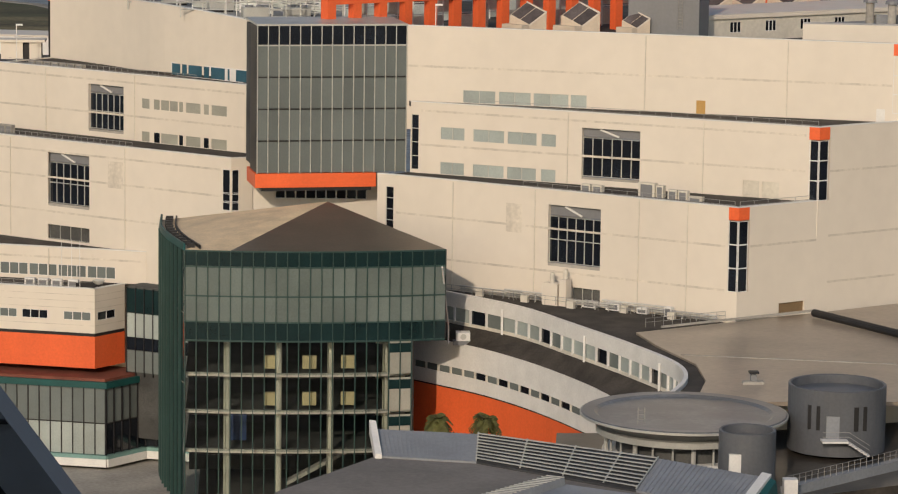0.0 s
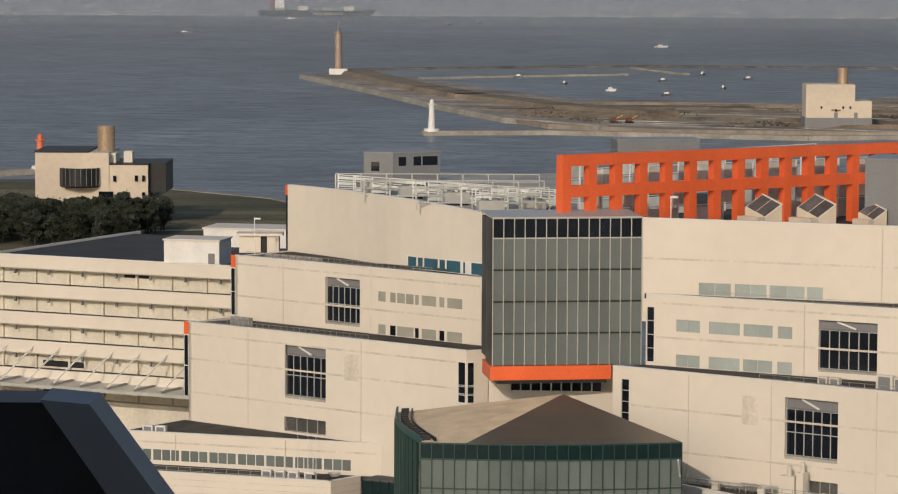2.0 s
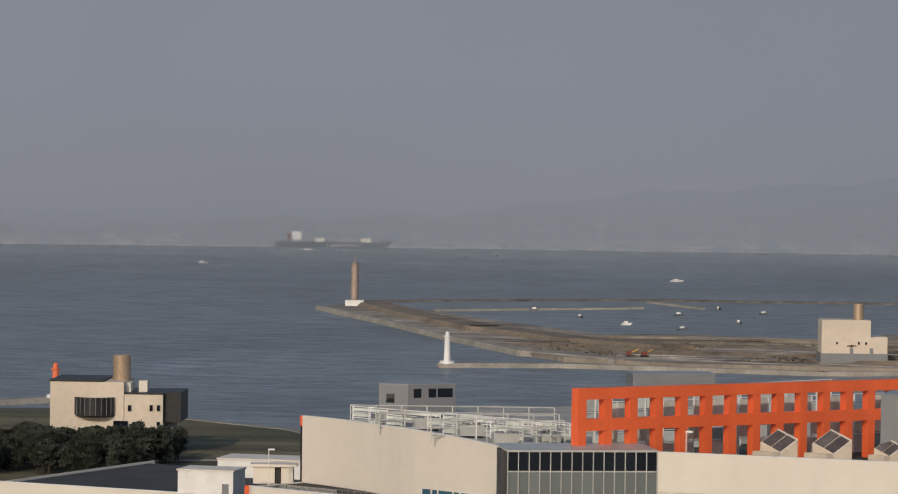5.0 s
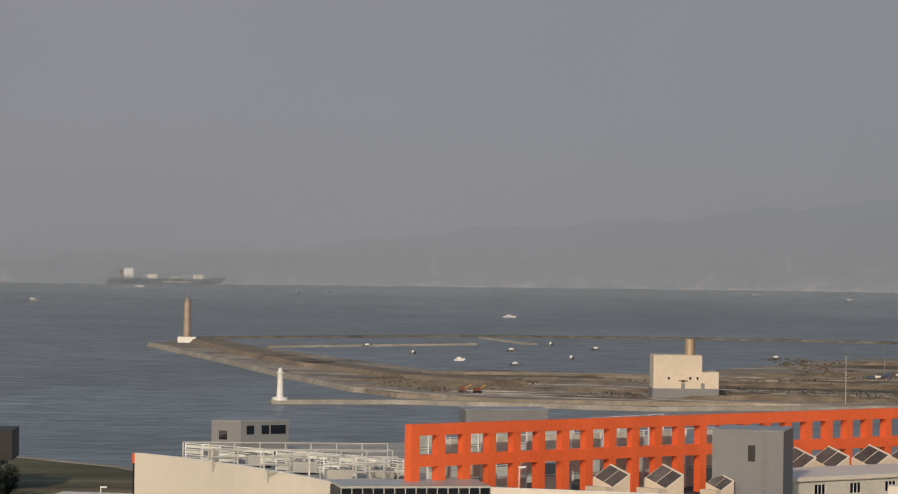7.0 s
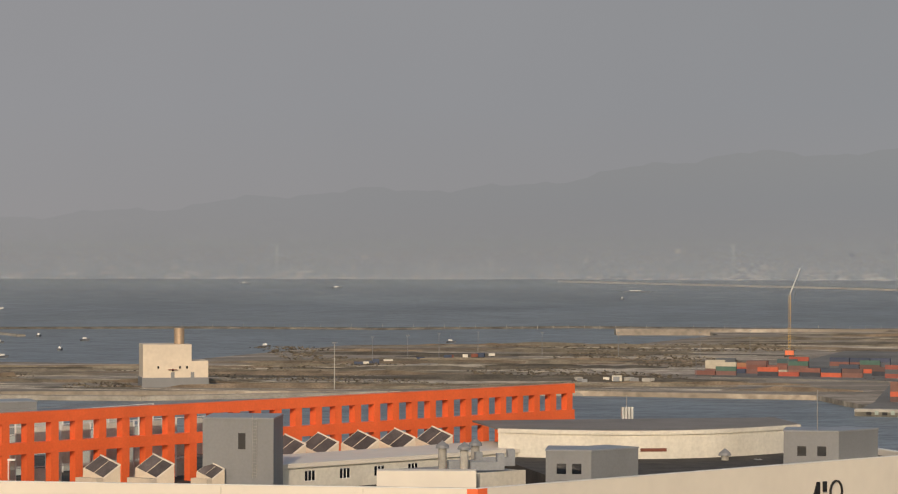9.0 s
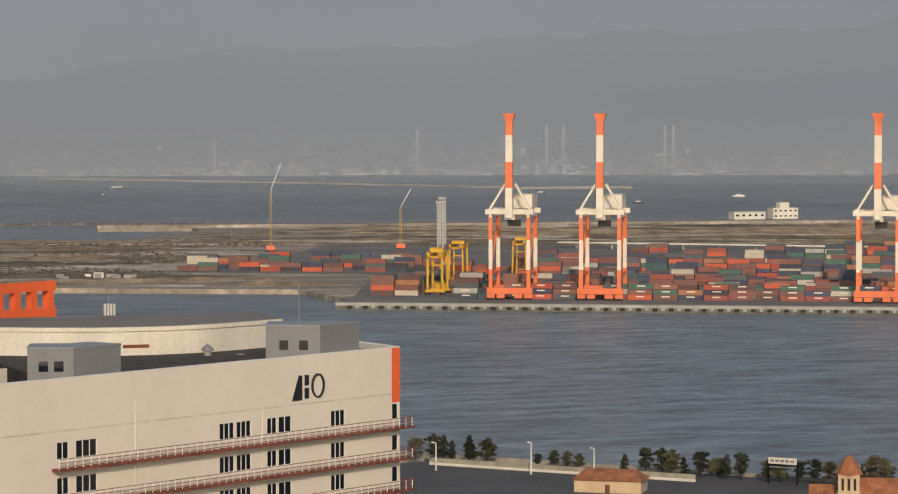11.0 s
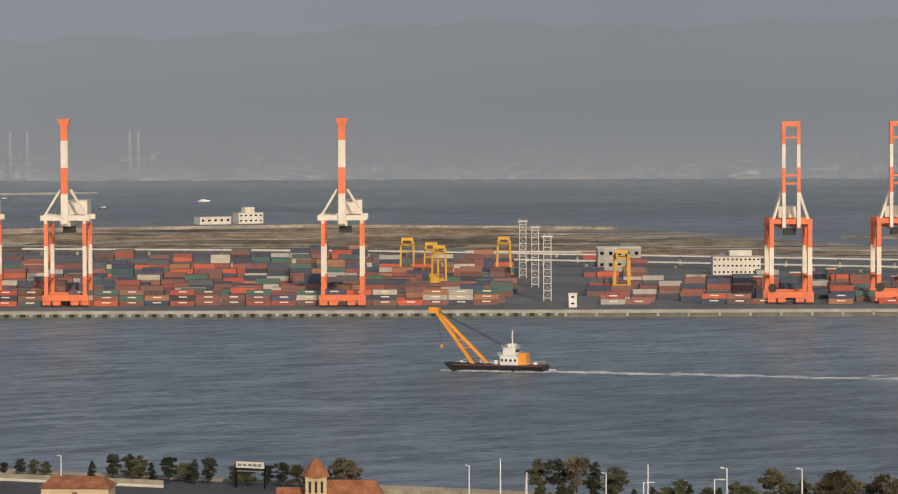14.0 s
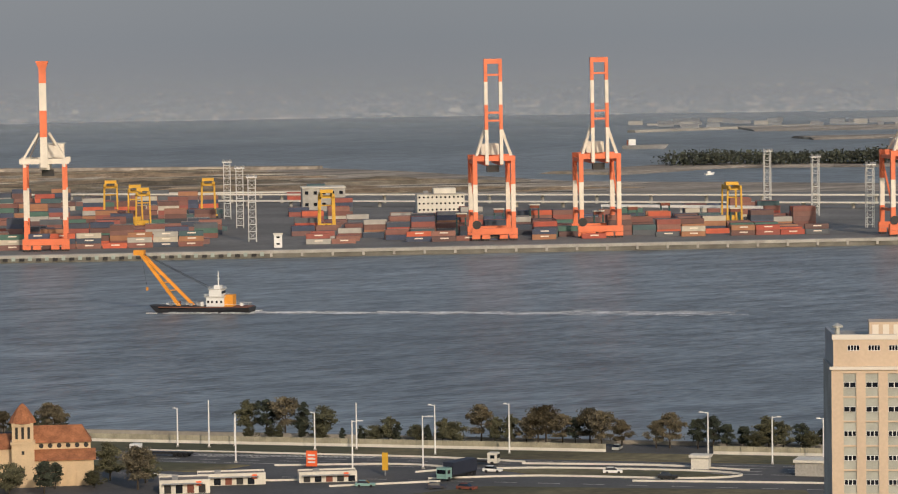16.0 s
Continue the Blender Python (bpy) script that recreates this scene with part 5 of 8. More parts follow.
def light_tower():
    t = thing("light_tower", "white lattice floodlight tower in the container yard", "light tower", group="floodlight towers")
    w = 1.9
    for x in (-w, w):
        for y in (-w, w):
            part("upright", beam(B(), (x, y, 0), (x, y, 33), 0.36), RAIL_PALE, t)
    for k in range(9):
        z = 1.5 + 3.7 * k
        bm = B()
        for a, b in (((-w, -w), (w, -w)), ((w, -w), (w, w)), ((w, w), (-w, w)), ((-w, w), (-w, -w))):
            beam(bm, (*a, z), (*b, z), 0.2)
            beam(bm, (*a, z), (*b, z + 3.4), 0.16)
        part("lattice", bm, RAIL_PALE, t)
    part("lamp_deck", box(B(), -2.8, 2.8, -2.8, 2.8, 32.8, 33.4), WHITE, t)
    for x in (-2.2, 0, 2.2):
        part("floodlight", box(B(), x - 0.6, x + 0.6, -3.3, -2.6, 33.4, 34.4), GREY, t)
    return t


lt = light_tower()
for k, p in enumerate(((966, 1610), (920, 1520), (857, 1404), (1257, 1469), (1206, 1368), (1145, 1256), (747, 2051), (780, 2137))):
    if k:
        copy_thing(lt, stand(*p))
    else:
        lt.matrix_basis = stand(*p)


def box_colours(name, islands):
    """Painted container steel: one of a few liveries for each box."""
    m = mat(name, (0.5, 0.5, 0.5), 0.6, vary=0.1)
    n, ln = m.node_tree.nodes, m.node_tree.links
    ramp = n.new("ShaderNodeValToRGB")
    ramp.color_ramp.interpolation = "CONSTANT"
    cols = [(0.20, 0.085, 0.07), (0.05, 0.065, 0.11), (0.40, 0.085, 0.055), (0.15, 0.075, 0.065), (0.06, 0.11, 0.12), (0.24, 0.10, 0.08), (0.045, 0.05, 0.065), (0.52, 0.47, 0.38), (0.19, 0.10, 0.09),
            (0.07, 0.085, 0.14), (0.56, 0.12, 0.06), (0.13, 0.075, 0.07), (0.07, 0.15, 0.12), (0.28, 0.13, 0.10), (0.10, 0.11, 0.125), (0.30, 0.09, 0.07), (0.42, 0.40, 0.36), (0.055, 0.07, 0.10), (0.22, 0.11, 0.09), (0.36, 0.17, 0.09)]
    while len(ramp.color_ramp.elements) < len(cols):
        ramp.color_ramp.elements.new(0.5)
    for k, c in enumerate(cols):
        e = ramp.color_ramp.elements[k]
        e.position, e.color = k / len(cols), (*c, 1)
    if islands:
        src = n.new("ShaderNodeNewGeometry").outputs["Random Per Island"]
    else:
        src = n.new("ShaderNodeObjectInfo").outputs["Random"]
    ln.new(src, ramp.inputs[0])
    for x in n:
        if x.bl_idname == "ShaderNodeMix" and not x.inputs[6].is_linked:
            ln.new(ramp.outputs[0], x.inputs[6])
    return m


BOX_ONE, BOX_MANY = box_colours("container_paint", False), box_colours("container_paint_far", True)


def container_mesh(long=12.19):
    bm = box(B(), 0, long, 0, 2.44, 0.05, 2.58)
    for y in (-0.03, 2.41):
        for k in range(9):
            x = 0.5 + (long - 1.2) * k / 8
            box(bm, x, x + 0.5, y, y + 0.06, 0.2, 2.4)
    for x in (0.0, long - 0.15):
        box(bm, x - 0.02, x + 0.17, -0.04, 2.48, 0, 2.6)
    o = part("shipping_container", bm, BOX_ONE)
    return o


random.seed(7)
base = container_mesh()
part("marking", box(B(), 4.2, 8.4, -0.08, -0.03, 1.35, 1.95), CRANE_WHITE, base, "pale bar of writing")
tagged(base, "painted steel shipping container stacked in the yard", "container", group="near containers")
count, first_box = 0, True
for n in (46, 49):
    for j in range(52):
        s = 44 + 12.7 * j
        if 334 < s < 385 or s > 650 or (random.random() < (0.14 if s < 334 else 0.42)):
            continue
        for k in range(random.choice((1, 2, 3, 3)) if s < 334 else random.choice((1, 1, 2))):
            m = Matrix.Translation((*quay(s + random.uniform(-0.2, 0.2), n), 3.5 + 2.62 * k)) @ Matrix.Rotation(QA, 4, "Z")
            if first_box:
                base.matrix_basis, first_box = m, False
            else:
                copy_thing(base, m)
            count += 1
far_verts, far_faces = [], []


def far_box(s, n, z, long=12.19):
    i = len(far_verts)
    for dz in (0, 2.55):
        for ds, dn in ((0, 0), (long, 0), (long, 2.44), (0, 2.44)):
            far_verts.append((*quay(s + ds, n + dn), z + dz))
    far_faces.extend([(i, i + 3, i + 2, i + 1), (i + 4, i + 5, i + 6, i + 7), (i, i + 1, i + 5, i + 4), (i + 1, i + 2, i + 6, i + 5), (i + 2, i + 3, i + 7, i + 6), (i + 3, i, i + 4, i + 7)])


for n0 in (68, 92, 120, 150, 185, 225, 270, 320, 380, 450, 530):
    for j in range(52):
        s = -10 + 12.7 * j + (n0 * 0.10)
        gap = 336 + n0 * 0.02
        if gap < s < gap + 44 or s > 660 or (n0 > 230 and s > 420) or random.random() < 0.22:
            continue
        tall = random.choice((1, 2, 2, 3, 3, 4))
        for d in range(4):
            for k in range(max(1, tall - random.choice((0, 0, 1)))):
                far_box(s, n0 + d * 2.7, 3.5 + 2.6 * k)
for n0 in (300, 325, 352, 385):
    for j in range(12):
        if random.random() < 0.2:
            continue
        for k in range(random.choice((1, 2, 3, 3))):
            far_box(-165 + 12.7 * j, n0, 3.5 + 2.6 * k)
me = bpy.data.meshes.new("container_stacks")
me.from_pydata(far_verts, [], far_faces)
me.materials.append(BOX_MANY)
tagged(new("container_stacks", me), "deep rows of stacked rust-red, blue and grey containers", "containers", kind="stuff")


def plain_hall(name, label, x, y, wx, wy, z0, h, material, rows=0, cols=0, rz=QA, roof=CREAM_DIRTY):
    """A simple far building with a roof slab and single windows on its front."""
    t = thing(name, label, "building", (x, y, 0), rz)
    part("wall", box(B(), -wx / 2, wx / 2, 0, wy, z0, z0 + h), material, t)
    part("roof", box(B(), -wx / 2 - 0.4, wx / 2 + 0.4, -0.4, wy + 0.4, z0 + h, z0 + h + 0.6), roof, t)
    for r in range(rows):
        for c in range(cols):
            xx, zz = -wx / 2 + wx * (c + 0.5) / cols, z0 + h * (r + 0.45) / rows
            part("window", box(B(), xx - wx / cols * 0.2, xx + wx / cols * 0.2, -0.1, 0.2, zz, zz + h / rows * 0.28), GLASS_DARK, t)
    return t


tof = plain_hall("terminal_office", "pale three-storey terminal office in the yard", 1084, 1562, 28, 14, 3.5, 11, CREAM_DIRTY, 3, 11, roof=CONCRETE)
part("upper_storey", box(B(), -4, 9, 2, 11, 15.1, 18.2), CREAM_DIRTY, tof)
part("roof_tank", box(B(), -10, -7, 4, 7, 15.1, 16.6), GREY, tof)
plain_hall("workshop", "grey workshop hall behind the yard", 1052, 1640, 26, 20, 3.5, 14, CONCRETE, 2, 5)
plain_hall("gate_house", "small white hut by the light tower", *quay(372, 24), 4, 3, 3.5, 6.5, WHITE, 2, 1)
plain_hall("long_shed", "long pale shed on the far dike", 1217, 2551, 30, 12, 2.6, 6, CREAM_DIRTY, 1, 5, 0.0)
far_office = plain_hall("far_office", "pale stepped office on the far dike", 1252, 2552, 24, 12, 2.6, 9, CREAM_DIRTY, 2, 5, 0.0)
part("upper_storey", box(B(), -5, 4, 1, 9, 12.2, 17), CREAM_DIRTY, far_office)
# toll gate with a long canopy
gate = thing("gate_canopy", "long pale gate canopy on posts at the yard entrance", "canopy")
part("canopy", prism(B(), [quay(560, 215), quay(640, 160), quay(642, 164), quay(562, 219)], 11, 12.4), WHITE, gate)
for k in range(9):
    p = Vector(quay(561, 217)).lerp(Vector(quay(641, 162)), k / 8)
    part("canopy_post", box(B(), p.x - 0.5, p.x + 0.5, p.y - 0.5, p.y + 0.5, 3.5, 11), WHITE, gate)
for (a, b), z in (((quay(250, 560), quay(760, 330)), 9.0), ((quay(330, 480), quay(760, 270)), 7.0), ((quay(20, 640), quay(420, 560)), 7.5)):
    v = thing("viaduct", "long low pale road viaduct beyond the yard", "viaduct", group="viaducts")
    part("deck", beam(B(), (*a, z), (*b, z), 7, 0.8), CREAM_DIRTY, v)
    for k in range(16):
        p = Vector(a).lerp(Vector(b), (k + 0.5) / 16)
        part("pier", box(B(), p.x - 0.8, p.x + 0.8, p.y - 0.8, p.y + 0.8, 2, z - 0.6), CONCRETE, v)
# straddle carriers and lamp posts far in the yard
for k in range(7):
    p = quay(470 + 24 * k, 95 + 40 * (k % 3))
    c = plain_hall("yard_cab", "dark straddle carrier between stacks", *p, 5, 3, 13.0, 1.6, RUST)
    for x in (-2.3, 2.3):
        for y in (0.2, 2.8):
            part("leg", beam(B(), (x, y, 3.5), (x, y, 13), 0.5), TEAL, c)

NAVY_BOX = mat("navy_lorry_paint", (0.05, 0.07, 0.12), 0.6, vary=0.1)

# ---- dikes, lighthouse piers and lagoon ----
ROCK = mat("dark_rubble", (0.19, 0.175, 0.15), 0.95, vary=0.35, scale=0.08, fine=0.6, bump=0.5)
PIER = mat("pale_sea_wall", (0.36, 0.33, 0.28), 0.9, vary=0.2, scale=0.05, fine=0.5)


def dike(name, pts, w, z, material, label):
    t = thing(name, label, "breakwater", kind="structure")
    for k, (a, b) in enumerate(zip(pts, pts[1:])):
        a, b = Vector(a), Vector(b)
        d = (b - a).normalized()
        s = Vector((d.y, -d.x)) * w / 2
        e = d * (w * 0.35)
        hexpts = [(*(a - e - s * 1.6), -1), (*(b + e - s * 1.6), -1), (*(b + e + s * 1.6), -1), (*(a - e + s * 1.6), -1), (*(a - e - s), z), (*(b + e - s), z), (*(b + e + s), z), (*(a - e + s), z - 0.004 * (k % 2))]
        part("dike_length", hexa(B(), hexpts), material, t)
    return t


dike("breakwater", [(-120, 2655), (47, 2741), (116, 2761), (318, 2751), (463, 2700), (635, 2716), (885, 2610)], 8, 1.7, ROCK, "long low rubble breakwater round the lagoon")
dike("inner_dike", [(-55, 2489), (104, 2580)], 6, 1.6, PIER, "low pale inner dike")
dike("inner_dike", [(119, 2722), (153, 2593)], 6, 1.6, PIER, "short pale dike across the lagoon mouth")
dike("lighthouse_pier", [(-36, 1736), (30, 1747), (165, 1704), (307, 1733), (404, 1716)], 7, 2.4, PIER, "pale concrete pier under the white lighthouse")
dike("sea_wall", [(-146, 2486), (-81, 2228), (-37, 2035), (9, 1863), (60, 1785)], 6, 3.2, PIER, "pale sea wall along the spit")
dike("earth_berm", [(-112, 2540), (-66, 2310), (-16, 2120), (40, 1985), (95, 1905)], 22, 5.6, mat("red_brown_earth", (0.28, 0.22, 0.16), 0.95, vary=0.3, scale=0.02, fine=0.2, stain=(0.19, 0.165, 0.12)), "red-brown earth berm on the spit")
dike("track", [(95, 1900), (230, 1830)], 6, 3.0, PIER, "pale dirt track across the reclaimed land")
dike("track", [(180, 2010), (112, 1990)], 5, 3.4, PIER, "pale dirt track beside the lagoon")
dike("track", [(250, 1835), (420, 2090), (620, 2120)], 9, 3.0, PIER, "pale service road on the island")
dike("far_dike", [(640, 2560), (1253, 2455), (1440, 2260)], 16, 5.0, EARTH, "long earth dike on the far side of the island")
for k in range(46):
    u = k / 45
    p = Vector((300, 2754)).lerp(Vector((880, 2614)), u)
    bpost = part("mooring_pole", tube(B(), (p.x, p.y, 0), (p.x, p.y, 4.2), 0.2, n=6), CONCRETE)
    tagged(bpost, "thin grey pole standing in the breakwater", "pole", group="breakwater poles")


def beacon(name, label, x, y, z, profile, material, top, ring=True):
    t = thing(name, label, "lighthouse", (x, y, z))
    part("tower", lathe(B(), profile, 20), material, t)
    part("base", lathe(B(), [(0.01, 1.6), (profile[0][0] * 2.0, 1.6), (profile[0][0] * 2.2, 0)], 20), WHITE if ring else PIER, t)
    h = profile[-1][1]
    part("gallery", lathe(B(), [(0.01, h), (profile[-1][0] * 1.6, h), (profile[-1][0] * 1.6, h + 0.5), (0.01, h + 0.5)], 20), material, t)
    part("lantern", lathe(B(), [(profile[-1][0] * 0.8, h + 0.5), (profile[-1][0] * 0.8, h + 2.2), (0.01, h + 3.2)], 14), top, t)
    return t


beacon("lighthouse", "white lighthouse at the end of the pier", -33.4, 1736, 2.0, [(2.0, 0), (1.5, 12), (1.4, 14.5)], WHITE, WHITE)
beacon("lighthouse", "red lighthouse on a stone pier", -201, 1424, 2.0, [(1.9, 0), (1.5, 10), (1.4, 12.8)], CRANE_RED, CRANE_RED)
BRASS = mat("brass_cladding", (0.46, 0.34, 0.24), 0.4, metal=0.35, vary=0.12, scale=0.2, fine=1)
tw = beacon("signal_tower", "tall bronze signal tower on a white base", -121, 2508, 2.0, [(3.1, 0), (2.9, 30), (2.7, 33)], mat("pale_bronze_cladding", (0.40, 0.31, 0.26), 0.5, metal=0.2, vary=0.12, scale=0.2, fine=1), GREY)
part("plinth", box(B(), -7, 7, -5, 5, 0, 5), WHITE, tw)
part("mast", tube(B(), (0, 0, 33), (0, 0, 41.5), 1.2, 0.5, 8), GREY, tw)
dike("stone_pier", [(-260, 1372), (-202, 1428)], 9, 2.2, PIER, "stone pier under the red lighthouse")
# vent building with a brass stack
vb = thing("vent_building", "cream block building with a brass stack on the island", "building")
part("base", box(B(), 172, 209, 1781, 1805, 2.5, 8), GREY, vb)
part("wall", box(B(), 172.5, 199.5, 1781.5, 1804, 8, 26.4), TAN_WALL, vb)
part("annex", box(B(), 199.5, 208.8, 1781.5, 1804, 8, 17.2), TAN_WALL, vb)
part("brass_drum", tube(B(), (193.5, 1790, 26), (193.5, 1790, 35.2), 2.9, n=20), BRASS, vb)
for x, z in ((181, 13), (193, 13), (189, 11.5), (197, 13)):
    part("window", box(B(), x - 0.5, x + 0.5, 1781.3, 1781.6, z, z + 1.4), GLASS_DARK, vb)
for x in (189, 200):
    part("door", box(B(), x - 1, x + 1, 1781.2, 1781.6, 8, 11), GREY, vb)
part("canopy", box(B(), 186.5, 191.5, 1780.2, 1781.6, 12.2, 12.6), RUST, vb)
pole = thing("lamp_mast", "tall thin lamp mast on the reclaimed land", "lamp post")
part("mast", tube(B(), (274, 1745, 2.6), (274, 1745, 28), 0.35, 0.22, 8), CONCRETE, pole)
part("lamp_head", box(B(), 272.6, 275.4, 1744.5, 1745.5, 28, 28.6), GREY, pole)
# long low strips of graded earth, track and reed across the reclaimed land
def inside(x, y, poly):
    hit = False
    for (x0, y0), (x1, y1) in zip(poly, poly[1:] + poly[:1]):
        if (y0 > y) != (y1 > y) and x < (x1 - x0) * (y - y0) / (y1 - y0) + x0:
            hit = not hit
    return hit


random.seed(12)
STRIPS = (("pale_sand", (0.56, 0.49, 0.39)), ("dark_reed", (0.14, 0.122, 0.096)), ("brown_soil", (0.26, 0.20, 0.14)), ("olive_grass", (0.25, 0.212, 0.155)))
for k, (nm, col) in enumerate(STRIPS):
    bm = B()
    for j in range(150 if k else 420):
        x, y, L = random.uniform(0, 1350), random.uniform(1690, 2560), random.uniform(25, 120)
        turn = radians(random.gauss(-14 if x < 500 else -22, 8))
        d = Vector((math.cos(turn), math.sin(turn)))
        c = Vector((x, y))
        if not all(inside(*(c + d * q), ISLAND) for q in (-L, -L / 2, 0, L / 2, L)) or (155 < x < 225 and y < 1830):
            continue
        if any(inside(*(c + d * q), TERMINAL) for q in (-L, 0, L)):
            continue
        w, h = random.uniform(2, 7) * (0.7 if k == 0 else 1), random.uniform(0.2, 0.5) if k == 0 else random.uniform(0.5, 2.2)
        prev = None
        for i in range(9):
            u = i / 8
            m = c + d * (L * (2 * u - 1)) + Vector((-d.y, d.x)) * random.uniform(-2, 2)
            o = Vector((-d.y, d.x)) * w * (0.25 + math.sin(math.pi * u))
            hh = h * (0.3 + math.sin(math.pi * u)) * random.uniform(0.6, 1.2)
            row = [bm.verts.new((*(m - o), 2.5)), bm.verts.new((*(m - o * 0.3), 2.6 + hh)), bm.verts.new((*(m + o * 0.4), 2.6 + hh * 0.9)), bm.verts.new((*(m + o), 2.5))]
            if prev:
                for a in range(3):
                    bm.faces.new((prev[a], row[a], row[a + 1], prev[a + 1]))
            prev = row
    tagged(part("earth_strips", bm, mat(nm, col, 0.95, vary=0.3, scale=0.08, fine=0.8, islands=0.2)), "long low strips of " + nm.replace("_", " ") + " on the reclaimed land", "earth bank", kind="stuff")
# site traffic along the pale road
random.seed(11)
for k in range(30):
    p = Vector((330, 2022)).lerp(Vector((440, 2128)), random.random()) if k < 18 else Vector((445 + random.uniform(-22, 22), 1796 + random.uniform(-14, 14)))
    c = random.choice((CREAM_DIRTY, RUST, RUST, GREY, NAVY_BOX, NAVY_BOX) if k < 18 else (CREAM_DIRTY, CONCRETE, GREY, GREY_ROOF))
    t = thing("site_lorry", "small parked lorry or hut on the reclaimed land", "lorry", (p.x, p.y, 2.6), random.uniform(-0.5, 0.3), group="site lorries")
    L = random.uniform(3, 6)
    part("body", box(B(), 0, L, 0, 2.4, 0.5, random.uniform(2.0, 3.2)), c, t)
    part("undercarriage", box(B(), 0.3, L - 0.3, 0.2, 2.2, 0, 0.5), BLACK, t)
for x, y in ((345, 2040), (372, 2062), (398, 2090), (430, 2118), (470, 2100), (520, 2090), (575, 2085), (620, 2120), (505, 1840), (560, 1835)):
    t = thing("site_mast", "thin grey lamp mast on the reclaimed land", "lamp post", (x, y, 2.6), group="site masts")
    part("mast", tube(B(), (0, 0, 0), (0, 0, 17), 0.2, 0.12, 6), GREY, t)
    part("lamp_head", box(B(), -1.0, 1.0, -0.3, 0.3, 17, 17.4), GREY, t)
for x, y, h in ((640, 2094, 60), (732, 2090, 42)):
    t = thing("crawler_crane", "thin orange lattice crawler crane with a pale upper boom", "crane", (x, y, 2.6), -0.3, group="crawler cranes")
    part("tracks", box(B(), -3.5, 3.5, -3, 3, 0, 1.4), BLACK, t)
    part("cab", box(B(), -3, 3, -2, 2, 1.4, 4.4), CRANE_RED, t)
    bm = B()
    for a in (-0.6, 0.6):
        for b in (-0.6, 0.6):
            beam(bm, (a, b, 4), (a, b, h * 0.7), 0.12)
    for i in range(int(h * 0.7 / 2.5)):
        beam(bm, (-0.6, -0.6, 4 + 2.4 * i), (0.6, -0.6, 6.2 + 2.4 * i), 0.14)
    part("mast", bm, YELLOW, t)
    part("boom", beam(B(), (0, 0, h * 0.7), (7, 0, h), 0.5), RAIL_PALE, t)
    part("boom_stay", beam(B(), (-3, 0, 4), (7, 0, h), 0.12), BLACK, t)
for k in range(2):
    t = thing("excavator", "rust-red earthmover on bare ground", "excavator", (66 + 9 * k, 1822 - 6 * k, 2.6), 0.4 * k, group="earthmovers")
    part("tracks", box(B(), 0, 4.5, 0, 2.8, 0, 1.0), BLACK, t)
    part("cab", box(B(), 0.5, 3.4, 0.2, 2.6, 1.0, 3.0), RUST, t)
    part("arm", beam(B(), (3, 1.4, 2.2), (7.2, 1.4, 4.2), 0.5), YELLOW, t)

# ---- vessels ----
def small_boat(x, y, long=9, rz=0.0, cabin=WHITE, label="small moored work boat on the lagoon"):
    t = thing("boat", label, "boat", (x, y, 0), rz, group="small boats")
    hull = hexa(B(), [(-long / 2, -1.1, -0.3), (long / 2 - 1, -1.1, -0.3), (long / 2 - 1, 1.1, -0.3), (-long / 2, 1.1, -0.3), (-long / 2, -1.6, 1.3), (long / 2 + 0.6, -0.6, 1.8), (long / 2 + 0.6, 0.6, 1.8), (-long / 2, 1.6, 1.3)])
    part("hull", hull, SLATE if random.random() < 0.75 else WHITE, t)
    part("cabin", box(B(), -long * 0.25, long * 0.15, -0.8, 0.8, 1.2, 2.8), cabin, t)
    part("mast", tube(B(), (0, 0, 3.3), (0, 0, 6.5), 0.12, n=6), GREY, t)
    return t


random.seed(5)
for k, (x, y) in enumerate(((52.7, 2398), (83, 2288), (119, 2216), (129, 2458), (167.7, 2590), (197, 2498), (319, 2361), (19.5, 2520), (166, 2330), (470, 2420), (-364, 3798), (172, 3326), (-60, 4269), (660, 4186), (572, 4451), (-290, 4600), (-20, 4350), (1560, 3300), (1400, 3500), (1350, 3100), (900, 3600), (1593.8, 1931.3))):
    small_boat(x, y, 7.5 if y < 2700 else 14, random.uniform(-0.3, 0.3) if k % 4 else 1.2)


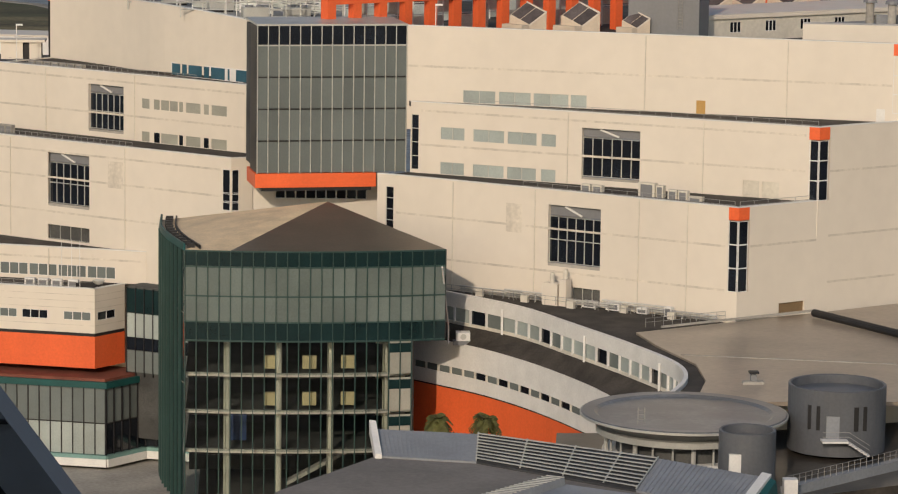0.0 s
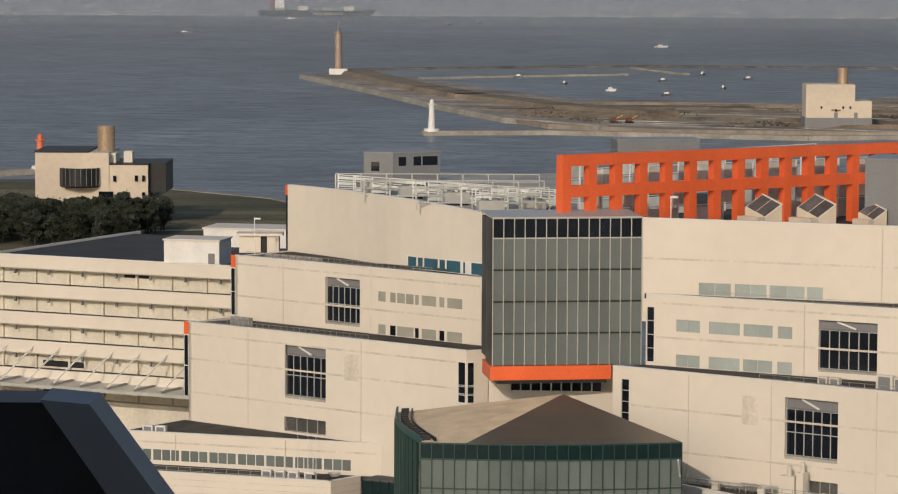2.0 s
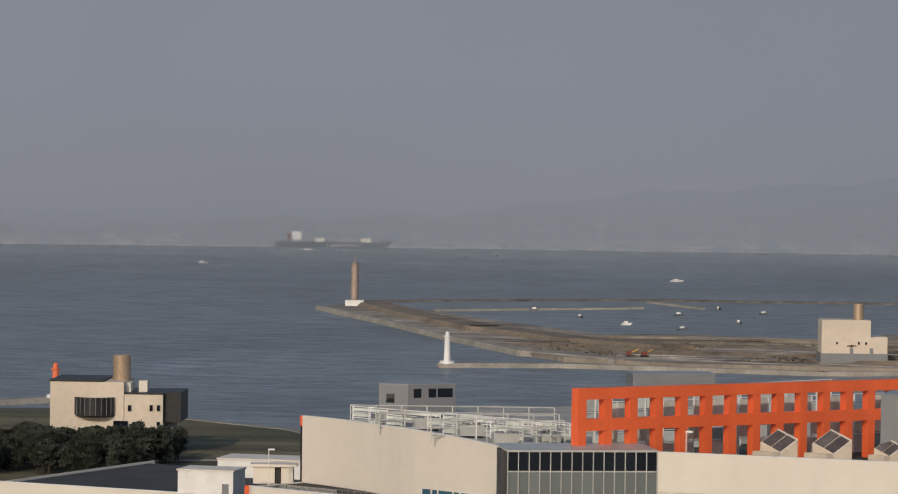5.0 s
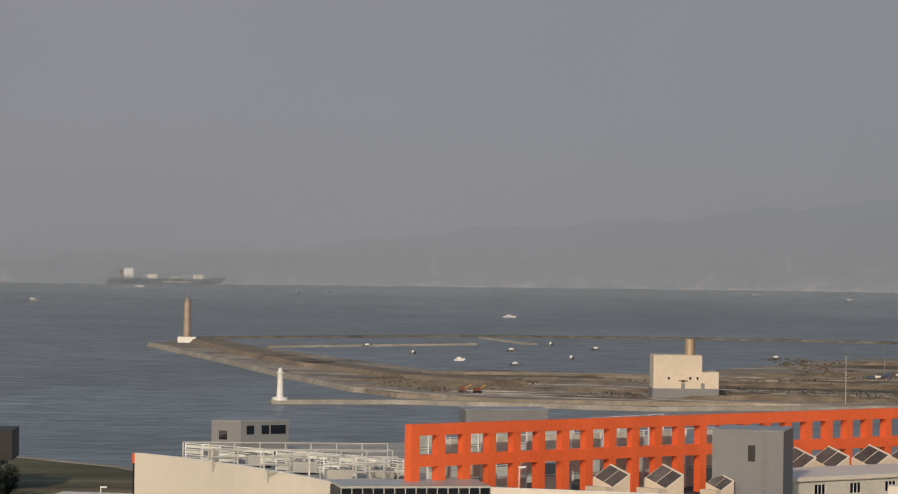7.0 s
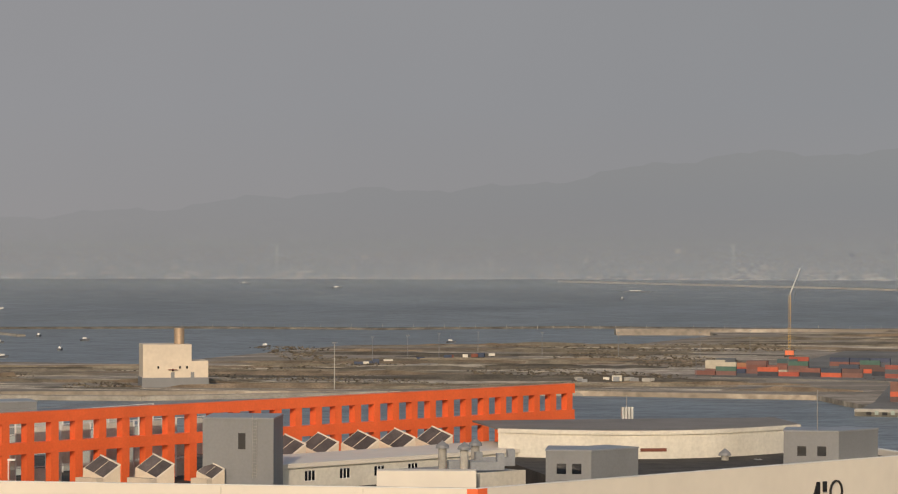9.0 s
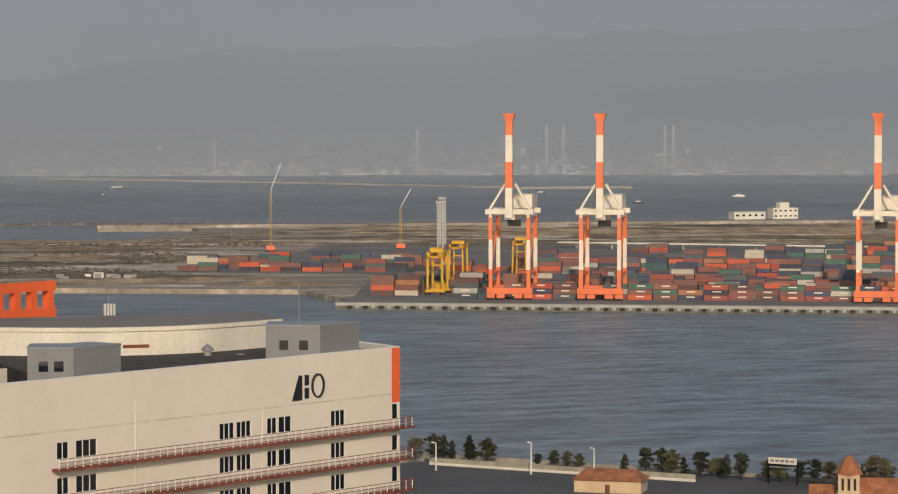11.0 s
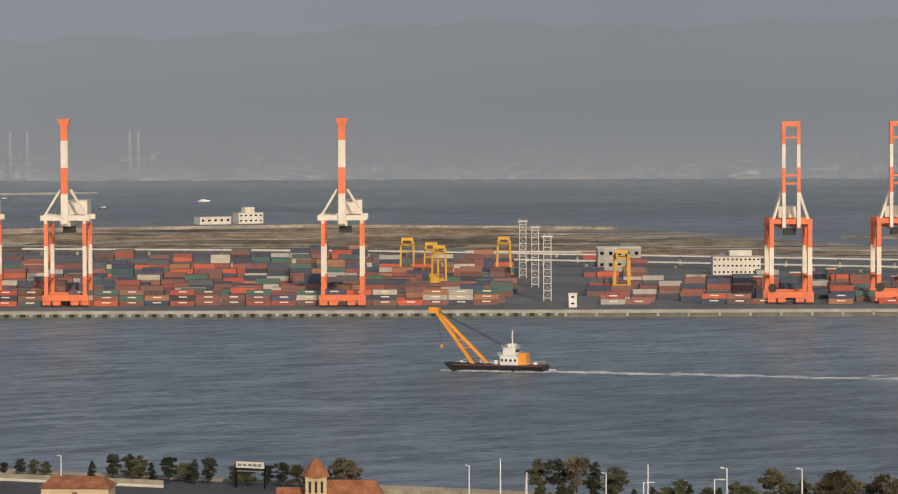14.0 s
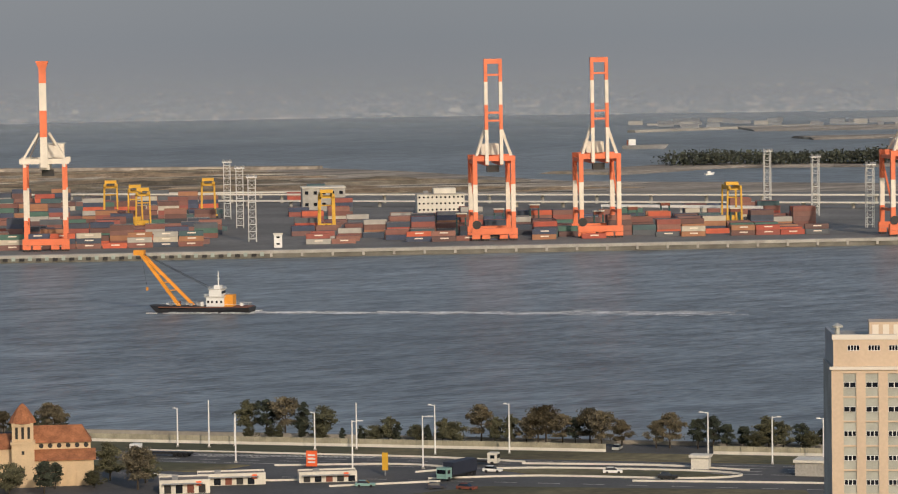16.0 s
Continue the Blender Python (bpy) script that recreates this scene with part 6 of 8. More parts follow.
def big_ship(x, y, long, rz, label, hullmat, house=WHITE, cargo=True):
    t = thing("cargo_ship", label, "ship", (x, y, 0), rz, group="ships in the bay")
    k1 = min(1.0, long / 110)
    part("hull", hexa(B(), [(-long / 2, -8 * k1, -1), (long / 2 - 8 * k1, -8 * k1, -1), (long / 2 - 8 * k1, 8 * k1, -1), (-long / 2, 8 * k1, -1), (-long / 2, -9 * k1, 9 * k1), (long / 2 + 4 * k1, -3 * k1, 11 * k1), (long / 2 + 4 * k1, 3 * k1, 11 * k1), (-long / 2, 9 * k1, 9 * k1)]), hullmat, t)
    k2 = min(1.0, long / 110)
    part("bridge_house", box(B(), -long * 0.36, -long * 0.28 if long > 100 else -long * 0.2, -7 * k2, 7 * k2, 9 * k2, 24 * k2), house, t)
    part("funnel", box(B(), -long * 0.40, -long * 0.37, -3 * k2, 3 * k2, 9 * k2, 22 * k2), RUST, t)
    if cargo:
        for k in range(9):
            if k != 2:
                part("deck_cargo", box(B(), -long * 0.46 + k * long * 0.1, -long * 0.375 + k * long * 0.1, -7.5, 7.5, 9, 12 + (k * 5) % 4), (GREY, CONCRETE, GREY_ROOF, CREAM_DIRTY)[k % 4], t)
        for k in range(6):
            part("hull_mark", box(B(), -4 + k * 7.5, 1 + k * 7.5, -8.9, -8.2, 2.5, 6), CONCRETE, t)
    return t


big_ship(-262, 4760, 170, 0.04, "long dark container ship far out in the bay", mat("navy_hull", (0.06, 0.065, 0.08), 0.6))
small_boat(1000, 3925, 36, 0.0, WHITE, "white coaster under way in the bay")
big_ship(1962, 2476, 44, -0.62, "grey coaster beyond the terminal", mat("grey_hull", (0.2, 0.2, 0.2), 0.6), WHITE, False)
# floating crane tug
JIB = mat("jib_yellow_paint", (0.82, 0.34, 0.04), 0.5, vary=0.1)
fc = thing("floating_crane", "black-hulled crane barge with a raised yellow jib and white wheelhouse", "vessel", (632, 1072.5, 0), math.atan2(-29, 27.5) + math.pi)
part("hull", hexa(B(), [(-19, -5, -0.5), (17, -5, -0.5), (17, 5, -0.5), (-19, 5, -0.5), (-19.5, -5.5, 2.2), (21, -3, 3.0), (21, 3, 3.0), (-19.5, 5.5, 2.2)]), BLACK, fc)
part("deck", box(B(), -19, 17, -5, 5, 2.2, 2.5), mat("deck_red", (0.20, 0.09, 0.06), 0.8), fc)
wheel = part("wheelhouse", box(B(), -9, -2, -3.5, 3.5, 2.5, 6.2), WHITE, fc, "white wheelhouse")
part("bridge", box(B(), -8, -3, -3, 3, 6.2, 9), WHITE, wheel)
part("bridge_windows", box(B(), -8.05, -2.95, -2.8, 2.8, 7.4, 8.4), GLASS_DARK, wheel)
part("funnel_house", box(B(), -12.3, -9, -2.6, 2.6, 2.5, 7.0), JIB, fc, "yellow engine casing")
part("mast", tube(B(), (-6, 0, 9), (-6, 0, 16), 0.3, 0.15, 8), WHITE, fc)
for z, x0, x1, w in ((6.2, -9.6, -1.2, 4.0), (9.0, -8.4, -2.6, 3.3)):
    bmr = B()
    for h in (0.5, 1.0):
        for y in (-w, w):
            beam(bmr, (x0, y, z + h), (x1, y, z + h), 0.08)
        for x in (x0, x1):
            beam(bmr, (x, -w, z + h), (x, w, z + h), 0.08)
    part("guard_rail", bmr, WHITE, wheel)
    part("deck_plate", box(B(), x0, x1, -w, w, z, z + 0.12), CREAM_DIRTY, wheel)
for x in (-8, -6.2, -4.4, -2.8):
    part("porthole", box(B(), x - 0.4, x + 0.4, -3.56, -3.4, 3.9, 4.8), GLASS_DARK, wheel)
    part("porthole", box(B(), x - 0.4, x + 0.4, 3.4, 3.56, 3.9, 4.8), GLASS_DARK, wheel)
part("chart_room", box(B(), -7.2, -4.6, -1.5, 1.5, 9.1, 10.6), WHITE, wheel)
part("radar", beam(B(), (-6, -1.2, 14.4), (-6, 1.2, 14.4), 0.3), WHITE, fc)
for k in range(14):
    x = -17.5 + 2.5 * k
    if not -13 < x < -1:
        part("deck_gear", box(B(), x - 0.5, x + 0.6, -4.2 + (k * 37 % 5) * 1.4, -3.2 + (k * 37 % 5) * 1.4, 2.5, 3.2 + (k * 13 % 4) * 0.35), (GREY, WHITE, RUST)[k % 3], fc)
part("mast_yard", beam(B(), (-6, -2, 13), (-6, 2, 13), 0.25), WHITE, fc)
for x, y in ((4.6, -2.4), (9.0, 2.4)):
    part("jib_chord", beam(B(), (x, y, 2.5), (24.8, y * 0.3, 23.0), 1.15), JIB, fc)
for k in range(5):
    u = 0.30 + 0.15 * k
    a, b = Vector((4.6, -2.4, 2.5)).lerp(Vector((24.8, -0.7, 23)), u), Vector((9.0, 2.4, 2.5)).lerp(Vector((24.8, 0.7, 23)), u)
    part("jib_tie", beam(B(), a, b, 0.35), JIB, fc)
part("jib_head", box(B(), 23.4, 27.5, -1.4, 1.4, 22.2, 24.2), JIB, fc)
for y in (-0.8, 0.8):
    part("luffing_cable", beam(B(), (23.5, y, 22.6), (-3, y * 2, 9.4), 0.16), BLACK, fc)
part("hook_block", box(B(), 22.2, 23.0, -0.4, 0.4, 8.5, 9.8), JIB, fc)
part("hook_cable", beam(B(), (24.6, 0, 22), (22.6, 0, 9.8), 0.08), BLACK, fc)
bmr = B()
for k in range(2):
    beam(bmr, (-18, -5.2 + 10.4 * k, 3.5), (16, -5.2 + 10.4 * k, 3.7), 0.1)
part("deck_rail", bmr, WHITE, fc)
part("deck_winch", tube(B(), (1.5, -2, 3.4), (1.5, 2, 3.4), 0.9, n=12), GREY, fc)
FOAM = mat("white_foam", (0.60, 0.61, 0.62), 0.9, vary=0.3, scale=0.12, fine=0.8)
bm = B()
random.seed(3)
for k in range(330):
    u = random.random() ** 1.5
    d, wv = 18 + 190 * u, random.gauss(0, 1) * (1.4 + 4.5 * u)
    L, w, h = random.uniform(2.0, 6.0), random.uniform(0.5, 1.3), random.uniform(0.08, 0.32) * (1 - 0.6 * u)
    hexa(bm, [(-d - L, wv - w, -0.05), (-d + L, wv - w, -0.05), (-d + L, wv + w, -0.05), (-d - L, wv + w, -0.05), (-d - L * 0.5, wv - w * 0.3, h), (-d + L * 0.5, wv - w * 0.3, h), (-d + L * 0.5, wv + w * 0.3, h), (-d - L * 0.5, wv + w * 0.3, h)])
for k in range(40):
    a = random.uniform(-22, 20)
    box(bm, a, a + random.uniform(1, 3), 5.2, 6.6, -0.1, random.uniform(0.2, 0.6))
    box(bm, a, a + random.uniform(1, 3), -6.6, -5.2, -0.1, random.uniform(0.2, 0.6))
wake = part("wake_foam", bm, FOAM)
wake.matrix_world = fc.matrix_basis
tagged(wake, "broken white wake behind the crane barge", "wake", kind="stuff")

dike("far_breakwater", [(1034, 4503), (1300, 4080), (1465, 3728), (1600, 3700)], 5, 2.4, PIER, "thin pale breakwater far out in the bay")
# wooded spit and low far shore to the east
dike("east_spit", [(1560, 2030), (1700, 2068), (1790, 1980), (1900, 1900)], 60, 2.0, EARTH, "low wooded spit east of the terminal")
dike("east_mole", [(2330, 2960), (2600, 2965)], 12, 3.0, PIER, "long pale mole far to the east")
dike("east_flat", [(2275, 2570), (2560, 2440)], 60, 2.5, EARTH, "pale low reclaimed flat far to the east")
dike("east_flat", [(2500, 2900), (3000, 2600)], 120, 2.5, EARTH, "pale far shore to the east")
random.seed(41)
wv, wf = [], []
for k in range(9000):
    u = random.random()
    p = Vector((1672, 2072)).lerp(Vector((1900, 1890)), u)
    h = 4 + 9 * noise.noise(Vector((u * 9, 0.3, 0))) ** 2 + 5 * random.random() + 3 * math.sin(u * 40) ** 2
    c = Vector((p.x + random.uniform(-16, 16), p.y + random.uniform(-16, 16), 2 + h * random.random() ** 0.6))
    a, b = Vector((random.gauss(0, 1), random.gauss(0, 1), random.gauss(0, 1))).normalized() * 1.3, Vector((random.gauss(0, 1), random.gauss(0, 1), random.gauss(0, 1))).normalized() * 1.1
    i = len(wv)
    wv.extend([tuple(c - a), tuple(c + b), tuple(c + a), tuple(c - b)])
    wf.append((i, i + 1, i + 2, i + 3))
me = bpy.data.meshes.new("far_woods")
me.from_pydata(wv, [], wf)
me.materials.append(mat("far_foliage", (0.075, 0.085, 0.062), 0.9, vary=0.3, scale=0.05, islands=0.4))
tagged(new("far_woods", me), "dark low woods on the eastern spit", "woods", kind="stuff")
for k in range(80):
    u = random.random()
    p = Vector((2420, 3000)).lerp(Vector((3050, 2560)), u)
    w, h = random.uniform(6, 22), random.uniform(2, 6)
    t = plain_hall("far_shed", "pale low industrial shed on the far shore", p.x + random.uniform(-40, 200), p.y + random.uniform(-30, 200), w, 12, 2.4, h, random.choice((CONCRETE, GREY, GREY_ROOF)), 0, 0, -0.7, GREY)
    t["group"] = "far sheds"
# scrub on the reclaimed land
sv, sf = [], []
random.seed(43)
for k in range(9000):
    x, y = random.uniform(20, 1000), random.uniform(1740, 2300)
    if y < 1775 or (x < 300 and y > 2040) or noise.noise(Vector((x * 0.012, y * 0.006, 0))) < 0.05 or (170 < x < 212 and y < 1806):
        continue
    for j in range(3):
        c = Vector((x + random.gauss(0, 2.5), y + random.gauss(0, 2.5), 2.6 + random.uniform(0.1, 0.8)))
        a, b = Vector((random.gauss(0, 1), random.gauss(0, 1), 0.2)).normalized() * random.uniform(0.7, 2.2), Vector((random.gauss(0, 0.5), random.gauss(0, 0.5), 1)).normalized() * random.uniform(0.3, 0.7)
        i = len(sv)
        sv.extend([tuple(c - a), tuple(c - b), tuple(c + a), tuple(c + b)])
        sf.append((i, i + 1, i + 2, i + 3))
me = bpy.data.meshes.new("island_scrub")
me.from_pydata(sv, [], sf)
me.materials.append(mat("scrub_leaves", (0.17, 0.142, 0.105), 0.9, vary=0.3, scale=0.05, islands=0.4))
tagged(new("island_scrub", me), "patchy olive scrub on the reclaimed land", "scrub", kind="stuff")

# ---- things on the exhibition centre's roofs ----
frame_wall = thing("roof_frame", "long orange-red open concrete frame standing on the roof", "frame")
FO = Face((9.5, 439.0), (120.3, 513.2))
for i in range(33):
    s = 0.7 + 4.37 * i - 0.0081 * i * i
    for z0, z1 in ((60.8, 66.2), (67.8, 70.5)):
        part("pier", FO.slab(B(), s - 0.65, s + 0.65, z0, z1, -1.3, 0.0), ORANGE, frame_wall)
part("top_beam", FO.slab(B(), 0, FO.len, 70.5, 72.05, -1.5, 0.1), ORANGE, frame_wall)
part("middle_beam", FO.slab(B(), 0, FO.len, 66.2, 67.8, -1.4, 0.05), ORANGE, frame_wall)
part("end_pier", FO.slab(B(), -0.05, 1.35, 60.8, 70.5, -1.5, 0.1), ORANGE, frame_wall)
part("rail", beam(B(), FO.at(0, 72.5, -0.7), FO.at(FO.len, 72.5, -0.7), 0.06), RAIL, frame_wall)


SMOKED = mat("smoked_glazing", (0.13, 0.11, 0.105), 0.2, vary=0.2, scale=0.5, rand=0.35)
TAN_RENDER = mat("tan_render", (0.66, 0.56, 0.44), 0.7, vary=0.08)


def skylight(x, y, size=1.0):
    """A wedge skylight: a tilted glazed plate over a tan kerb."""
    t = thing("skylight", "tan wedge skylight with sloping dark glazing", "skylight", (x, y, 63.4), group="wedge skylights")
    top = [Vector(p) * size for p in ((0, 0, 0.2), (2.4, 0.5, 2.0), (-0.1, 3.2, 3.2), (-2.5, 2.8, 1.45))]
    part("body", hexa(B(), [*[(p.x, p.y, -2.6) for p in top], *top]), TAN_RENDER, t)
    part("kerb", hexa(B(), [(p[0] * size, p[1] * size, z) for z in (-2.6, 0.3) for p in ((-1.0, -0.8), (0, -0.1), (-2.5, 3.0), (-3.6, 2.2))]), TAN_RENDER, t)
    at = lambda u, v, o: top[0] + (top[1] - top[0]) * u + (top[3] - top[0]) * v + Vector((-0.1, -0.25, 1)) * o
    for u0, u1, v0, v1 in ((0.06, 0.94, 0.06, 0.48), (0.06, 0.94, 0.52, 0.95)):
        part("glazing", hexa(B(), [at(u, v, o) for o in (0.01, 0.07) for u, v in ((u0, v0), (u1, v0), (u1, v1), (u0, v1))]), SMOKED, t)
    bm = B()
    for p, q in ((0, 1), (1, 2)):
        beam(bm, top[p] + Vector((0, 0, 0.06)), top[q] + Vector((0, 0, 0.06)), 0.16)
    part("edge_trim", bm, CREAM, t)
    return t


for x, y, k in ((37.1, 439.0, 1.0), (44.2, 437.5, 1.05), (51.6, 436.0, 0.75)):
    skylight(x, y, k)
for x, y in ((67.2, 471.3), (72.6, 474.3), (79.3, 478.1), (85.6, 481.7), (92.1, 485.4)):
    skylight(x, y, 1.1)


def plant_room(label, p, q, deep, z0, z1, wins=(), mast=False, material=GREY):
    """A grey roof plant room; p to q is its longer seen face in plan."""
    t = thing("plant_room", label, "plant room", group="grey plant rooms")
    f = Face(p, q)
    part("wall", f.slab(B(), 0, f.len, z0, z1, -deep, 0), material, t)
    part("roof_edge", f.slab(B(), -0.1, f.len + 0.1, z1, z1 + 0.2, -deep - 0.1, 0.1), GREY_ROOF, t)
    for s, z in wins:
        part("window", f.slab(B(), s, s + 1.3, z, z + 1.4, -0.05, 0.05), GLASS_DARK, t)
    if mast:
        part("mast", tube(B(), f.at(f.len * 0.6, z1, -2), f.at(f.len * 0.6, z1 + 6, -2), 0.07, n=6), RAIL, t)
    return t


gt = plant_room("tall grey ribbed lift tower with a ladder", (50.6, 438.2), (60.0, 435.6), 10, 60.8, 71.7)
ft = Face((50.6, 438.2), (60.0, 435.6))
bm = B()
for s in (6.9, 7.5):
    beam(bm, ft.at(s, 63.6, 0.2), ft.at(s, 72.3, 0.2), 0.07)
for k in range(18):
    beam(bm, ft.at(6.9, 64 + 0.45 * k, 0.2), ft.at(7.5, 64 + 0.45 * k, 0.2), 0.05)
part("ladder", bm, RAIL, gt)
part("louvre", ft.slab(B(), 4.9, 5.9, 67.6, 69.8, -0.02, 0.06), BLACK, gt)
plant_room("grey plant room with two small windows", (96.9, 430.5), (102.9, 428.8), 8, 60.8, 67.3, ((1.5, 64.2), (3.6, 64.2)))
fg = Face((102.9, 428.8), (110.8, 433.8))
plant_room("grey plant room behind the side wall parapet", (102.9, 428.81), (110.8, 433.8), 6, 60.8, 67.28)
plant_room("grey plant room with a thin mast", (137.3, 452.0), (144.8, 449.2), 8, 60.8, 68.1, ((2.0, 64.6), (4.9, 64.6)), True)
plant_room("grey plant room at the roof end", (144.8, 449.21), (152.6, 454.6), 6, 60.8, 68.08)
plant_room("grey roof house with dark windows", (-20.4, 506.0), (-15.8, 505.2), 9, 63.2, 68.0, ((1.2, 65.2),))
plant_room("grey roof house with a ribbon of dark windows", (-15.8, 505.21), (-8.4, 509.0), 8, 63.2, 67.98, ((1.0, 66.0), (3.6, 66.0), (5.2, 66.0), (6.5, 66.0)))
plant_room("grey slab roof house beyond the orange frame", (21.0, 545.0), (35.0, 546.5), 8, 60, 67.8)
# low white range behind the parapet
rng = thing("roof_range", "low white roof building with paired dark windows", "building")
FW = Face((63.0, 447.5), (108.0, 476.0))
hw = [(4 + 6.6 * k, 6.0 + 6.6 * k, 62.0, 63.5) for k in range(7)]
wall_part(FW, 60.8, 64.0, hw, rng, CREAM_DIRTY, 0.5)
for h in hw:
    window(FW, *h, rng, GLASS_DARK, 3, 1, 0.15, 0.1, WHITE)
part("roof", FW.slab(B(), -0.3, FW.len + 0.3, 64.0, 64.6, -14, 0.35), CREAM, rng)
part("roof", prism(B(), [(99, 423), (158.8, 457.8), (149.6, 498), (98.6, 478)], 60.9, 63.3), DARK_ROOF, east, "raised dark gravel roof")
deck = thing("roof_deck", "raised pale roof deck carrying the ductwork", "roof deck")
part("deck", prism(B(), [(74.6, 437.6), (87.8, 435.1), (96, 440), (90, 452), (76, 444)], 60.8, 63.9), CONCRETE, deck)
part("kerb", Face((87.6, 435.0), (96.2, 440.0)).slab(B(), 0, 9.9, 60.8, 64.0, -0.3, 0), CREAM_DIRTY, deck)
par = thing("roof_parapet", "pale inner parapet on the roof", "parapet")
wall_part(Face((74.1, 434.5), (87.5, 432.0)), 60.8, 64.6, [], par, CREAM, 3.0)
curve = thing("curved_parapet", "curved cream roof parapet with a dark rim", "parapet")
arc = [(99.3 + 47.7 * u, 473.7 - 9.5 * math.sin(math.pi * u) + 1.9 * u) for u in (i / 12 for i in range(13))]
for p, q in zip(arc, arc[1:]):
    f = Face(p, q)
    part("band", f.slab(B(), 0, f.len, 60.8, 66.9, -0.5, 0), CREAM_DIRTY, curve)
    part("lip", f.slab(B(), 0, f.len, 66.9, 67.5, -0.6, 0.25), CREAM_DIRTY, curve)
part("roof", prism(B(), [*[(x, y + 0.3) for x, y in arc], (148, 492), (99, 492)], 67.3, 67.56), TAUPE, curve, "taupe flat roof")
part("vent_slot", Face(arc[5], arc[6]).slab(B(), 0, 4, 64.4, 64.9, -0.1, 0.05), RUST, curve)


def duct(x, y, z, label="roof ductwork and a cylindrical stack"):
    t = thing("roof_duct", label, "duct", (x, y, z), group="roof ducts")
    part("flue", tube(B(), (0, 0, 0), (0, 0, 3.2), 0.6, n=12), CONCRETE, t)
    part("cowl", lathe(B(), [(1.0, 3.2), (0.9, 3.6), (0.01, 4.3)], 12), GREY, t)
    part("duct_run", box(B(), 0.8, 5.6, -0.6, 0.6, 0.3, 1.5), GREY_ROOF, t)
    part("elbow", box(B(), 4.6, 5.6, -0.6, 0.6, 1.5, 2.6), GREY_ROOF, t)
    return t


for p in ((84.5, 441, 63.9), (90, 445, 63.9), (87, 438, 63.9), (131, 461, 60.8)):
    duct(*p)
ff = thing("louvre_tower", "pale louvred roof tower", "tower")
part("foot", box(B(), 126.4, 128.2, 505, 506, 60.8, 65), GREY_ROOF, ff)
for k in range(4):
    part("louvre_blade", box(B(), 126.3 + 0.5 * k, 126.65 + 0.5 * k, 505, 506, 65, 68.6), RAIL_PALE, ff)
part("mast", tube(B(), (127.3, 506.2, 65), (127.3, 506.2, 70.4), 0.06, n=6), RAIL, ff)


def pipe_rack(x0, x1, y, z0, z1, n):
    t = thing("pipe_rack", "white steel pipe rack on the hall roof", "pipe rack", group="roof pipe racks")
    for i in range(n):
        x = x0 + (x1 - x0) * i / (n - 1)
        part("post", beam(B(), (x, y, z0), (x, y, z1), 0.18), MULLION, t)
        part("cross_arm", beam(B(), (x, y - 1.5, z1 - 1.2), (x, y + 3, z1 - 1.2), 0.12), MULLION, t)
    for h in (0, -1.2, -2.3):
        part("pipe", tube(B(), (x0, y, z1 + h), (x1, y, z1 + h), 0.10, n=6), MULLION, t)
    return t


pipe_rack(-24, 7, 489, 62.6, 65.9, 9)
pipe_rack(-19, 7.5, 474, 62.6, 66.0, 8)
pipe_rack(-11, 8, 461, 62.6, 66.0, 7)
pipe_rack(2, 12, 454, 62.6, 65.6, 6)
SCREEN = mat("pale_green_screen", (0.76, 0.79, 0.72), 0.3, vary=0.15, scale=0.3, rand=0.2)


def screen_fence(p, q, z0, z1, n, gaps=3, label="white steel wind screen with pale green glass panels on the roof"):
    """Posts, pipes and panels standing along a roof."""
    f = Face(p, q)
    t = thing("wind_screen", label, "screen", group="roof wind screens")
    step = f.len / n
    for i in range(n + 1):
        part("post", beam(B(), f.at(step * i, z0, 0), f.at(step * i, z1, 0), 0.2), WHITE, t)
    rows = 3
    for k in range(rows):
        za, zb = z0 + 0.2 + (z1 - z0) * k / rows, z0 - 0.25 + (z1 - z0) * (k + 1) / rows
        part("rail", tube(B(), f.at(0, zb + 0.2, -0.15), f.at(f.len, zb + 0.2, -0.15), 0.08, n=6), WHITE, t)
        for i in range(n):
            if (i * 7 + k * 5) % gaps:
                part("pane", f.slab(B(), step * i + 0.15, step * (i + 1) - 0.15, za, zb, -0.04, 0.04), SCREEN, t)
    return t


screen_fence((13, 449), (62, 482), 60.8, 69.6, 22)
screen_fence((10, 462), (50, 500), 60.8, 70.2, 16, 4)
screen_fence((-24, 497), (9, 468), 62.6, 65.2, 12, 3)
screen_fence((-12, 480), (9.2, 458), 62.6, 65.6, 9, 2)
for x, y in ((-14, 482), (-7, 470), (-2, 455), (4, 456), (-20, 492), (5, 462)):
    t = thing("cooling_unit", "white and grey cooling unit on the hall roof", "air conditioner", (x, y, 62.6), 0.2, group="roof cooling units")
    part("cabinet", box(B(), 0, 3.6, 0, 2.0, 0.3, 1.9), MULLION, t)
    part("fan_ring", tube(B(), (1.0, 1, 1.9), (1.0, 1, 2.15), 0.6, n=12), GREY, t)
    part("fan_ring", tube(B(), (2.6, 1, 1.9), (2.6, 1, 2.15), 0.6, n=12), GREY, t)
    part("skid", box(B(), 0.1, 3.5, 0.1, 1.9, 0, 0.3), BLACK, t)


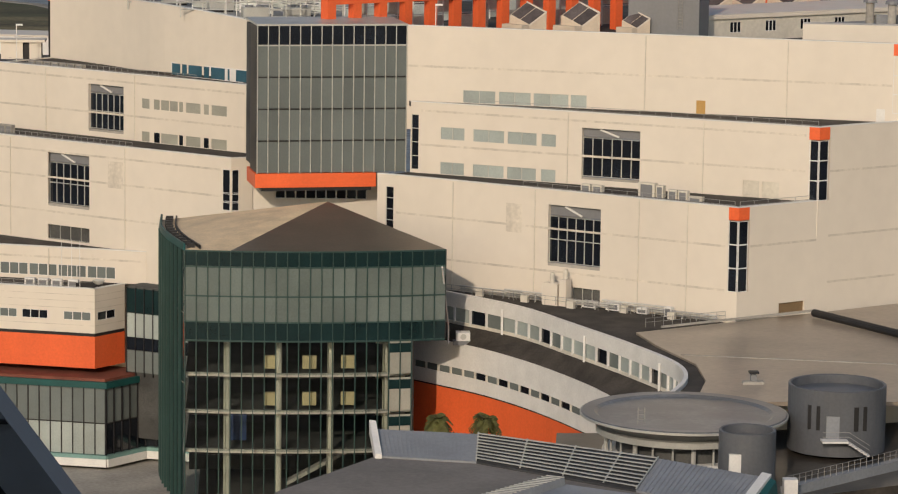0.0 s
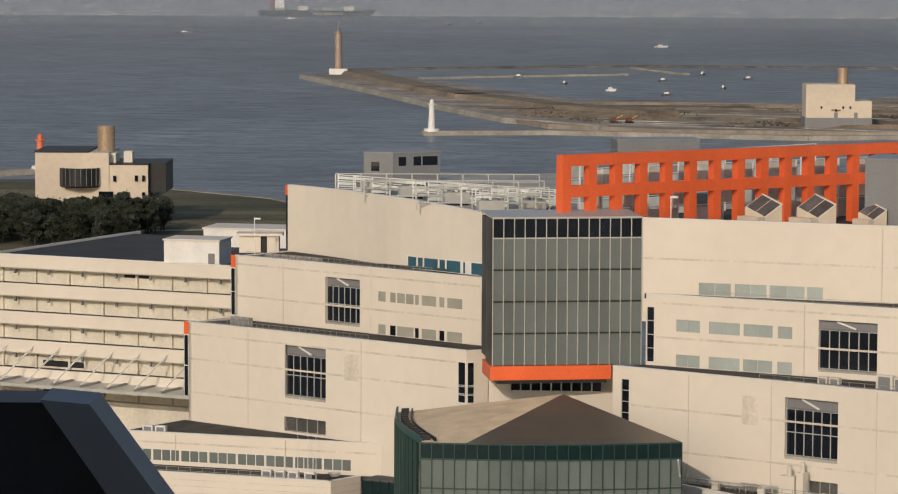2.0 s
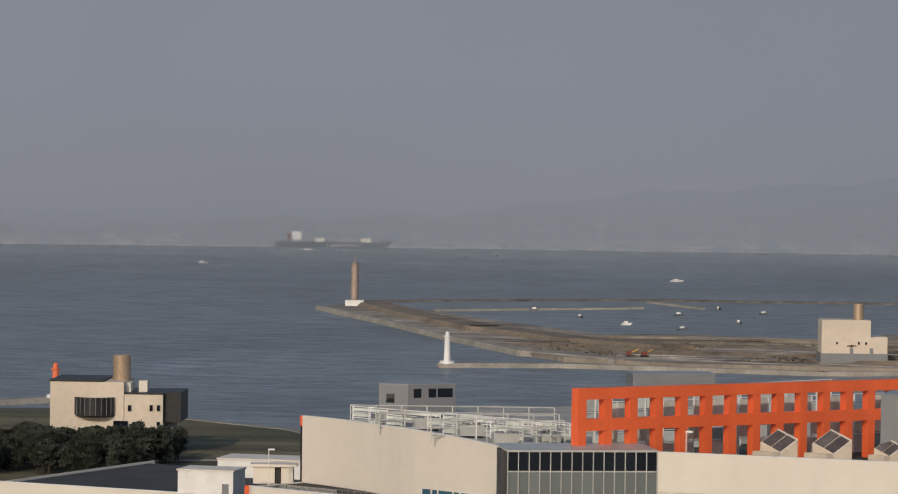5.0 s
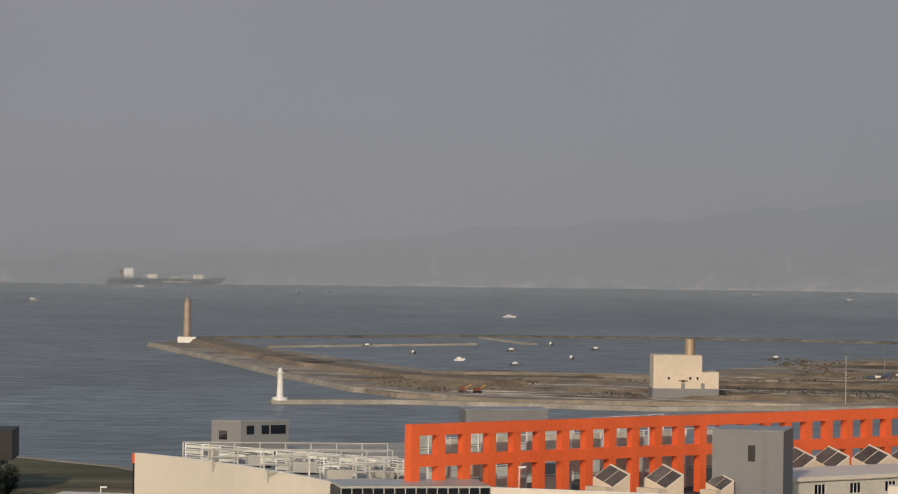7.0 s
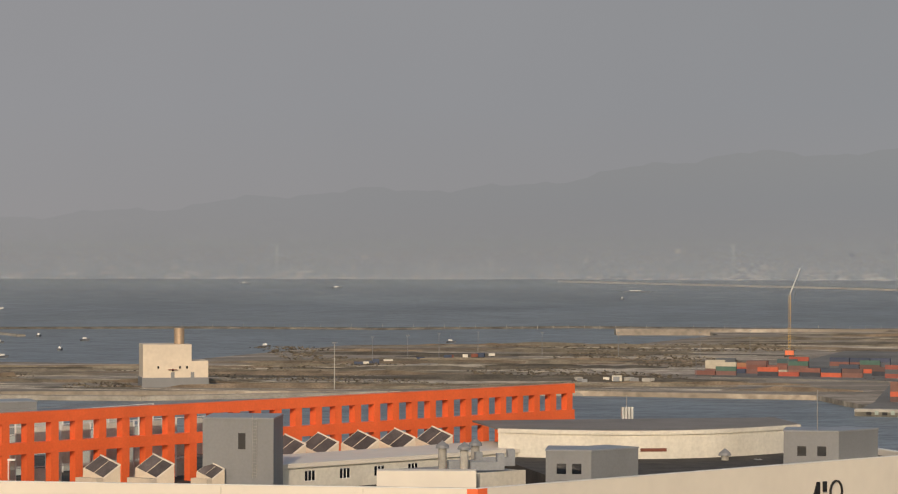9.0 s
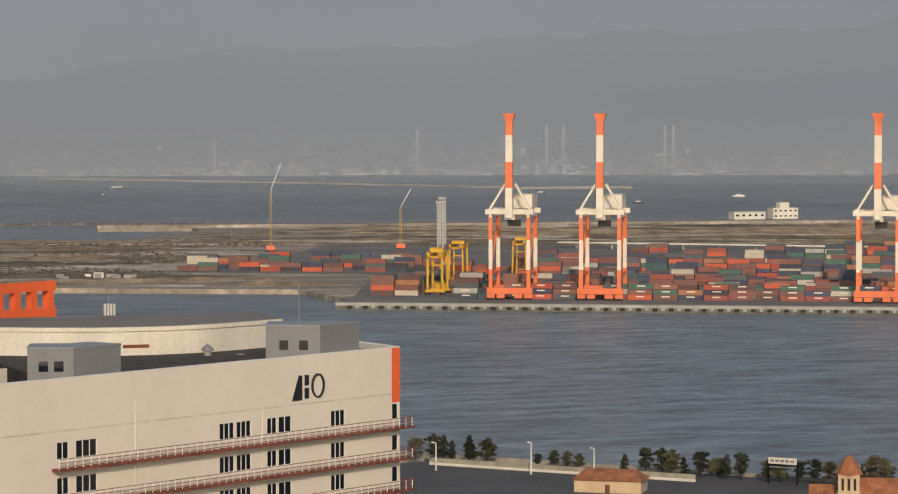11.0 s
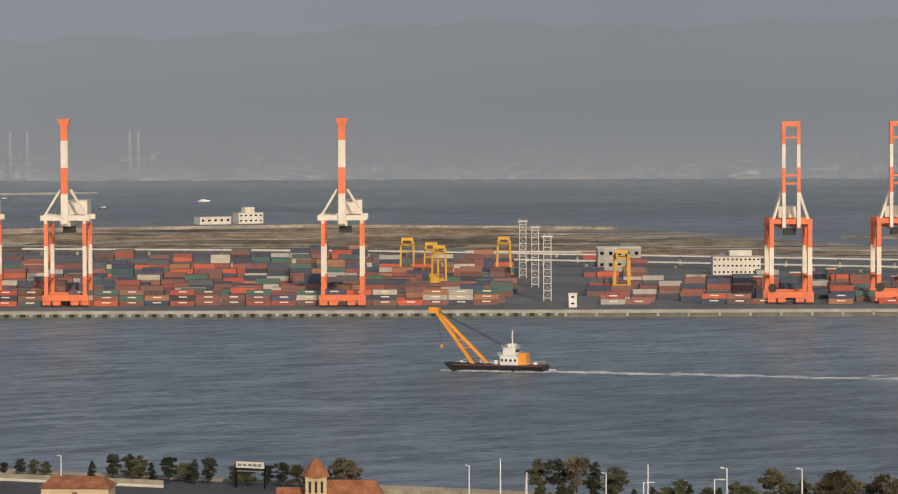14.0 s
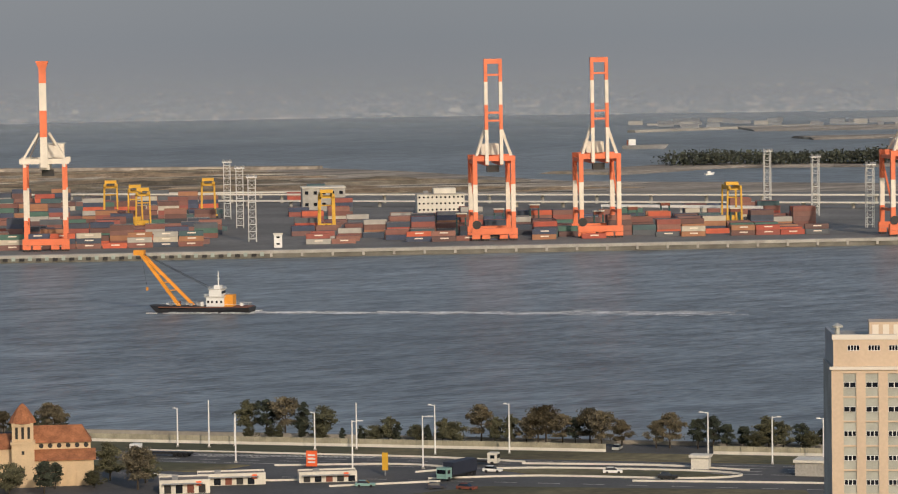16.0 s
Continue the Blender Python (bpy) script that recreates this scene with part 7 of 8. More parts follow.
def roof_lamp(x, y, z, h=3.4):
    t = thing("roof_lamp", "thin white lamp pole on the parapet", "lamp post", (x, y, z), group="parapet lamps")
    part("pole", tube(B(), (0, 0, 0), (0, 0, h), 0.07, n=6), WHITE, t)
    part("lamp_head", box(B(), -0.1, 0.9, -0.15, 0.15, h - 0.15, h + 0.1), WHITE, t)
    return t


for x, y, z in ((-21.0, 483.0, 62.6), (-4.5, 459.5, 62.6), (-3, 457.5, 62.6), (4.0, 454, 62.6), (24, 433.8, 60.8), (-36, 484, 53.4)):
    roof_lamp(x, y, z, 6.0 if z < 61 else 3.4)


def ac_unit(face, s, z, out, w=1.6, h=1.3, material=CREAM_DIRTY, label="boxy outdoor air-conditioning unit on a terrace"):
    t = thing("outdoor_unit", label, "air conditioner", group="terrace outdoor units")
    part("cabinet", face.slab(B(), s, s + w, z + 0.15, z + h, out - 0.8, out), material, t)
    part("grille", face.slab(B(), s + w * 0.15, s + w * 0.85, z + 0.3, z + h - 0.2, out, out + 0.04), GREY, t)
    part("feet", face.slab(B(), s + 0.1, s + w - 0.1, z, z + 0.15, out - 0.7, out - 0.1), BLACK, t)
    return t


for s, w, h in ((29.5, 1.4, 1.3), (31.2, 1.4, 1.3), (38.0, 2.4, 2.2), (40.6, 1.0, 2.0), (42.3, 1.3, 1.6), (43.8, 1.3, 1.6), (45.2, 2.0, 1.0)):
    ac_unit(FC, s, 44.0, -3.2, w, h)
for s, w, h in ((27.0, 1.4, 2.3), (28.8, 1.2, 2.6), (33.0, 2.0, 1.0), (36.5, 2.0, 1.1), (41.0, 1.5, 0.9), (45, 1.0, 1.4)):
    ac_unit(FC, s, 30.0, 2.0, w, h, WHITE)
for s in (6.0, 7.3, 8.6):
    ac_unit(FCL, s, 44.0, -2.6, 1.2, 1.7, CONCRETE)
for k in range(7):
    ac_unit(FBL, 4 + 1.6 * k, 53.4, -2.4, 1.3, 1.0, CONCRETE)
for s in (30, 32, 34, 36.5):
    ac_unit(FEL, s, 25.0, -2.0, 1.5, 1.3, WHITE)
for s in (3.0, 5.0):
    ac_unit(FDL, s, 29.4, -1.8, 1.6, 1.3, WHITE)
dishes = thing("satellite_dish", "dark box and white dish on the ledge corner", "antenna")
part("box_base", box(B(), -25.4, -22.6, 449.4, 450.6, 25.0, 26.0), BLACK, dishes)
part("dish", lathe(B(), [(0.01, 25.7), (0.6, 25.8), (0.9, 26.3)], 14, (-22.2, 449.8)), MULLION, dishes)
for x, y in ((-27.4, 449.9), (-24.8, 449.4), (-26.0, 450.4)):
    m = thing("whip_mast", "thin white whip mast on the ledge", "mast", (x, y, 25.0), group="whip masts")
    part("mast", tube(B(), (0, 0, 0), (0, 0, 7.0), 0.06, 0.03, 6), WHITE, m)
    part("foot", box(B(), -0.2, 0.2, -0.2, 0.2, 0, 0.25), GREY, m)
for k in range(3):
    p = FC.at(3.5 + 0.7 * k, 30.0, 1.2)
    m = thing("flue_pipe", "tall white flue pipe beside the atrium", "pipe", p, group="white flues")
    part("pipe", tube(B(), (0, 0, -4 + k), (0, 0, 4.5 - 1.3 * k), 0.16, n=8), WHITE, m)
    part("cap", tube(B(), (0, 0, 4.5 - 1.3 * k), (0, 0, 4.8 - 1.3 * k), 0.24, n=8), WHITE, m)
railing(FC, 12, 50, 30.1, 2.6, 1.6)
random.seed(9)
for k in range(5):
    t = thing("pipe_run", "grey service pipes on low supports along the terrace foot", "pipes", group="terrace pipes")
    s0, o, h = 14 + 7.2 * k, 1.0 + 0.5 * (k % 3), 0.5 + 0.3 * (k % 2)
    for j in range(2):
        part("pipe", tube(B(), FC.at(s0, 30.1 + h + 0.35 * j, o + 0.3 * j), FC.at(s0 + 9.5, 30.1 + h + 0.35 * j, o + 0.3 * j), 0.12, n=6), RAIL_PALE, t)
    for j in range(5):
        part("support", beam(B(), FC.at(s0 + 0.6 + 2 * j, 29.9, o + 0.1), FC.at(s0 + 0.6 + 2 * j, 30.5 + h, o + 0.1), 0.1), RAIL_PALE, t)
    part("valve_box", FC.slab(B(), s0 + 3, s0 + 4, 29.9, 30.9, o + 0.6, o + 1.2), CREAM_DIRTY, t)
for s0, w, h, o in ((27.4, 2.2, 3.0, 1.2), (29.8, 1.0, 3.6, 1.0)):
    t = thing("cooling_tower", "cream cooling tower with a flue on the terrace", "cooling unit", group="terrace cooling towers")
    part("casing", FC.slab(B(), s0, s0 + w, 29.9, 29.9 + h, o, o + 1.4), CREAM, t)
    part("flue", tube(B(), FC.at(s0 + w / 2, 29.9 + h, o + 0.7), FC.at(s0 + w / 2, 31.2 + h, o + 0.7), 0.3, n=10), CREAM_DIRTY, t)
railing(Face((48.5, 391), (60.5, 397.0)), 0, 12, 30.25, -0.6, 1.3)

# ---- long storage building with open galleries ----
store = thing("gallery_building", "long cream building with open galleries on each floor", "building")
FG = Face((-85.3, 538.5), (-38.0, 516.4))
for k in range(5):
    zt = 48.7 - 4.75 * k
    part("spandrel", FG.slab(B(), 0, FG.len, zt - 2.1, zt, -0.4, 0), CREAM, store)
    part("recess_wall", FG.slab(B(), 0, FG.len, zt - 4.75, zt - 2.1, -2.4, -2.0), CREAM_DIRTY, store)
    part("soffit", FG.slab(B(), 0, FG.len, zt - 2.3, zt - 2.05, -2.0, -0.4), CREAM, store)
    for i in range(8):
        s = 2.0 + 6.6 * i
        part("rib", FG.slab(B(), s, s + 0.35, zt - 4.75, zt - 2.1, -2.0, -1.5), CREAM_DIRTY, store)
        part("bracket", FG.slab(B(), s + 3.2, s + 3.5, zt - 3.1, zt - 2.3, -1.0, -0.5), GREY, store)
    if k in (0, 3, 4):
        part("vent_grille", FG.slab(B(), 26 if k == 0 else 10, 31 if k == 0 else 18, zt - 3.0 if k == 0 else zt - 4.4, zt - 2.5 if k == 0 else zt - 3.4, -2.0, -1.9), BLACK, store)
part("end_wall", FG.slab(B(), -0.4, 0, 4, 48.7, -50, 0), CREAM, store)
part("roof", FG.slab(B(), 0, FG.len, 47.6, 48.3, -48, -0.3), mat("charcoal_roof", (0.055, 0.055, 0.058), 0.9, vary=0.2, scale=0.1), store)
part("lower_wall", FG.slab(B(), 0, FG.len, 4, 25, -2.4, -0.4), CREAM_DIRTY, store)
part("canopy", FG.slab(B(), -8, FG.len, 27.6, 28.2, 0.0, 7.0), MULLION, store, "grey steel canopy hung on struts")
for i in range(9):
    s = 1.5 + 5.2 * i
    part("strut", beam(B(), FG.at(s + 2.6, 33.5, 0.0), FG.at(s, 28.2, 6.5), 0.2), WHITE, store)
    part("canopy_bar", FG.slab(B(), s, s + 0.5, 28.2, 28.5, 0.5, 7.0), CONCRETE, store)
part("coping", FG.slab(B(), -0.4, FG.len, 48.7, 48.85, -0.6, 0.05), WHITE, store)
for x, y, w, d, z0, h in ((-49.2, 523.0, 9.4, 7, 48.2, 4.2), (-43.0, 556, 15, 9, 46, 5.4)):
    s = thing("roof_shed", "plain white shed on a flat roof", "shed", (x, y, z0), -0.2, group="roof sheds")
    part("wall", box(B(), -w / 2, w / 2, 0, d, 0, h), WHITE, s)
    part("roof_edge", box(B(), -w / 2 - 0.2, w / 2 + 0.2, -0.2, d + 0.2, h, h + 0.25), CREAM, s)
    part("door", box(B(), w * 0.3, w * 0.42, -0.06, 0.1, 0, 2.2), GREY, s)
gate2 = thing("roof_kiosk", "pale concrete kiosk with a dark opening on a terrace", "kiosk", (-37.5, 492.5, 53.4))
part("wall", box(B(), -1.5, 1.8, 0, 3, 0, 2.6), CREAM, gate2)
part("wall", box(B(), 2.8, 4.6, 0, 3, 0, 2.6), CREAM, gate2)
part("roof", box(B(), -2, 5.2, -0.4, 3.4, 2.6, 3.0), CREAM, gate2)
part("opening", box(B(), 1.8, 2.8, 0.4, 2.8, 0, 2.6), BLACK, gate2)

# ---- roof edge close to the eye ----
near = thing("near_roof_edge", "dark roof edge with a grey metal trim close by", "roof edge")
# the fascia lies in shade, and its black material carries that shade
part("dark_fascia", hexa(B(), [(-12, 29.4, 88), (1.3, 29.4, 88), (1.3, 30.2, 88), (-12, 30.2, 88), (-12, 29.4, 95.82), (-4.155, 29.4, 95.82), (-4.155, 30.2, 95.82), (-12, 30.2, 95.82)]), BLACK, near)
part("metal_trim", hexa(B(), [(1.3, 29.3, 88), (2.0, 29.3, 88), (2.0, 30.1, 88), (1.3, 30.1, 88), (-4.155, 29.3, 95.86), (-3.7, 29.3, 95.82), (-3.7, 30.1, 95.82), (-4.155, 30.1, 95.86)]), GREY, near)
part("trim_joint", hexa(B(), [(-2.79, 29.25, 93.86), (-2.27, 29.25, 93.86), (-2.27, 29.3, 93.86), (-2.79, 29.3, 93.86), (-2.8, 29.25, 93.9), (-2.3, 29.25, 93.9), (-2.3, 29.3, 93.9), (-2.8, 29.3, 93.9)]), BLACK, near)
part("support", box(B(), -12, -2, 29.5, 30.1, 4, 88), CONCRETE, near)
# unseen block added behind the eye to keep sun off the near edge
tower = thing("own_tower", "unseen plain block behind the viewpoint, shading the near roof edge", "building", kind="structure")
part("wall", box(B(), -45, 45, -45, -4, 4, 128), CONCRETE, tower)

# ---- near shore: trees, road, church, block ----
KU, KN = Vector((0.627, -0.779)), Vector((-0.779, -0.627))
KA = math.atan2(KU.y, KU.x)
GZ = 4.0


def shore(s, n):
    """Plan point s metres along the sea wall and n metres inland."""
    p = Vector((384.1, 707.4)) + KU * s + KN * n
    return (p.x, p.y)


LEAF = mat("broad_leaves", (0.12, 0.118, 0.065), 0.8, vary=0.3, scale=0.4, fine=3, islands=0.45)
LEAF_DRY = mat("autumn_leaves", (0.17, 0.142, 0.088), 0.8, vary=0.3, scale=0.4, fine=3, islands=0.45)
NEEDLE = mat("pine_needles", (0.055, 0.066, 0.044), 0.85, vary=0.3, scale=0.4, fine=3, islands=0.5)
BARK = mat("bark", (0.07, 0.055, 0.04), 0.9, vary=0.3, scale=1, fine=8, bump=0.5)


def tree(label, leaf, high, wide, seed, low=0.28, cone=False):
    """Trunk, limbs and a crown of many small leaf clumps."""
    rnd = random.Random(seed)
    t = thing("tree", label, "tree", group="shore trees")
    bm = tube(B(), (0, 0, 0), (0.2, 0.1, high * 0.75), high * 0.028, high * 0.010, 8)
    verts, faces = [], []
    tips = []
    for k in range(11):
        z = high * (low + 0.06 + 0.5 * rnd.random())
        a = rnd.uniform(0, 6.28)
        r = wide * rnd.uniform(0.35, 0.85) * ((1.25 - z / high) if cone else 1)
        tip = Vector((r * math.cos(a), r * math.sin(a), z + high * rnd.uniform(0.06, 0.2)))
        tube(bm, (0, 0, z), tip, high * 0.011, high * 0.003, 5)
        tips.append(tip)
    part("trunk", bm, BARK, t)
    for k in range(30):
        z = high * rnd.uniform(low + 0.12, 0.97)
        f = (1.15 - z / high) if cone else math.sqrt(max(0.1, 1 - ((z / high - 0.62) / 0.42) ** 2))
        a = rnd.uniform(0, 6.28)
        r = wide * f * rnd.uniform(0.2, 1.0) * (0.75 + 0.35 * math.sin(3 * a + seed))
        tips.append(Vector((r * math.cos(a), r * math.sin(a), z)))
    for c in tips:
        size = wide * rnd.uniform(0.14, 0.34)
        for j in range(95):
            d = Vector((rnd.gauss(0, 1), rnd.gauss(0, 1), rnd.gauss(0, 0.55)))
            p = c + d * size * 0.55
            u = Vector((rnd.gauss(0, 1), rnd.gauss(0, 1), rnd.gauss(0, 1))).normalized() * rnd.uniform(0.16, 0.36)
            w = u.orthogonal().normalized() * rnd.uniform(0.12, 0.26)
            i = len(verts)
            verts.extend([tuple(p - u), tuple(p + w), tuple(p + u), tuple(p - w)])
            faces.append((i, i + 1, i + 2, i + 3))
    me = bpy.data.meshes.new("crown")
    me.from_pydata(verts, [], faces)
    me.materials.append(leaf)
    new("crown", me).parent = t
    return t


KINDS = [tree("dark broadleaf tree on the sea front", LEAF, 8.6, 3.6, 1, 0.14), tree("dark pine tree on the sea front", NEEDLE, 8.8, 3.0, 2, 0.15), tree("brownish tree with thin autumn foliage", LEAF_DRY, 9.4, 3.9, 3, 0.2),
         tree("tall dark conifer by the shore", NEEDLE, 8.4, 2.4, 4, 0.1, True), tree("spreading dark tree with an uneven crown", LEAF, 7.4, 4.2, 5, 0.12)]
for k in KINDS:
    k.location = (420 + 3 * KINDS.index(k), 692 - 4 * KINDS.index(k), GZ)
random.seed(31)


def plant(kind, x, y, size=1.0):
    m = Matrix.Translation((x, y, GZ)) @ Matrix.Rotation(random.uniform(0, 6.28), 4, "Z") @ Matrix.Diagonal((size, size, size * random.uniform(0.9, 1.1), 1))
    o = copy_thing(KINDS[kind], m)
    o.scale = (size, size, size * random.uniform(0.9, 1.1))
    return o


for s0, s1, step, kinds, size in ((-150, -128, 4.5, (2, 3, 0), 0.9), (-112, -98, 5, (0, 1), 0.6), (-84, -50, 5.2, (0, 1, 3, 4), 0.85), (-44, -10, 5, (4, 0, 1, 2), 0.8), (-15, -9, 5, (2,), 0.9), (40, 50, 4.5, (4, 0), 0.55), (52, 66, 4.6, (2, 0, 3), 0.6), (68, 96, 4.4, (1, 0, 3, 4), 0.78),
                                 (98, 112, 5, (2, 0), 1.0), (112, 136, 4.4, (2, 2, 1, 2), 1.08), (142, 147, 5, (2,), 0.95), (153, 186, 4.2, (0, 4, 1, 1), 1.0)):
    s = s0
    while s < s1:
        plant(random.choice(kinds), *shore(s + random.uniform(-1, 1), -6 + random.uniform(-3, 2)), 0.86 * size * random.uniform(0.75, 1.12))
        s += 0.8 * step
for x, y, k, z in ((334, 633, 1, 0.7), (341, 628, 4, 0.6), (350, 637, 0, 0.95), (347, 619, 2, 0.95), (354, 628, 4, 0.8), (327, 625, 1, 0.8), (322, 632, 4, 0.9), (318, 640, 0, 0.9), (312, 648, 1, 1.0)):
    plant(k, x, y, z)
# pine belt and dry field by the western beach
for k in range(150):
    x, y = random.uniform(-185, -108), random.uniform(1030, 1105)
    if x > -118 and y < 1060:
        continue
    plant(random.choice((1, 1, 3)), x, y, random.uniform(1.05, 1.45))
land_w = tagged(part("ground_west", prism(B(), [(-400, 600), (-70, 700), (-62, 1175), (-86, 1232), (-132, 1282), (-166, 1328), (-400, 1280)], 3.9, 4.12), SCRUB), "dry grass field behind the beach", "ground", kind="structure")
dike("beach_edge", [(-70, 1205), (-84, 1236), (-133, 1288), (-168, 1336)], 5, 4.2, PIER, "pale sandy beach edge")
dike("field_road", [(-62, 1090), (-100, 1096), (-175, 1075)], 5, 4.2, PIER, "pale road past the pine belt")
tagged(part("sea_wall_near", Face(shore(-175, -13), shore(260, -13)).slab(B(), 0, 435, -1, 5.0, -1.2, 0), PIER), "pale low sea wall along the road", "sea wall", kind="structure")

# beach-side museum building
mu = thing("beach_museum", "cream cubic building with a brass drum and dark bay window", "building")
part("base", box(B(), -150, -119.5, 1111, 1140, 3.9, 11), mat("brown_brick", (0.22, 0.17, 0.13), 0.9, vary=0.2, scale=0.3), mu)
part("wall", box(B(), -158.5, -133, 1110, 1140, 8, 29.4), TAN_WALL, mu)
part("wall", box(B(), -133, -119.5, 1110.5, 1138, 11, 25.2), TAN_WALL, mu)
part("roof", box(B(), -158.7, -140, 1109.8, 1140, 29.4, 30.0), BLACK, mu)
part("roof", box(B(), -132.8, -119.3, 1110.3, 1138, 25.2, 25.7), BLACK, mu)
part("brass_drum", tube(B(), (-135.2, 1122, 25), (-135.2, 1122, 38.2), 3.1, n=24), BRASS, mu, "tall brass-clad drum")
part("roof_box", box(B(), -141, -131, 1114, 1125, 25, 29), CREAM_DIRTY, mu)
part("roof_box", box(B(), -128.5, -125.5, 1116, 1121, 25.4, 29.6), CREAM, mu)
bay = part("bay_window", lathe(B(), [(6.8, 17.5), (7.4, 18.0), (7.4, 24.0), (6.8, 24.2)], 28, (-143, 1112.2), (math.pi, 2 * math.pi)), BLACK, mu, "dark curved bay window")
for k in range(12):
    a = math.pi + math.pi * (k + 0.5) / 12
    part("bay_bar", tube(B(), (-143 + 7.45 * math.cos(a), 1112.2 + 7.45 * math.sin(a), 18), (-143 + 7.45 * math.cos(a), 1112.2 + 7.45 * math.sin(a), 24), 0.12, n=5), GREY, bay)
part("dark_wing", box(B(), -119.5, -113.5, 1113, 1138, 15.5, 25.8), BLACK, mu, "dark cantilevered wing")
part("wing_leg", box(B(), -119.0, -116.5, 1118, 1130, 4, 15.5), GREY, mu)
for x, z, w, h in ((-131, 19.5, 1.0, 2.0), (-123.5, 19.6, 1.0, 2.0), (-121, 19.6, 1.0, 2.0), (-134, 13.0, 5, 3.0), (-125, 9.0, 4.5, 2.6), (-121, 14.6, 1.0, 1.2)):
    part("window", box(B(), x - w / 2, x + w / 2, 1109.8, 1110.6, z, z + h), GLASS_DARK, mu)

# sea-front fence and roads
MESH = mat("beige_mesh", (0.40, 0.37, 0.27), 0.8, vary=0.2, scale=0.3)


def fence(s0, s1, n, label):
    t = thing("fence", label, "fence", group="sea-front fences")
    f = Face(shore(s0, n), shore(s1, n))
    part("wall_base", f.slab(B(), 0, f.len, GZ, GZ + 0.7, -0.15, 0.15), CREAM_DIRTY, t)
    bm = B()
    for h in (1.2, 1.9):
        beam(bm, f.at(0, GZ + h, 0), f.at(f.len, GZ + h, 0), 0.1)
    part("rail", bm, MESH, t)
    part("mesh_panel", f.slab(B(), 0, f.len, GZ + 0.7, GZ + 1.9, -0.02, 0.02), MESH, t, "beige wire mesh")
    me = None
    for i in range(int(f.len / 1.6) + 1):
        p = f.at(1.6 * i, GZ + 0.7, 0)
        if me is None:
            o = part("picket", box(B(), -0.09, 0.09, -0.09, 0.09, 0, 1.35), MESH, t)
            o.location, me = p, o.data
        else:
            share("picket", me, t, p)


fence(0, 132, 2, "cream mesh fence along the sea front")
fence(158, 205, 2, "cream railing along the sea front")
fence(-140, -60, 4, "pale wall and railing along the shore road")
PAINT = mat("road_paint", (0.62, 0.60, 0.55), 0.8, vary=0.2, scale=0.5)
tagged(part("verge", prism(B(), [shore(-20, 4), shore(240, 4), shore(240, 17), shore(-20, 19)], GZ, GZ + 0.12), SCRUB), "dry grass verge behind the fence", "verge", kind="structure")
random.seed(17)
for n, dash in ((21.5, 0), (26, 1), (31, 1), (36, 0), (58, 1)):
    bm = B()
    f = Face(shore(-30, n), shore(230, n))
    s = 0
    while s < f.len:
        L = 5 if dash else 24
        f.slab(bm, s, s + L, GZ + 0.004, GZ + 0.02, -0.12, 0.12)
        s += 10 if dash else 26
    tagged(part("road_marking", bm, PAINT), "white painted lane lines on the road", "road marking", kind="structure")
bm = B()
f = Face(shore(36, 24), shore(80, 21))
for k in range(34):
    hexa(bm, [f.at(1.3 * k + a, z, o) for z in (GZ + 0.022, GZ + 0.04) for a, o in ((0, 1.5), (0.5, 1.5), (1.6, -1.5), (1.1, -1.5))])
tagged(part("road_hatching", bm, PAINT), "white slanted hatching on the road", "road marking", kind="structure")


def guard(pts, label="long white concrete kerb barrier beside the road", h=0.42):
    t = thing("kerb_barrier", label, "barrier", group="kerb barriers")
    pts = spline(pts, 5)
    for a, b in zip(pts, pts[1:]):
        part("barrier_length", beam(B(), (*shore(*a), GZ + h / 2), (*shore(*b), GZ + h / 2), 0.28, h), CREAM_DIRTY, t)


guard([(20, 18), (60, 18.5), (95, 19.5), (118, 24)])
guard([(62, 40), (90, 33), (104, 38), (98, 46)])
guard([(118, 27), (150, 25), (172, 30)])
guard([(112, 37), (130, 33), (162, 33), (172, 39), (160, 46), (128, 47), (104, 56)])
guard([(150, 52), (172, 50), (200, 48)])
guard([(86, 72), (108, 60)])
guard([(40, 60), (62, 66), (78, 62), (80, 55)])
tagged(part("traffic_island", prism(B(), [shore(*p) for p in ((114, 38), (130, 34.5), (160, 34.5), (169, 39), (158, 44.5), (128, 45.5))], GZ, GZ + 0.15), SCRUB), "dry planted traffic island", "traffic island", kind="structure")
tagged(part("grass_patch", prism(B(), [shore(*p) for p in ((120, 66), (190, 60), (200, 90), (90, 100))], GZ, GZ + 0.15), SCRUB), "dry grass patch by the junction", "grass", kind="structure")
tagged(part("grass_patch", prism(B(), [shore(*p) for p in ((12, 38), (56, 40), (50, 54), (14, 50))], GZ, GZ + 0.15), SCRUB), "dry grass beside the pavement", "grass", kind="structure")


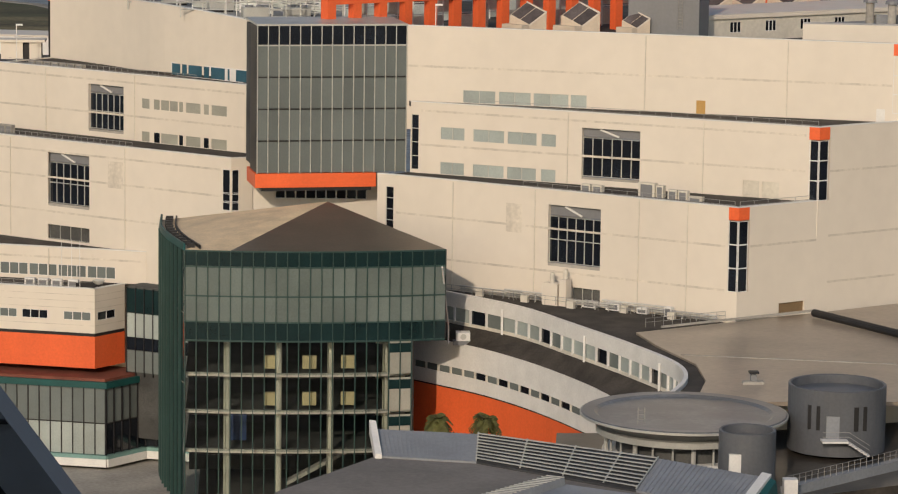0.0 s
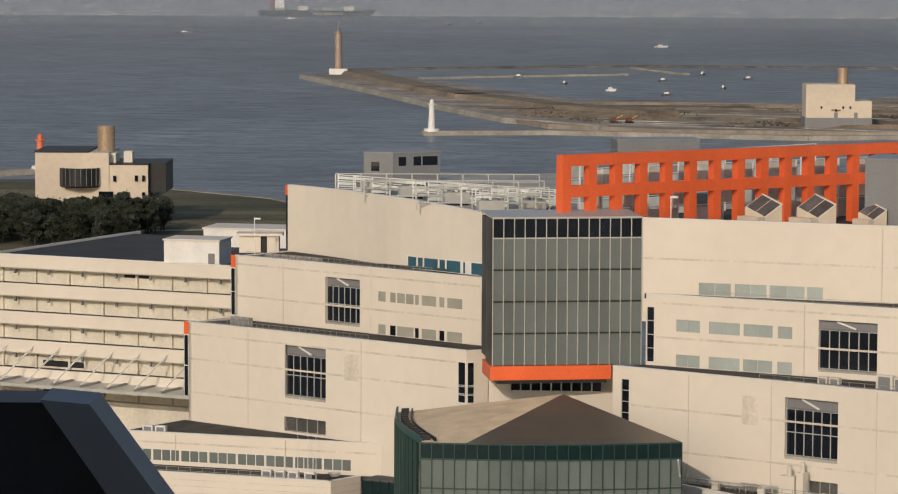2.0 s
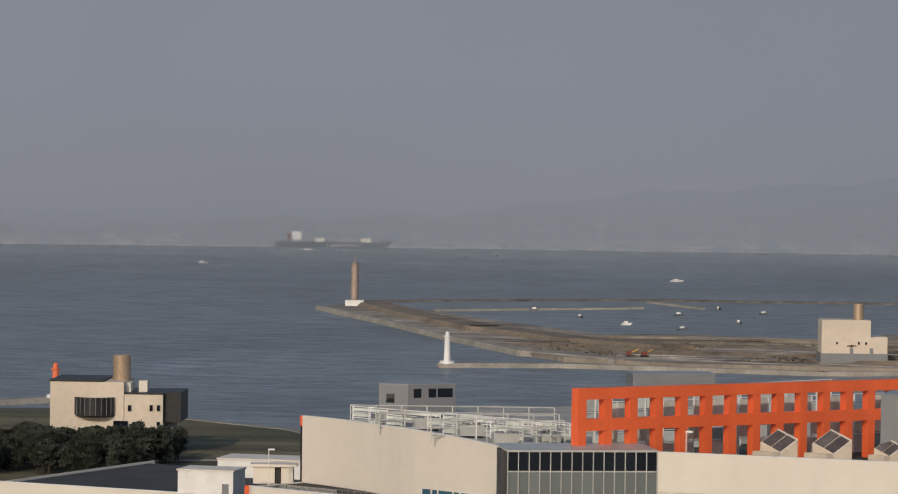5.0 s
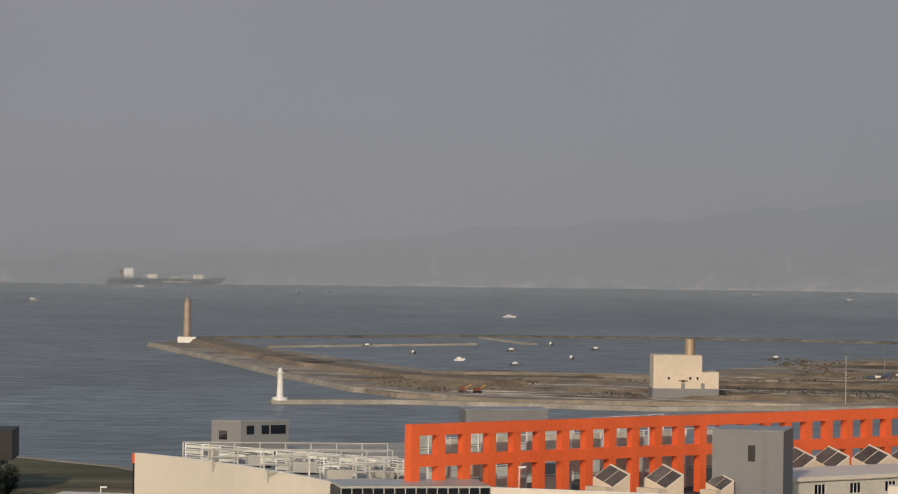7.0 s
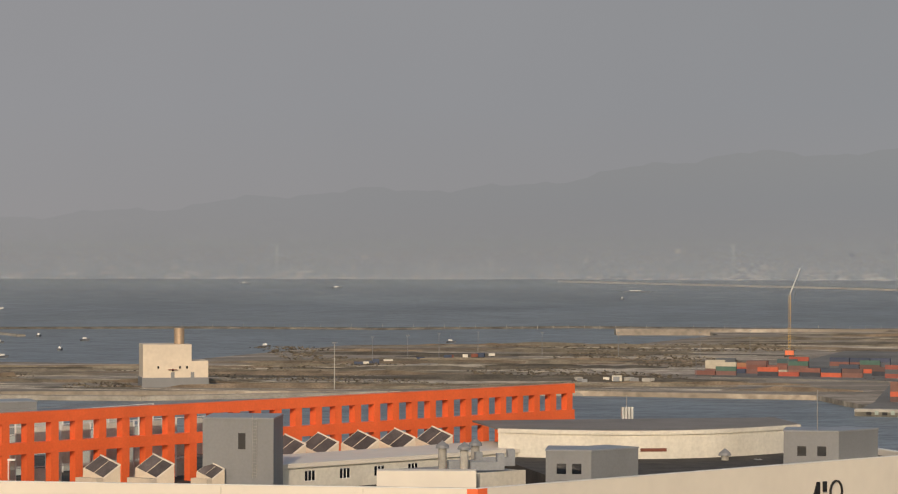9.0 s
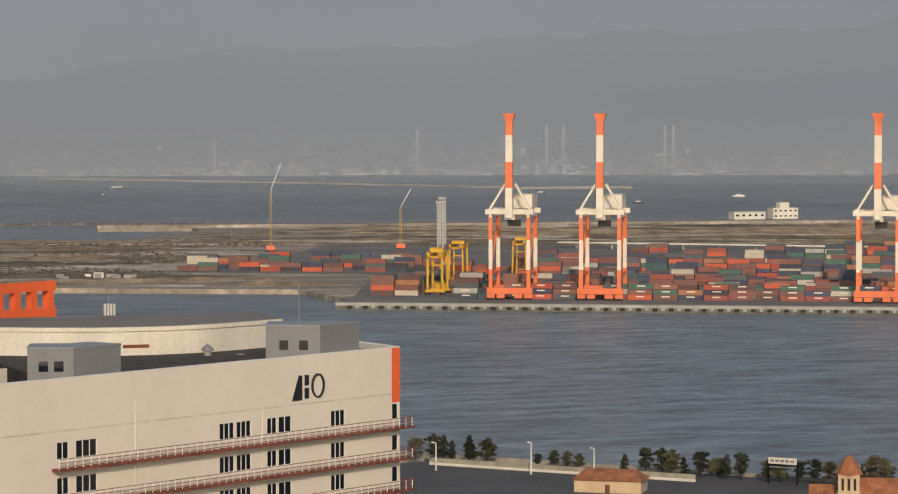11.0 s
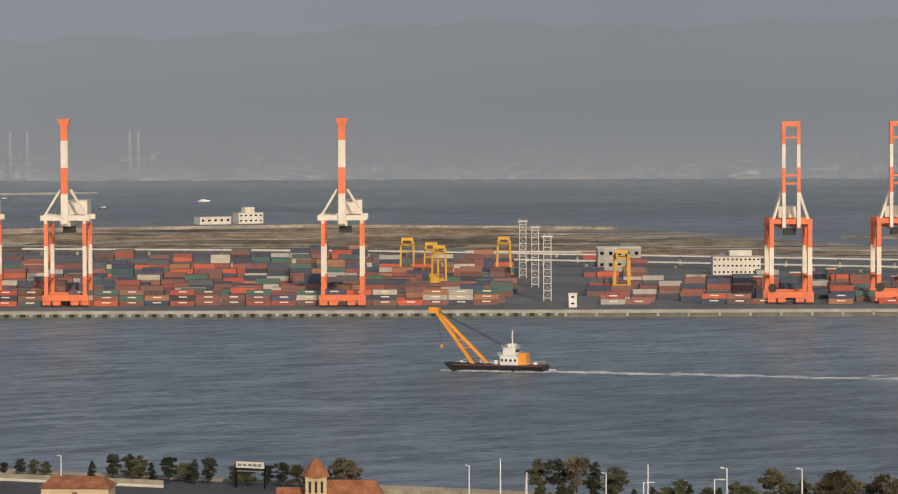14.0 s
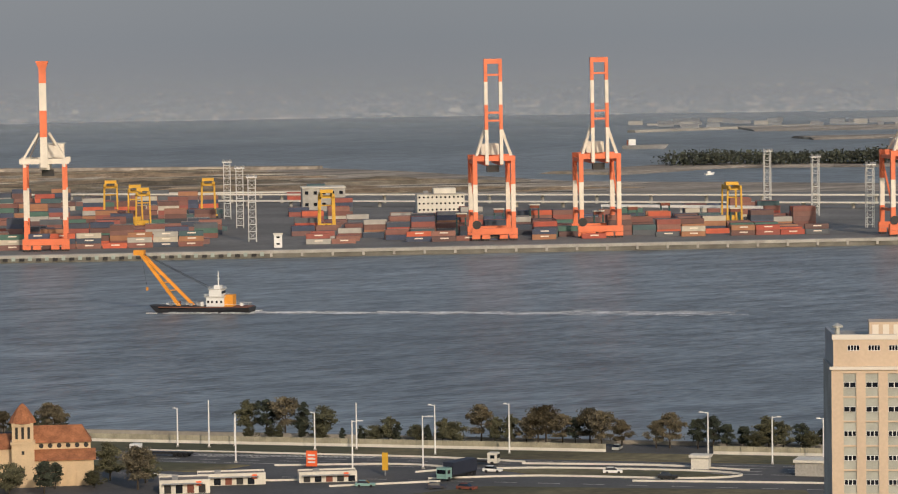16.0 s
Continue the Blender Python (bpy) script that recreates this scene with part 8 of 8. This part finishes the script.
def lamp_post(x, y, h, arm=1, rz=0.0):
    t = thing("street_lamp", "white tapered street lamp by the sea-front road", "street lamp", (x, y, GZ), rz, group="street lamps")
    part("pole", tube(B(), (0, 0, 0), (0, 0, h), 0.22, 0.14, 8), WHITE, t)
    part("foot", box(B(), -0.3, 0.3, -0.3, 0.3, 0, 0.4), CONCRETE, t)
    if arm:
        part("arm", beam(B(), (0, 0, h - 0.2), (-1.8 * arm, 0, h - 0.05), 0.16), WHITE, t)
        part("lamp_head", box(B(), min(-2.6 * arm, -1.4 * arm), max(-2.6 * arm, -1.4 * arm), -0.25, 0.25, h - 0.15, h + 0.12), WHITE, t)
    return t


for x, y, h, a in ((393.1, 680.9, 9.6, 0.4), (398.2, 674.5, 11.6, 0), (388.2, 645.4, 11.6, 0), (414.8, 652.6, 9.2, 0.4), (422.9, 646.6, 11.4, 0), (397.9, 610.2, 12.2, -1), (415.0, 606.8, 12.2, -1), (431.4, 625.6, 12, 0.6), (445.9, 615.6, 12, 0.5), (404, 672, 7, 0),
                   (475, 577, 11, 0.8), (480, 560, 11, -0.8), (492, 556, 10, 0.6), (322, 768, 8, 0.4), (290, 800, 7.5, 0.5), (310, 782, 8.5, 0.4)):
    lamp_post(x, y, h, a, KA)


def vehicle(name, label, x, y, rz, L, W, H, cab, body, box_body=None):
    """A lorry or car with cab, body, windows and wheels, nose along +x."""
    t = thing(name, label, "lorry" if name != "car" else "car", (x, y, GZ), rz, group="vehicles on the shore road")
    if name == "car":
        part("body", hexa(B(), [(-L / 2, -W / 2, 0.3), (L / 2, -W / 2, 0.3), (L / 2, W / 2, 0.3), (-L / 2, W / 2, 0.3), (-L / 2, -W / 2, 0.95), (L / 2, -W / 2, 0.8), (L / 2, W / 2, 0.8), (-L / 2, W / 2, 0.95)]), body, t)
        cabin = part("cabin", hexa(B(), [(-L * 0.42, -W * 0.46, 0.9), (L * 0.22, -W * 0.46, 0.85), (L * 0.22, W * 0.46, 0.85), (-L * 0.42, W * 0.46, 0.9), (-L * 0.32, -W * 0.38, H), (L * 0.05, -W * 0.38, H), (L * 0.05, W * 0.38, H), (-L * 0.32, W * 0.38, H)]), GLASS_DARK, t)
        part("roof", box(B(), -L * 0.31, L * 0.04, -W * 0.37, W * 0.37, H, H + 0.05), body, cabin)
        ax = (-L * 0.3, L * 0.3)
        r = 0.33
    else:
        c = part("cab", box(B(), L / 2 - 2.3, L / 2, -W / 2, W / 2, 0.6, min(H, 3.0)), cab, t)
        part("windscreen", box(B(), L / 2 - 0.6, L / 2 + 0.03, -W / 2 + 0.15, W / 2 - 0.15, 1.7, 2.6), GLASS_DARK, c)
        part("side_window", box(B(), L / 2 - 1.6, L / 2 - 0.6, -W / 2 - 0.02, W / 2 + 0.02, 1.7, 2.5), GLASS_DARK, c)
        part("chassis", box(B(), -L / 2, L / 2 - 2.4, -W * 0.4, W * 0.4, 0.7, 1.2), BLACK, t)
        if box_body:
            part("cargo_box", box(B(), -L / 2, L / 2 - 2.7, -W / 2, W / 2, 1.2, H), box_body, t)
        ax = (-L * 0.42, -L * 0.33, -L * 0.24, L / 2 - 1.2)
        r = 0.5
    for x2 in ax:
        for y2 in (-W / 2 + 0.1, W / 2 - 0.1):
            part("wheel", tube(B(), (x2, y2 - 0.14, r), (x2, y2 + 0.14, r), r, n=12), BLACK, t)
    return t


NAVY = mat("navy_container", (0.025, 0.03, 0.05), 0.6, vary=0.1)
MINT = mat("mint_cab_paint", (0.25, 0.42, 0.38), 0.4)
vehicle("truck", "flatbed truck with an empty trailer on the shore road", 381, 667.6, KA + math.pi, 15.5, 2.5, 2.9, WHITE, WHITE)
ct = vehicle("truck", "mint-cabbed lorry carrying a dark container", 411.5, 588.3, math.atan2(-3.5, -9) + 0.0, 12.5, 2.6, 4.0, MINT, MINT, NAVY)
vehicle("truck", "empty chassis lorry waiting at the junction", 428.5, 604.2, KA, 10, 2.5, 3.0, CREAM_DIRTY, WHITE)
for x, y, c, lb in ((423.5, 591.3, WHITE, "small white car at the junction"), (442.5, 571.3, WHITE, "white car on the curved road"), (398, 577, NAVY, "dark blue car at the junction"), (402, 571, RUST, "dark red car at the junction"), (388, 590, MINT, "pale green car near the shop"), (446, 556, BLACK, "black car on the road")):
    vehicle("car", lb, x, y, KA + random.uniform(-0.4, 0.4), 4.4, 1.75, 1.45, c, c)
for k in range(10):
    p = shore(96 + 4.2 * k + random.uniform(-0.6, 0.6), -1.5)
    vehicle("car", "car parked between the sea-front trees", *p, KA + 1.57, 4.3, 1.7, 1.45, random.choice((WHITE, GREY, BLACK)), random.choice((WHITE, MULLION, GREY)))

# small buildings at the junction
hut = plain_hall("junction_hut", "small pale equipment hut on the traffic island", 461.9, 564.2, 4, 3, GZ, 2.6, CREAM_DIRTY, 0, 0, KA)
plain_hall("storage_shed", "low white storage shed by the road", 474, 537, 11, 6, GZ, 3.0, CONCRETE, 0, 0, KA)
sg = thing("road_sign", "red and white pylon sign by the forecourt", "sign", (396.4, 625.1, GZ), KA)
part("board", box(B(), -1.3, 1.3, -0.2, 0.2, 0.4, 4.0), ORANGE, sg)
for z in (1.2, 2.0, 2.8):
    part("sign_bar", box(B(), -0.9, 0.9, -0.28, -0.2, z, z + 0.4), WHITE, sg)
for x, y, w, d, h in ((367, 612, 15, 6, 2.2), (352, 607, 11, 8, 2.6), (386, 602, 13, 5, 2.0)):
    t = thing("low_shop", "low flat-roofed cream shop with dark openings by the road", "building", (x, y, GZ), -0.5, group="low shops")
    part("wall", box(B(), -w / 2, w / 2, 0, d, 0, h), CREAM_DIRTY, t)
    part("roof", box(B(), -w / 2 + 0.2, w / 2 - 0.2, 0.2, d - 0.2, h, h + 0.1), TAUPE, t)
    for sy in (0.0, d - 0.2):
        part("parapet", box(B(), -w / 2, w / 2, sy, sy + 0.2, h, h + 0.45), CREAM_DIRTY, t)
    part("awning", box(B(), -w / 2 + 0.6, w / 2 - 1.6, -1.2, 0, h - 0.4, h - 0.25), GREY_ROOF, t)
    for k in range(int(w / 2.6)):
        xx = -w / 2 + 1.0 + 2.5 * k
        part("opening", box(B(), xx, xx + 1.5, -0.05, 0.1, 0.1, h - 0.6), (BLACK, GLASS_DARK, RUST)[k % 3], t)
    part("wall_sign", box(B(), w / 2 - 3.0, w / 2 - 1.9, -0.12, 0.0, h - 0.9, h + 0.1), ORANGE, t, "red square sign")
    part("roof_unit", box(B(), -w / 4, -w / 4 + 1.4, d * 0.4, d * 0.4 + 1.0, h + 0.1, h + 0.9), GREY, t)
orange_sign = thing("notice_board", "yellow notice board by the road", "sign", (402, 603, GZ), KA)
part("board", box(B(), -0.7, 0.7, -0.1, 0.1, 1.2, 5.2), YELLOW, orange_sign)
part("post", box(B(), -0.15, 0.15, -0.1, 0.1, 0, 1.2), GREY, orange_sign)
gantry_sign = thing("gantry_billboard", "pale billboard on a steel frame by the shore", "billboard", (362, 739, GZ), KA)
part("board", box(B(), -4, 4, -0.2, 0.2, 5.2, 6.8), CREAM_DIRTY, gantry_sign)
for k in range(5):
    part("sign_bar", box(B(), -3.4 + 1.4 * k, -2.4 + 1.4 * k, -0.28, -0.2, 5.7, 6.3), GREY, gantry_sign)
for x in (-4, 4):
    part("post", beam(B(), (x, 0, 0), (x, 0, 6.6), 0.35), GLASS_DARK, gantry_sign)
part("brace", beam(B(), (-4, 0, 4.4), (4, 0, 4.4), 0.3), GREY, gantry_sign)

# chapel with a bell tower
TILE = mat("terracotta_tiles", (0.40, 0.16, 0.075), 0.85, vary=0.25, scale=0.5, fine=3, bump=0.4)
SAND = mat("warm_stucco", (0.62, 0.47, 0.30), 0.85, vary=0.08, scale=0.3, fine=3)
chapel = thing("chapel", "sand-coloured chapel with terracotta roofs and a bell tower", "church", (330.6, 641.5, GZ), radians(-28))
part("tower", box(B(), -2.5, 2.5, -2.5, 2.5, 0, 9.6), SAND, chapel)
part("cornice", box(B(), -2.75, 2.75, -2.75, 2.75, 9.6, 10.2), SAND, chapel)
bel = part("belfry", box(B(), -1.7, 1.7, -1.7, 1.7, 10.2, 14.4), SAND, chapel)
for x in (-2.0, 2.0, -0.7, 0.7):
    for y in (-2.0, 2.0):
        part("belfry_pier", box(B(), x - 0.35, x + 0.35, y - 0.35, y + 0.35, 10.2, 14.0), SAND, bel)
part("belfry_head", box(B(), -2.4, 2.4, -2.4, 2.4, 13.6, 14.4), SAND, bel)
for x in (-1.35, 0, 1.35):
    part("belfry_opening", box(B(), x - 0.3, x + 0.3, -1.75, -1.6, 10.8, 13.4), BLACK, bel)
part("spire", lathe(B(), [(3.1, 14.3), (2.5, 15.6), (1.4, 17.3), (0.5, 18.4), (0.01, 18.7)], 8), TILE, chapel, "stepped terracotta spire")
for z in (3.0, 7.4):
    part("slit_window", box(B(), -0.3, 0.3, -2.56, -2.4, z, z + 0.8), BLACK, chapel)
part("nave", box(B(), 2.5, 15.0, 1.5, 8.5, 0, 9.6), SAND, chapel)
part("aisle", box(B(), 2.5, 15.6, -1.5, 1.5, 0, 6.0), SAND, chapel)
part("nave_roof", hexa(B(), [(2.0, 0.9, 9.5), (15.3, 0.9, 9.5), (15.3, 9.1, 9.5), (2.0, 9.1, 9.5), (2.0, 4.8, 13.0), (13.2, 4.8, 13.0), (13.2, 5.2, 13.0), (2.0, 5.2, 13.0)]), TILE, chapel, "terracotta tiled nave roof")
part("aisle_roof", hexa(B(), [(2.4, -2.1, 5.8), (16.1, -2.1, 5.8), (16.1, 1.5, 5.8), (2.4, 1.5, 5.8), (2.4, -2.1, 6.0), (16.1, -2.1, 6.0), (16.1, 1.5, 8.0), (2.4, 1.5, 8.0)]), TILE, chapel)
for k in range(6):
    x = 4.0 + 2.0 * k
    part("clerestory_window", tube(B(), (x, 1.44, 8.8), (x, 1.6, 8.8), 0.55, n=12), BLACK, chapel)
    part("buttress", box(B(), x - 0.3, x + 0.3, -1.9, -1.4, 0, 5.4), SAND, chapel)
part("facade", box(B(), -8.5, -2.5, 1.0, 9, 0, 8.4), SAND, chapel)
part("facade_roof", hexa(B(), [(-9, 0.5, 8.3), (-2.2, 0.5, 8.3), (-2.2, 9.5, 8.3), (-9, 9.5, 8.3), (-9, 4.8, 11.4), (-2.2, 4.8, 11.4), (-2.2, 5.2, 11.4), (-9, 5.2, 11.4)]), TILE, chapel)
for x, y, w, d in ((313, 738, 17, 9), (299, 636, 9, 8), (306, 628, 10, 9)):
    hs = thing("tiled_house", "low house with a terracotta roof", "house", (x, y, GZ), -0.6, group="tiled houses")
    part("wall", box(B(), -w / 2, w / 2, 0, d, 0, 3.2), SAND, hs)
    part("roof", hexa(B(), [(-w / 2 - 0.6, -0.6, 3.1), (w / 2 + 0.6, -0.6, 3.1), (w / 2 + 0.6, d + 0.6, 3.1), (-w / 2 - 0.6, d + 0.6, 3.1), (-w / 2 + 2, d / 2 - 0.2, 5.6), (w / 2 - 2, d / 2 - 0.2, 5.6), (w / 2 - 2, d / 2 + 0.2, 5.6), (-w / 2 + 2, d / 2 + 0.2, 5.6)]), TILE, hs)
    part("door", box(B(), -0.6, 0.6, -0.05, 0.1, 0, 2.1), RUST, hs)

# office block at the end of the pan
block = thing("office_block", "salmon-cream office block with paired windows between piers", "building")
PEACH = mat("peach_render", (0.62, 0.485, 0.355), 0.7, vary=0.06, scale=0.2, fine=2, streak=1)
FP = Face((345.6, 388.5), (374.0, 363.2))
hp = []
for r in range(10):
    for c in range(7):
        hp.append((1.9 + 3.55 * c, 3.95 + 3.55 * c, 43.3 - 3.95 * r, 47.0 - 3.95 * r))
wall_part(FP, 4, 48.0, hp, block, PEACH, 0.5)
for k, h in enumerate(hp):
    r = k // 7
    part("blind_panel", FP.slab(B(), h[0], h[1], h[2], h[3], -0.4, -0.25), mat("pale_blind", (0.42, 0.43, 0.38), 0.7, vary=0.1, rand=0.1) if "pale_blind" not in bpy.data.materials else bpy.data.materials["pale_blind"], block)
    window(FP, h[0] + 0.05, h[1] - 0.05, h[2] + 1.4, h[2] + 2.3, block, GLASS_DARK, 3 if r > 1 else 2, 1, 0.16, 0.12, WHITE)
# side walls grey beside the peach front: their shade is in the colour
part("side_wall", Face((354.6, 400.6), (345.6, 388.5)).wall(B(), 4, 48.0, (), 0.5), CONCRETE, block)
part("cornice", FP.slab(B(), -0.3, FP.len, 47.6, 48.1, -0.2, 0.35), CREAM, block)
FT = Face((346.3, 388.8), (374.6, 363.6))
ht = [(2.3 + 3.3 * c, 4.2 + 3.3 * c, 50.6, 51.5) for c in range(7)]
wall_part(FT, 48, 52.4, ht, block, PEACH, 0.5)
for h in ht:
    window(FT, *h, block, GLASS_DARK, 4, 1, 0.15, 0.1, WHITE)
# upper side wall greyed for shade in the same way
part("side_wall", Face((355.4, 401.0), (346.3, 388.8)).wall(B(), 48, 53.2, (), 0.5), GREY_ROOF, block)
part("coping", FT.slab(B(), -0.2, FT.len, 52.4, 53.2, -0.6, 0.15), CREAM, block)
part("roof", prism(B(), [(346.4, 389), (374, 364), (384, 375), (357, 400), (355.6, 400.6)], 52.0, 52.5), CONCRETE, block)
part("penthouse", Face((351.6, 389.0), (380, 364.5)).slab(B(), 2.0, 8.0, 52.5, 54.9, -6, 0), PEACH, block)
part("roof_mast", tube(B(), (361, 383, 52.4), (361, 383, 60.5), 0.06, n=6), RAIL, block)
for k in range(3):
    part("penthouse_door", Face((351.6, 389.0), (380, 364.5)).slab(B(), 2.5 + 1.7 * k, 3.5 + 1.7 * k, 52.6, 54.5, 0, 0.06), CREAM, block)
part("roof_vent", lathe(B(), [(0.4, 53.2), (0.4, 54.2), (0.9, 54.3), (0.9, 54.6), (0.01, 55.0)], 10, (347.6, 389.2)), MULLION, block)

# two palms before the orange wall
PALM = mat("palm_fronds", (0.15, 0.15, 0.045), 0.7, vary=0.3, scale=0.8, fine=4)


def palm(x, y, z, h, seed):
    rnd = random.Random(seed)
    t = thing("palm_tree", "short shaggy palm in front of the orange wall", "palm", (x, y, z), group="palms")
    part("trunk", tube(B(), (0, 0, 0), (0.1, 0, h), 0.35, 0.24, 8), BARK, t)
    for k in range(64):
        a = rnd.uniform(0, 6.28)
        up = rnd.uniform(-0.5, 1.0)
        bm = B()
        L = rnd.uniform(1.9, 2.6)
        pts = []
        for i in range(6):
            u = i / 5
            r = L * u * (0.55 + 0.4 * (1 - max(0, up)))
            pts.append(Vector((r * math.cos(a), r * math.sin(a), h + L * (up * u - 0.75 * u * u))))
        for i in range(5):
            d = (pts[i + 1] - pts[i]).normalized()
            w = d.cross(Vector((0, 0, 1)))
            w = (w if w.length > 0.01 else Vector((1, 0, 0))).normalized()
            for sg2 in (-1, 1):
                for q in (0.0, 0.5):
                    c = pts[i].lerp(pts[i + 1], q)
                    tip = c + w * sg2 * 0.85 * (1 - 0.12 * i) + d * 0.35 - Vector((0, 0, 0.2))
                    bm.faces.new([bm.verts.new(v) for v in (c, c + d * 0.34, tip)])
        part("frond", bm, PALM, t)
    return t


palm(22.3, 385.3, 4, 15.6, 1)
palm(27.6, 379.0, 4, 17.0, 2)
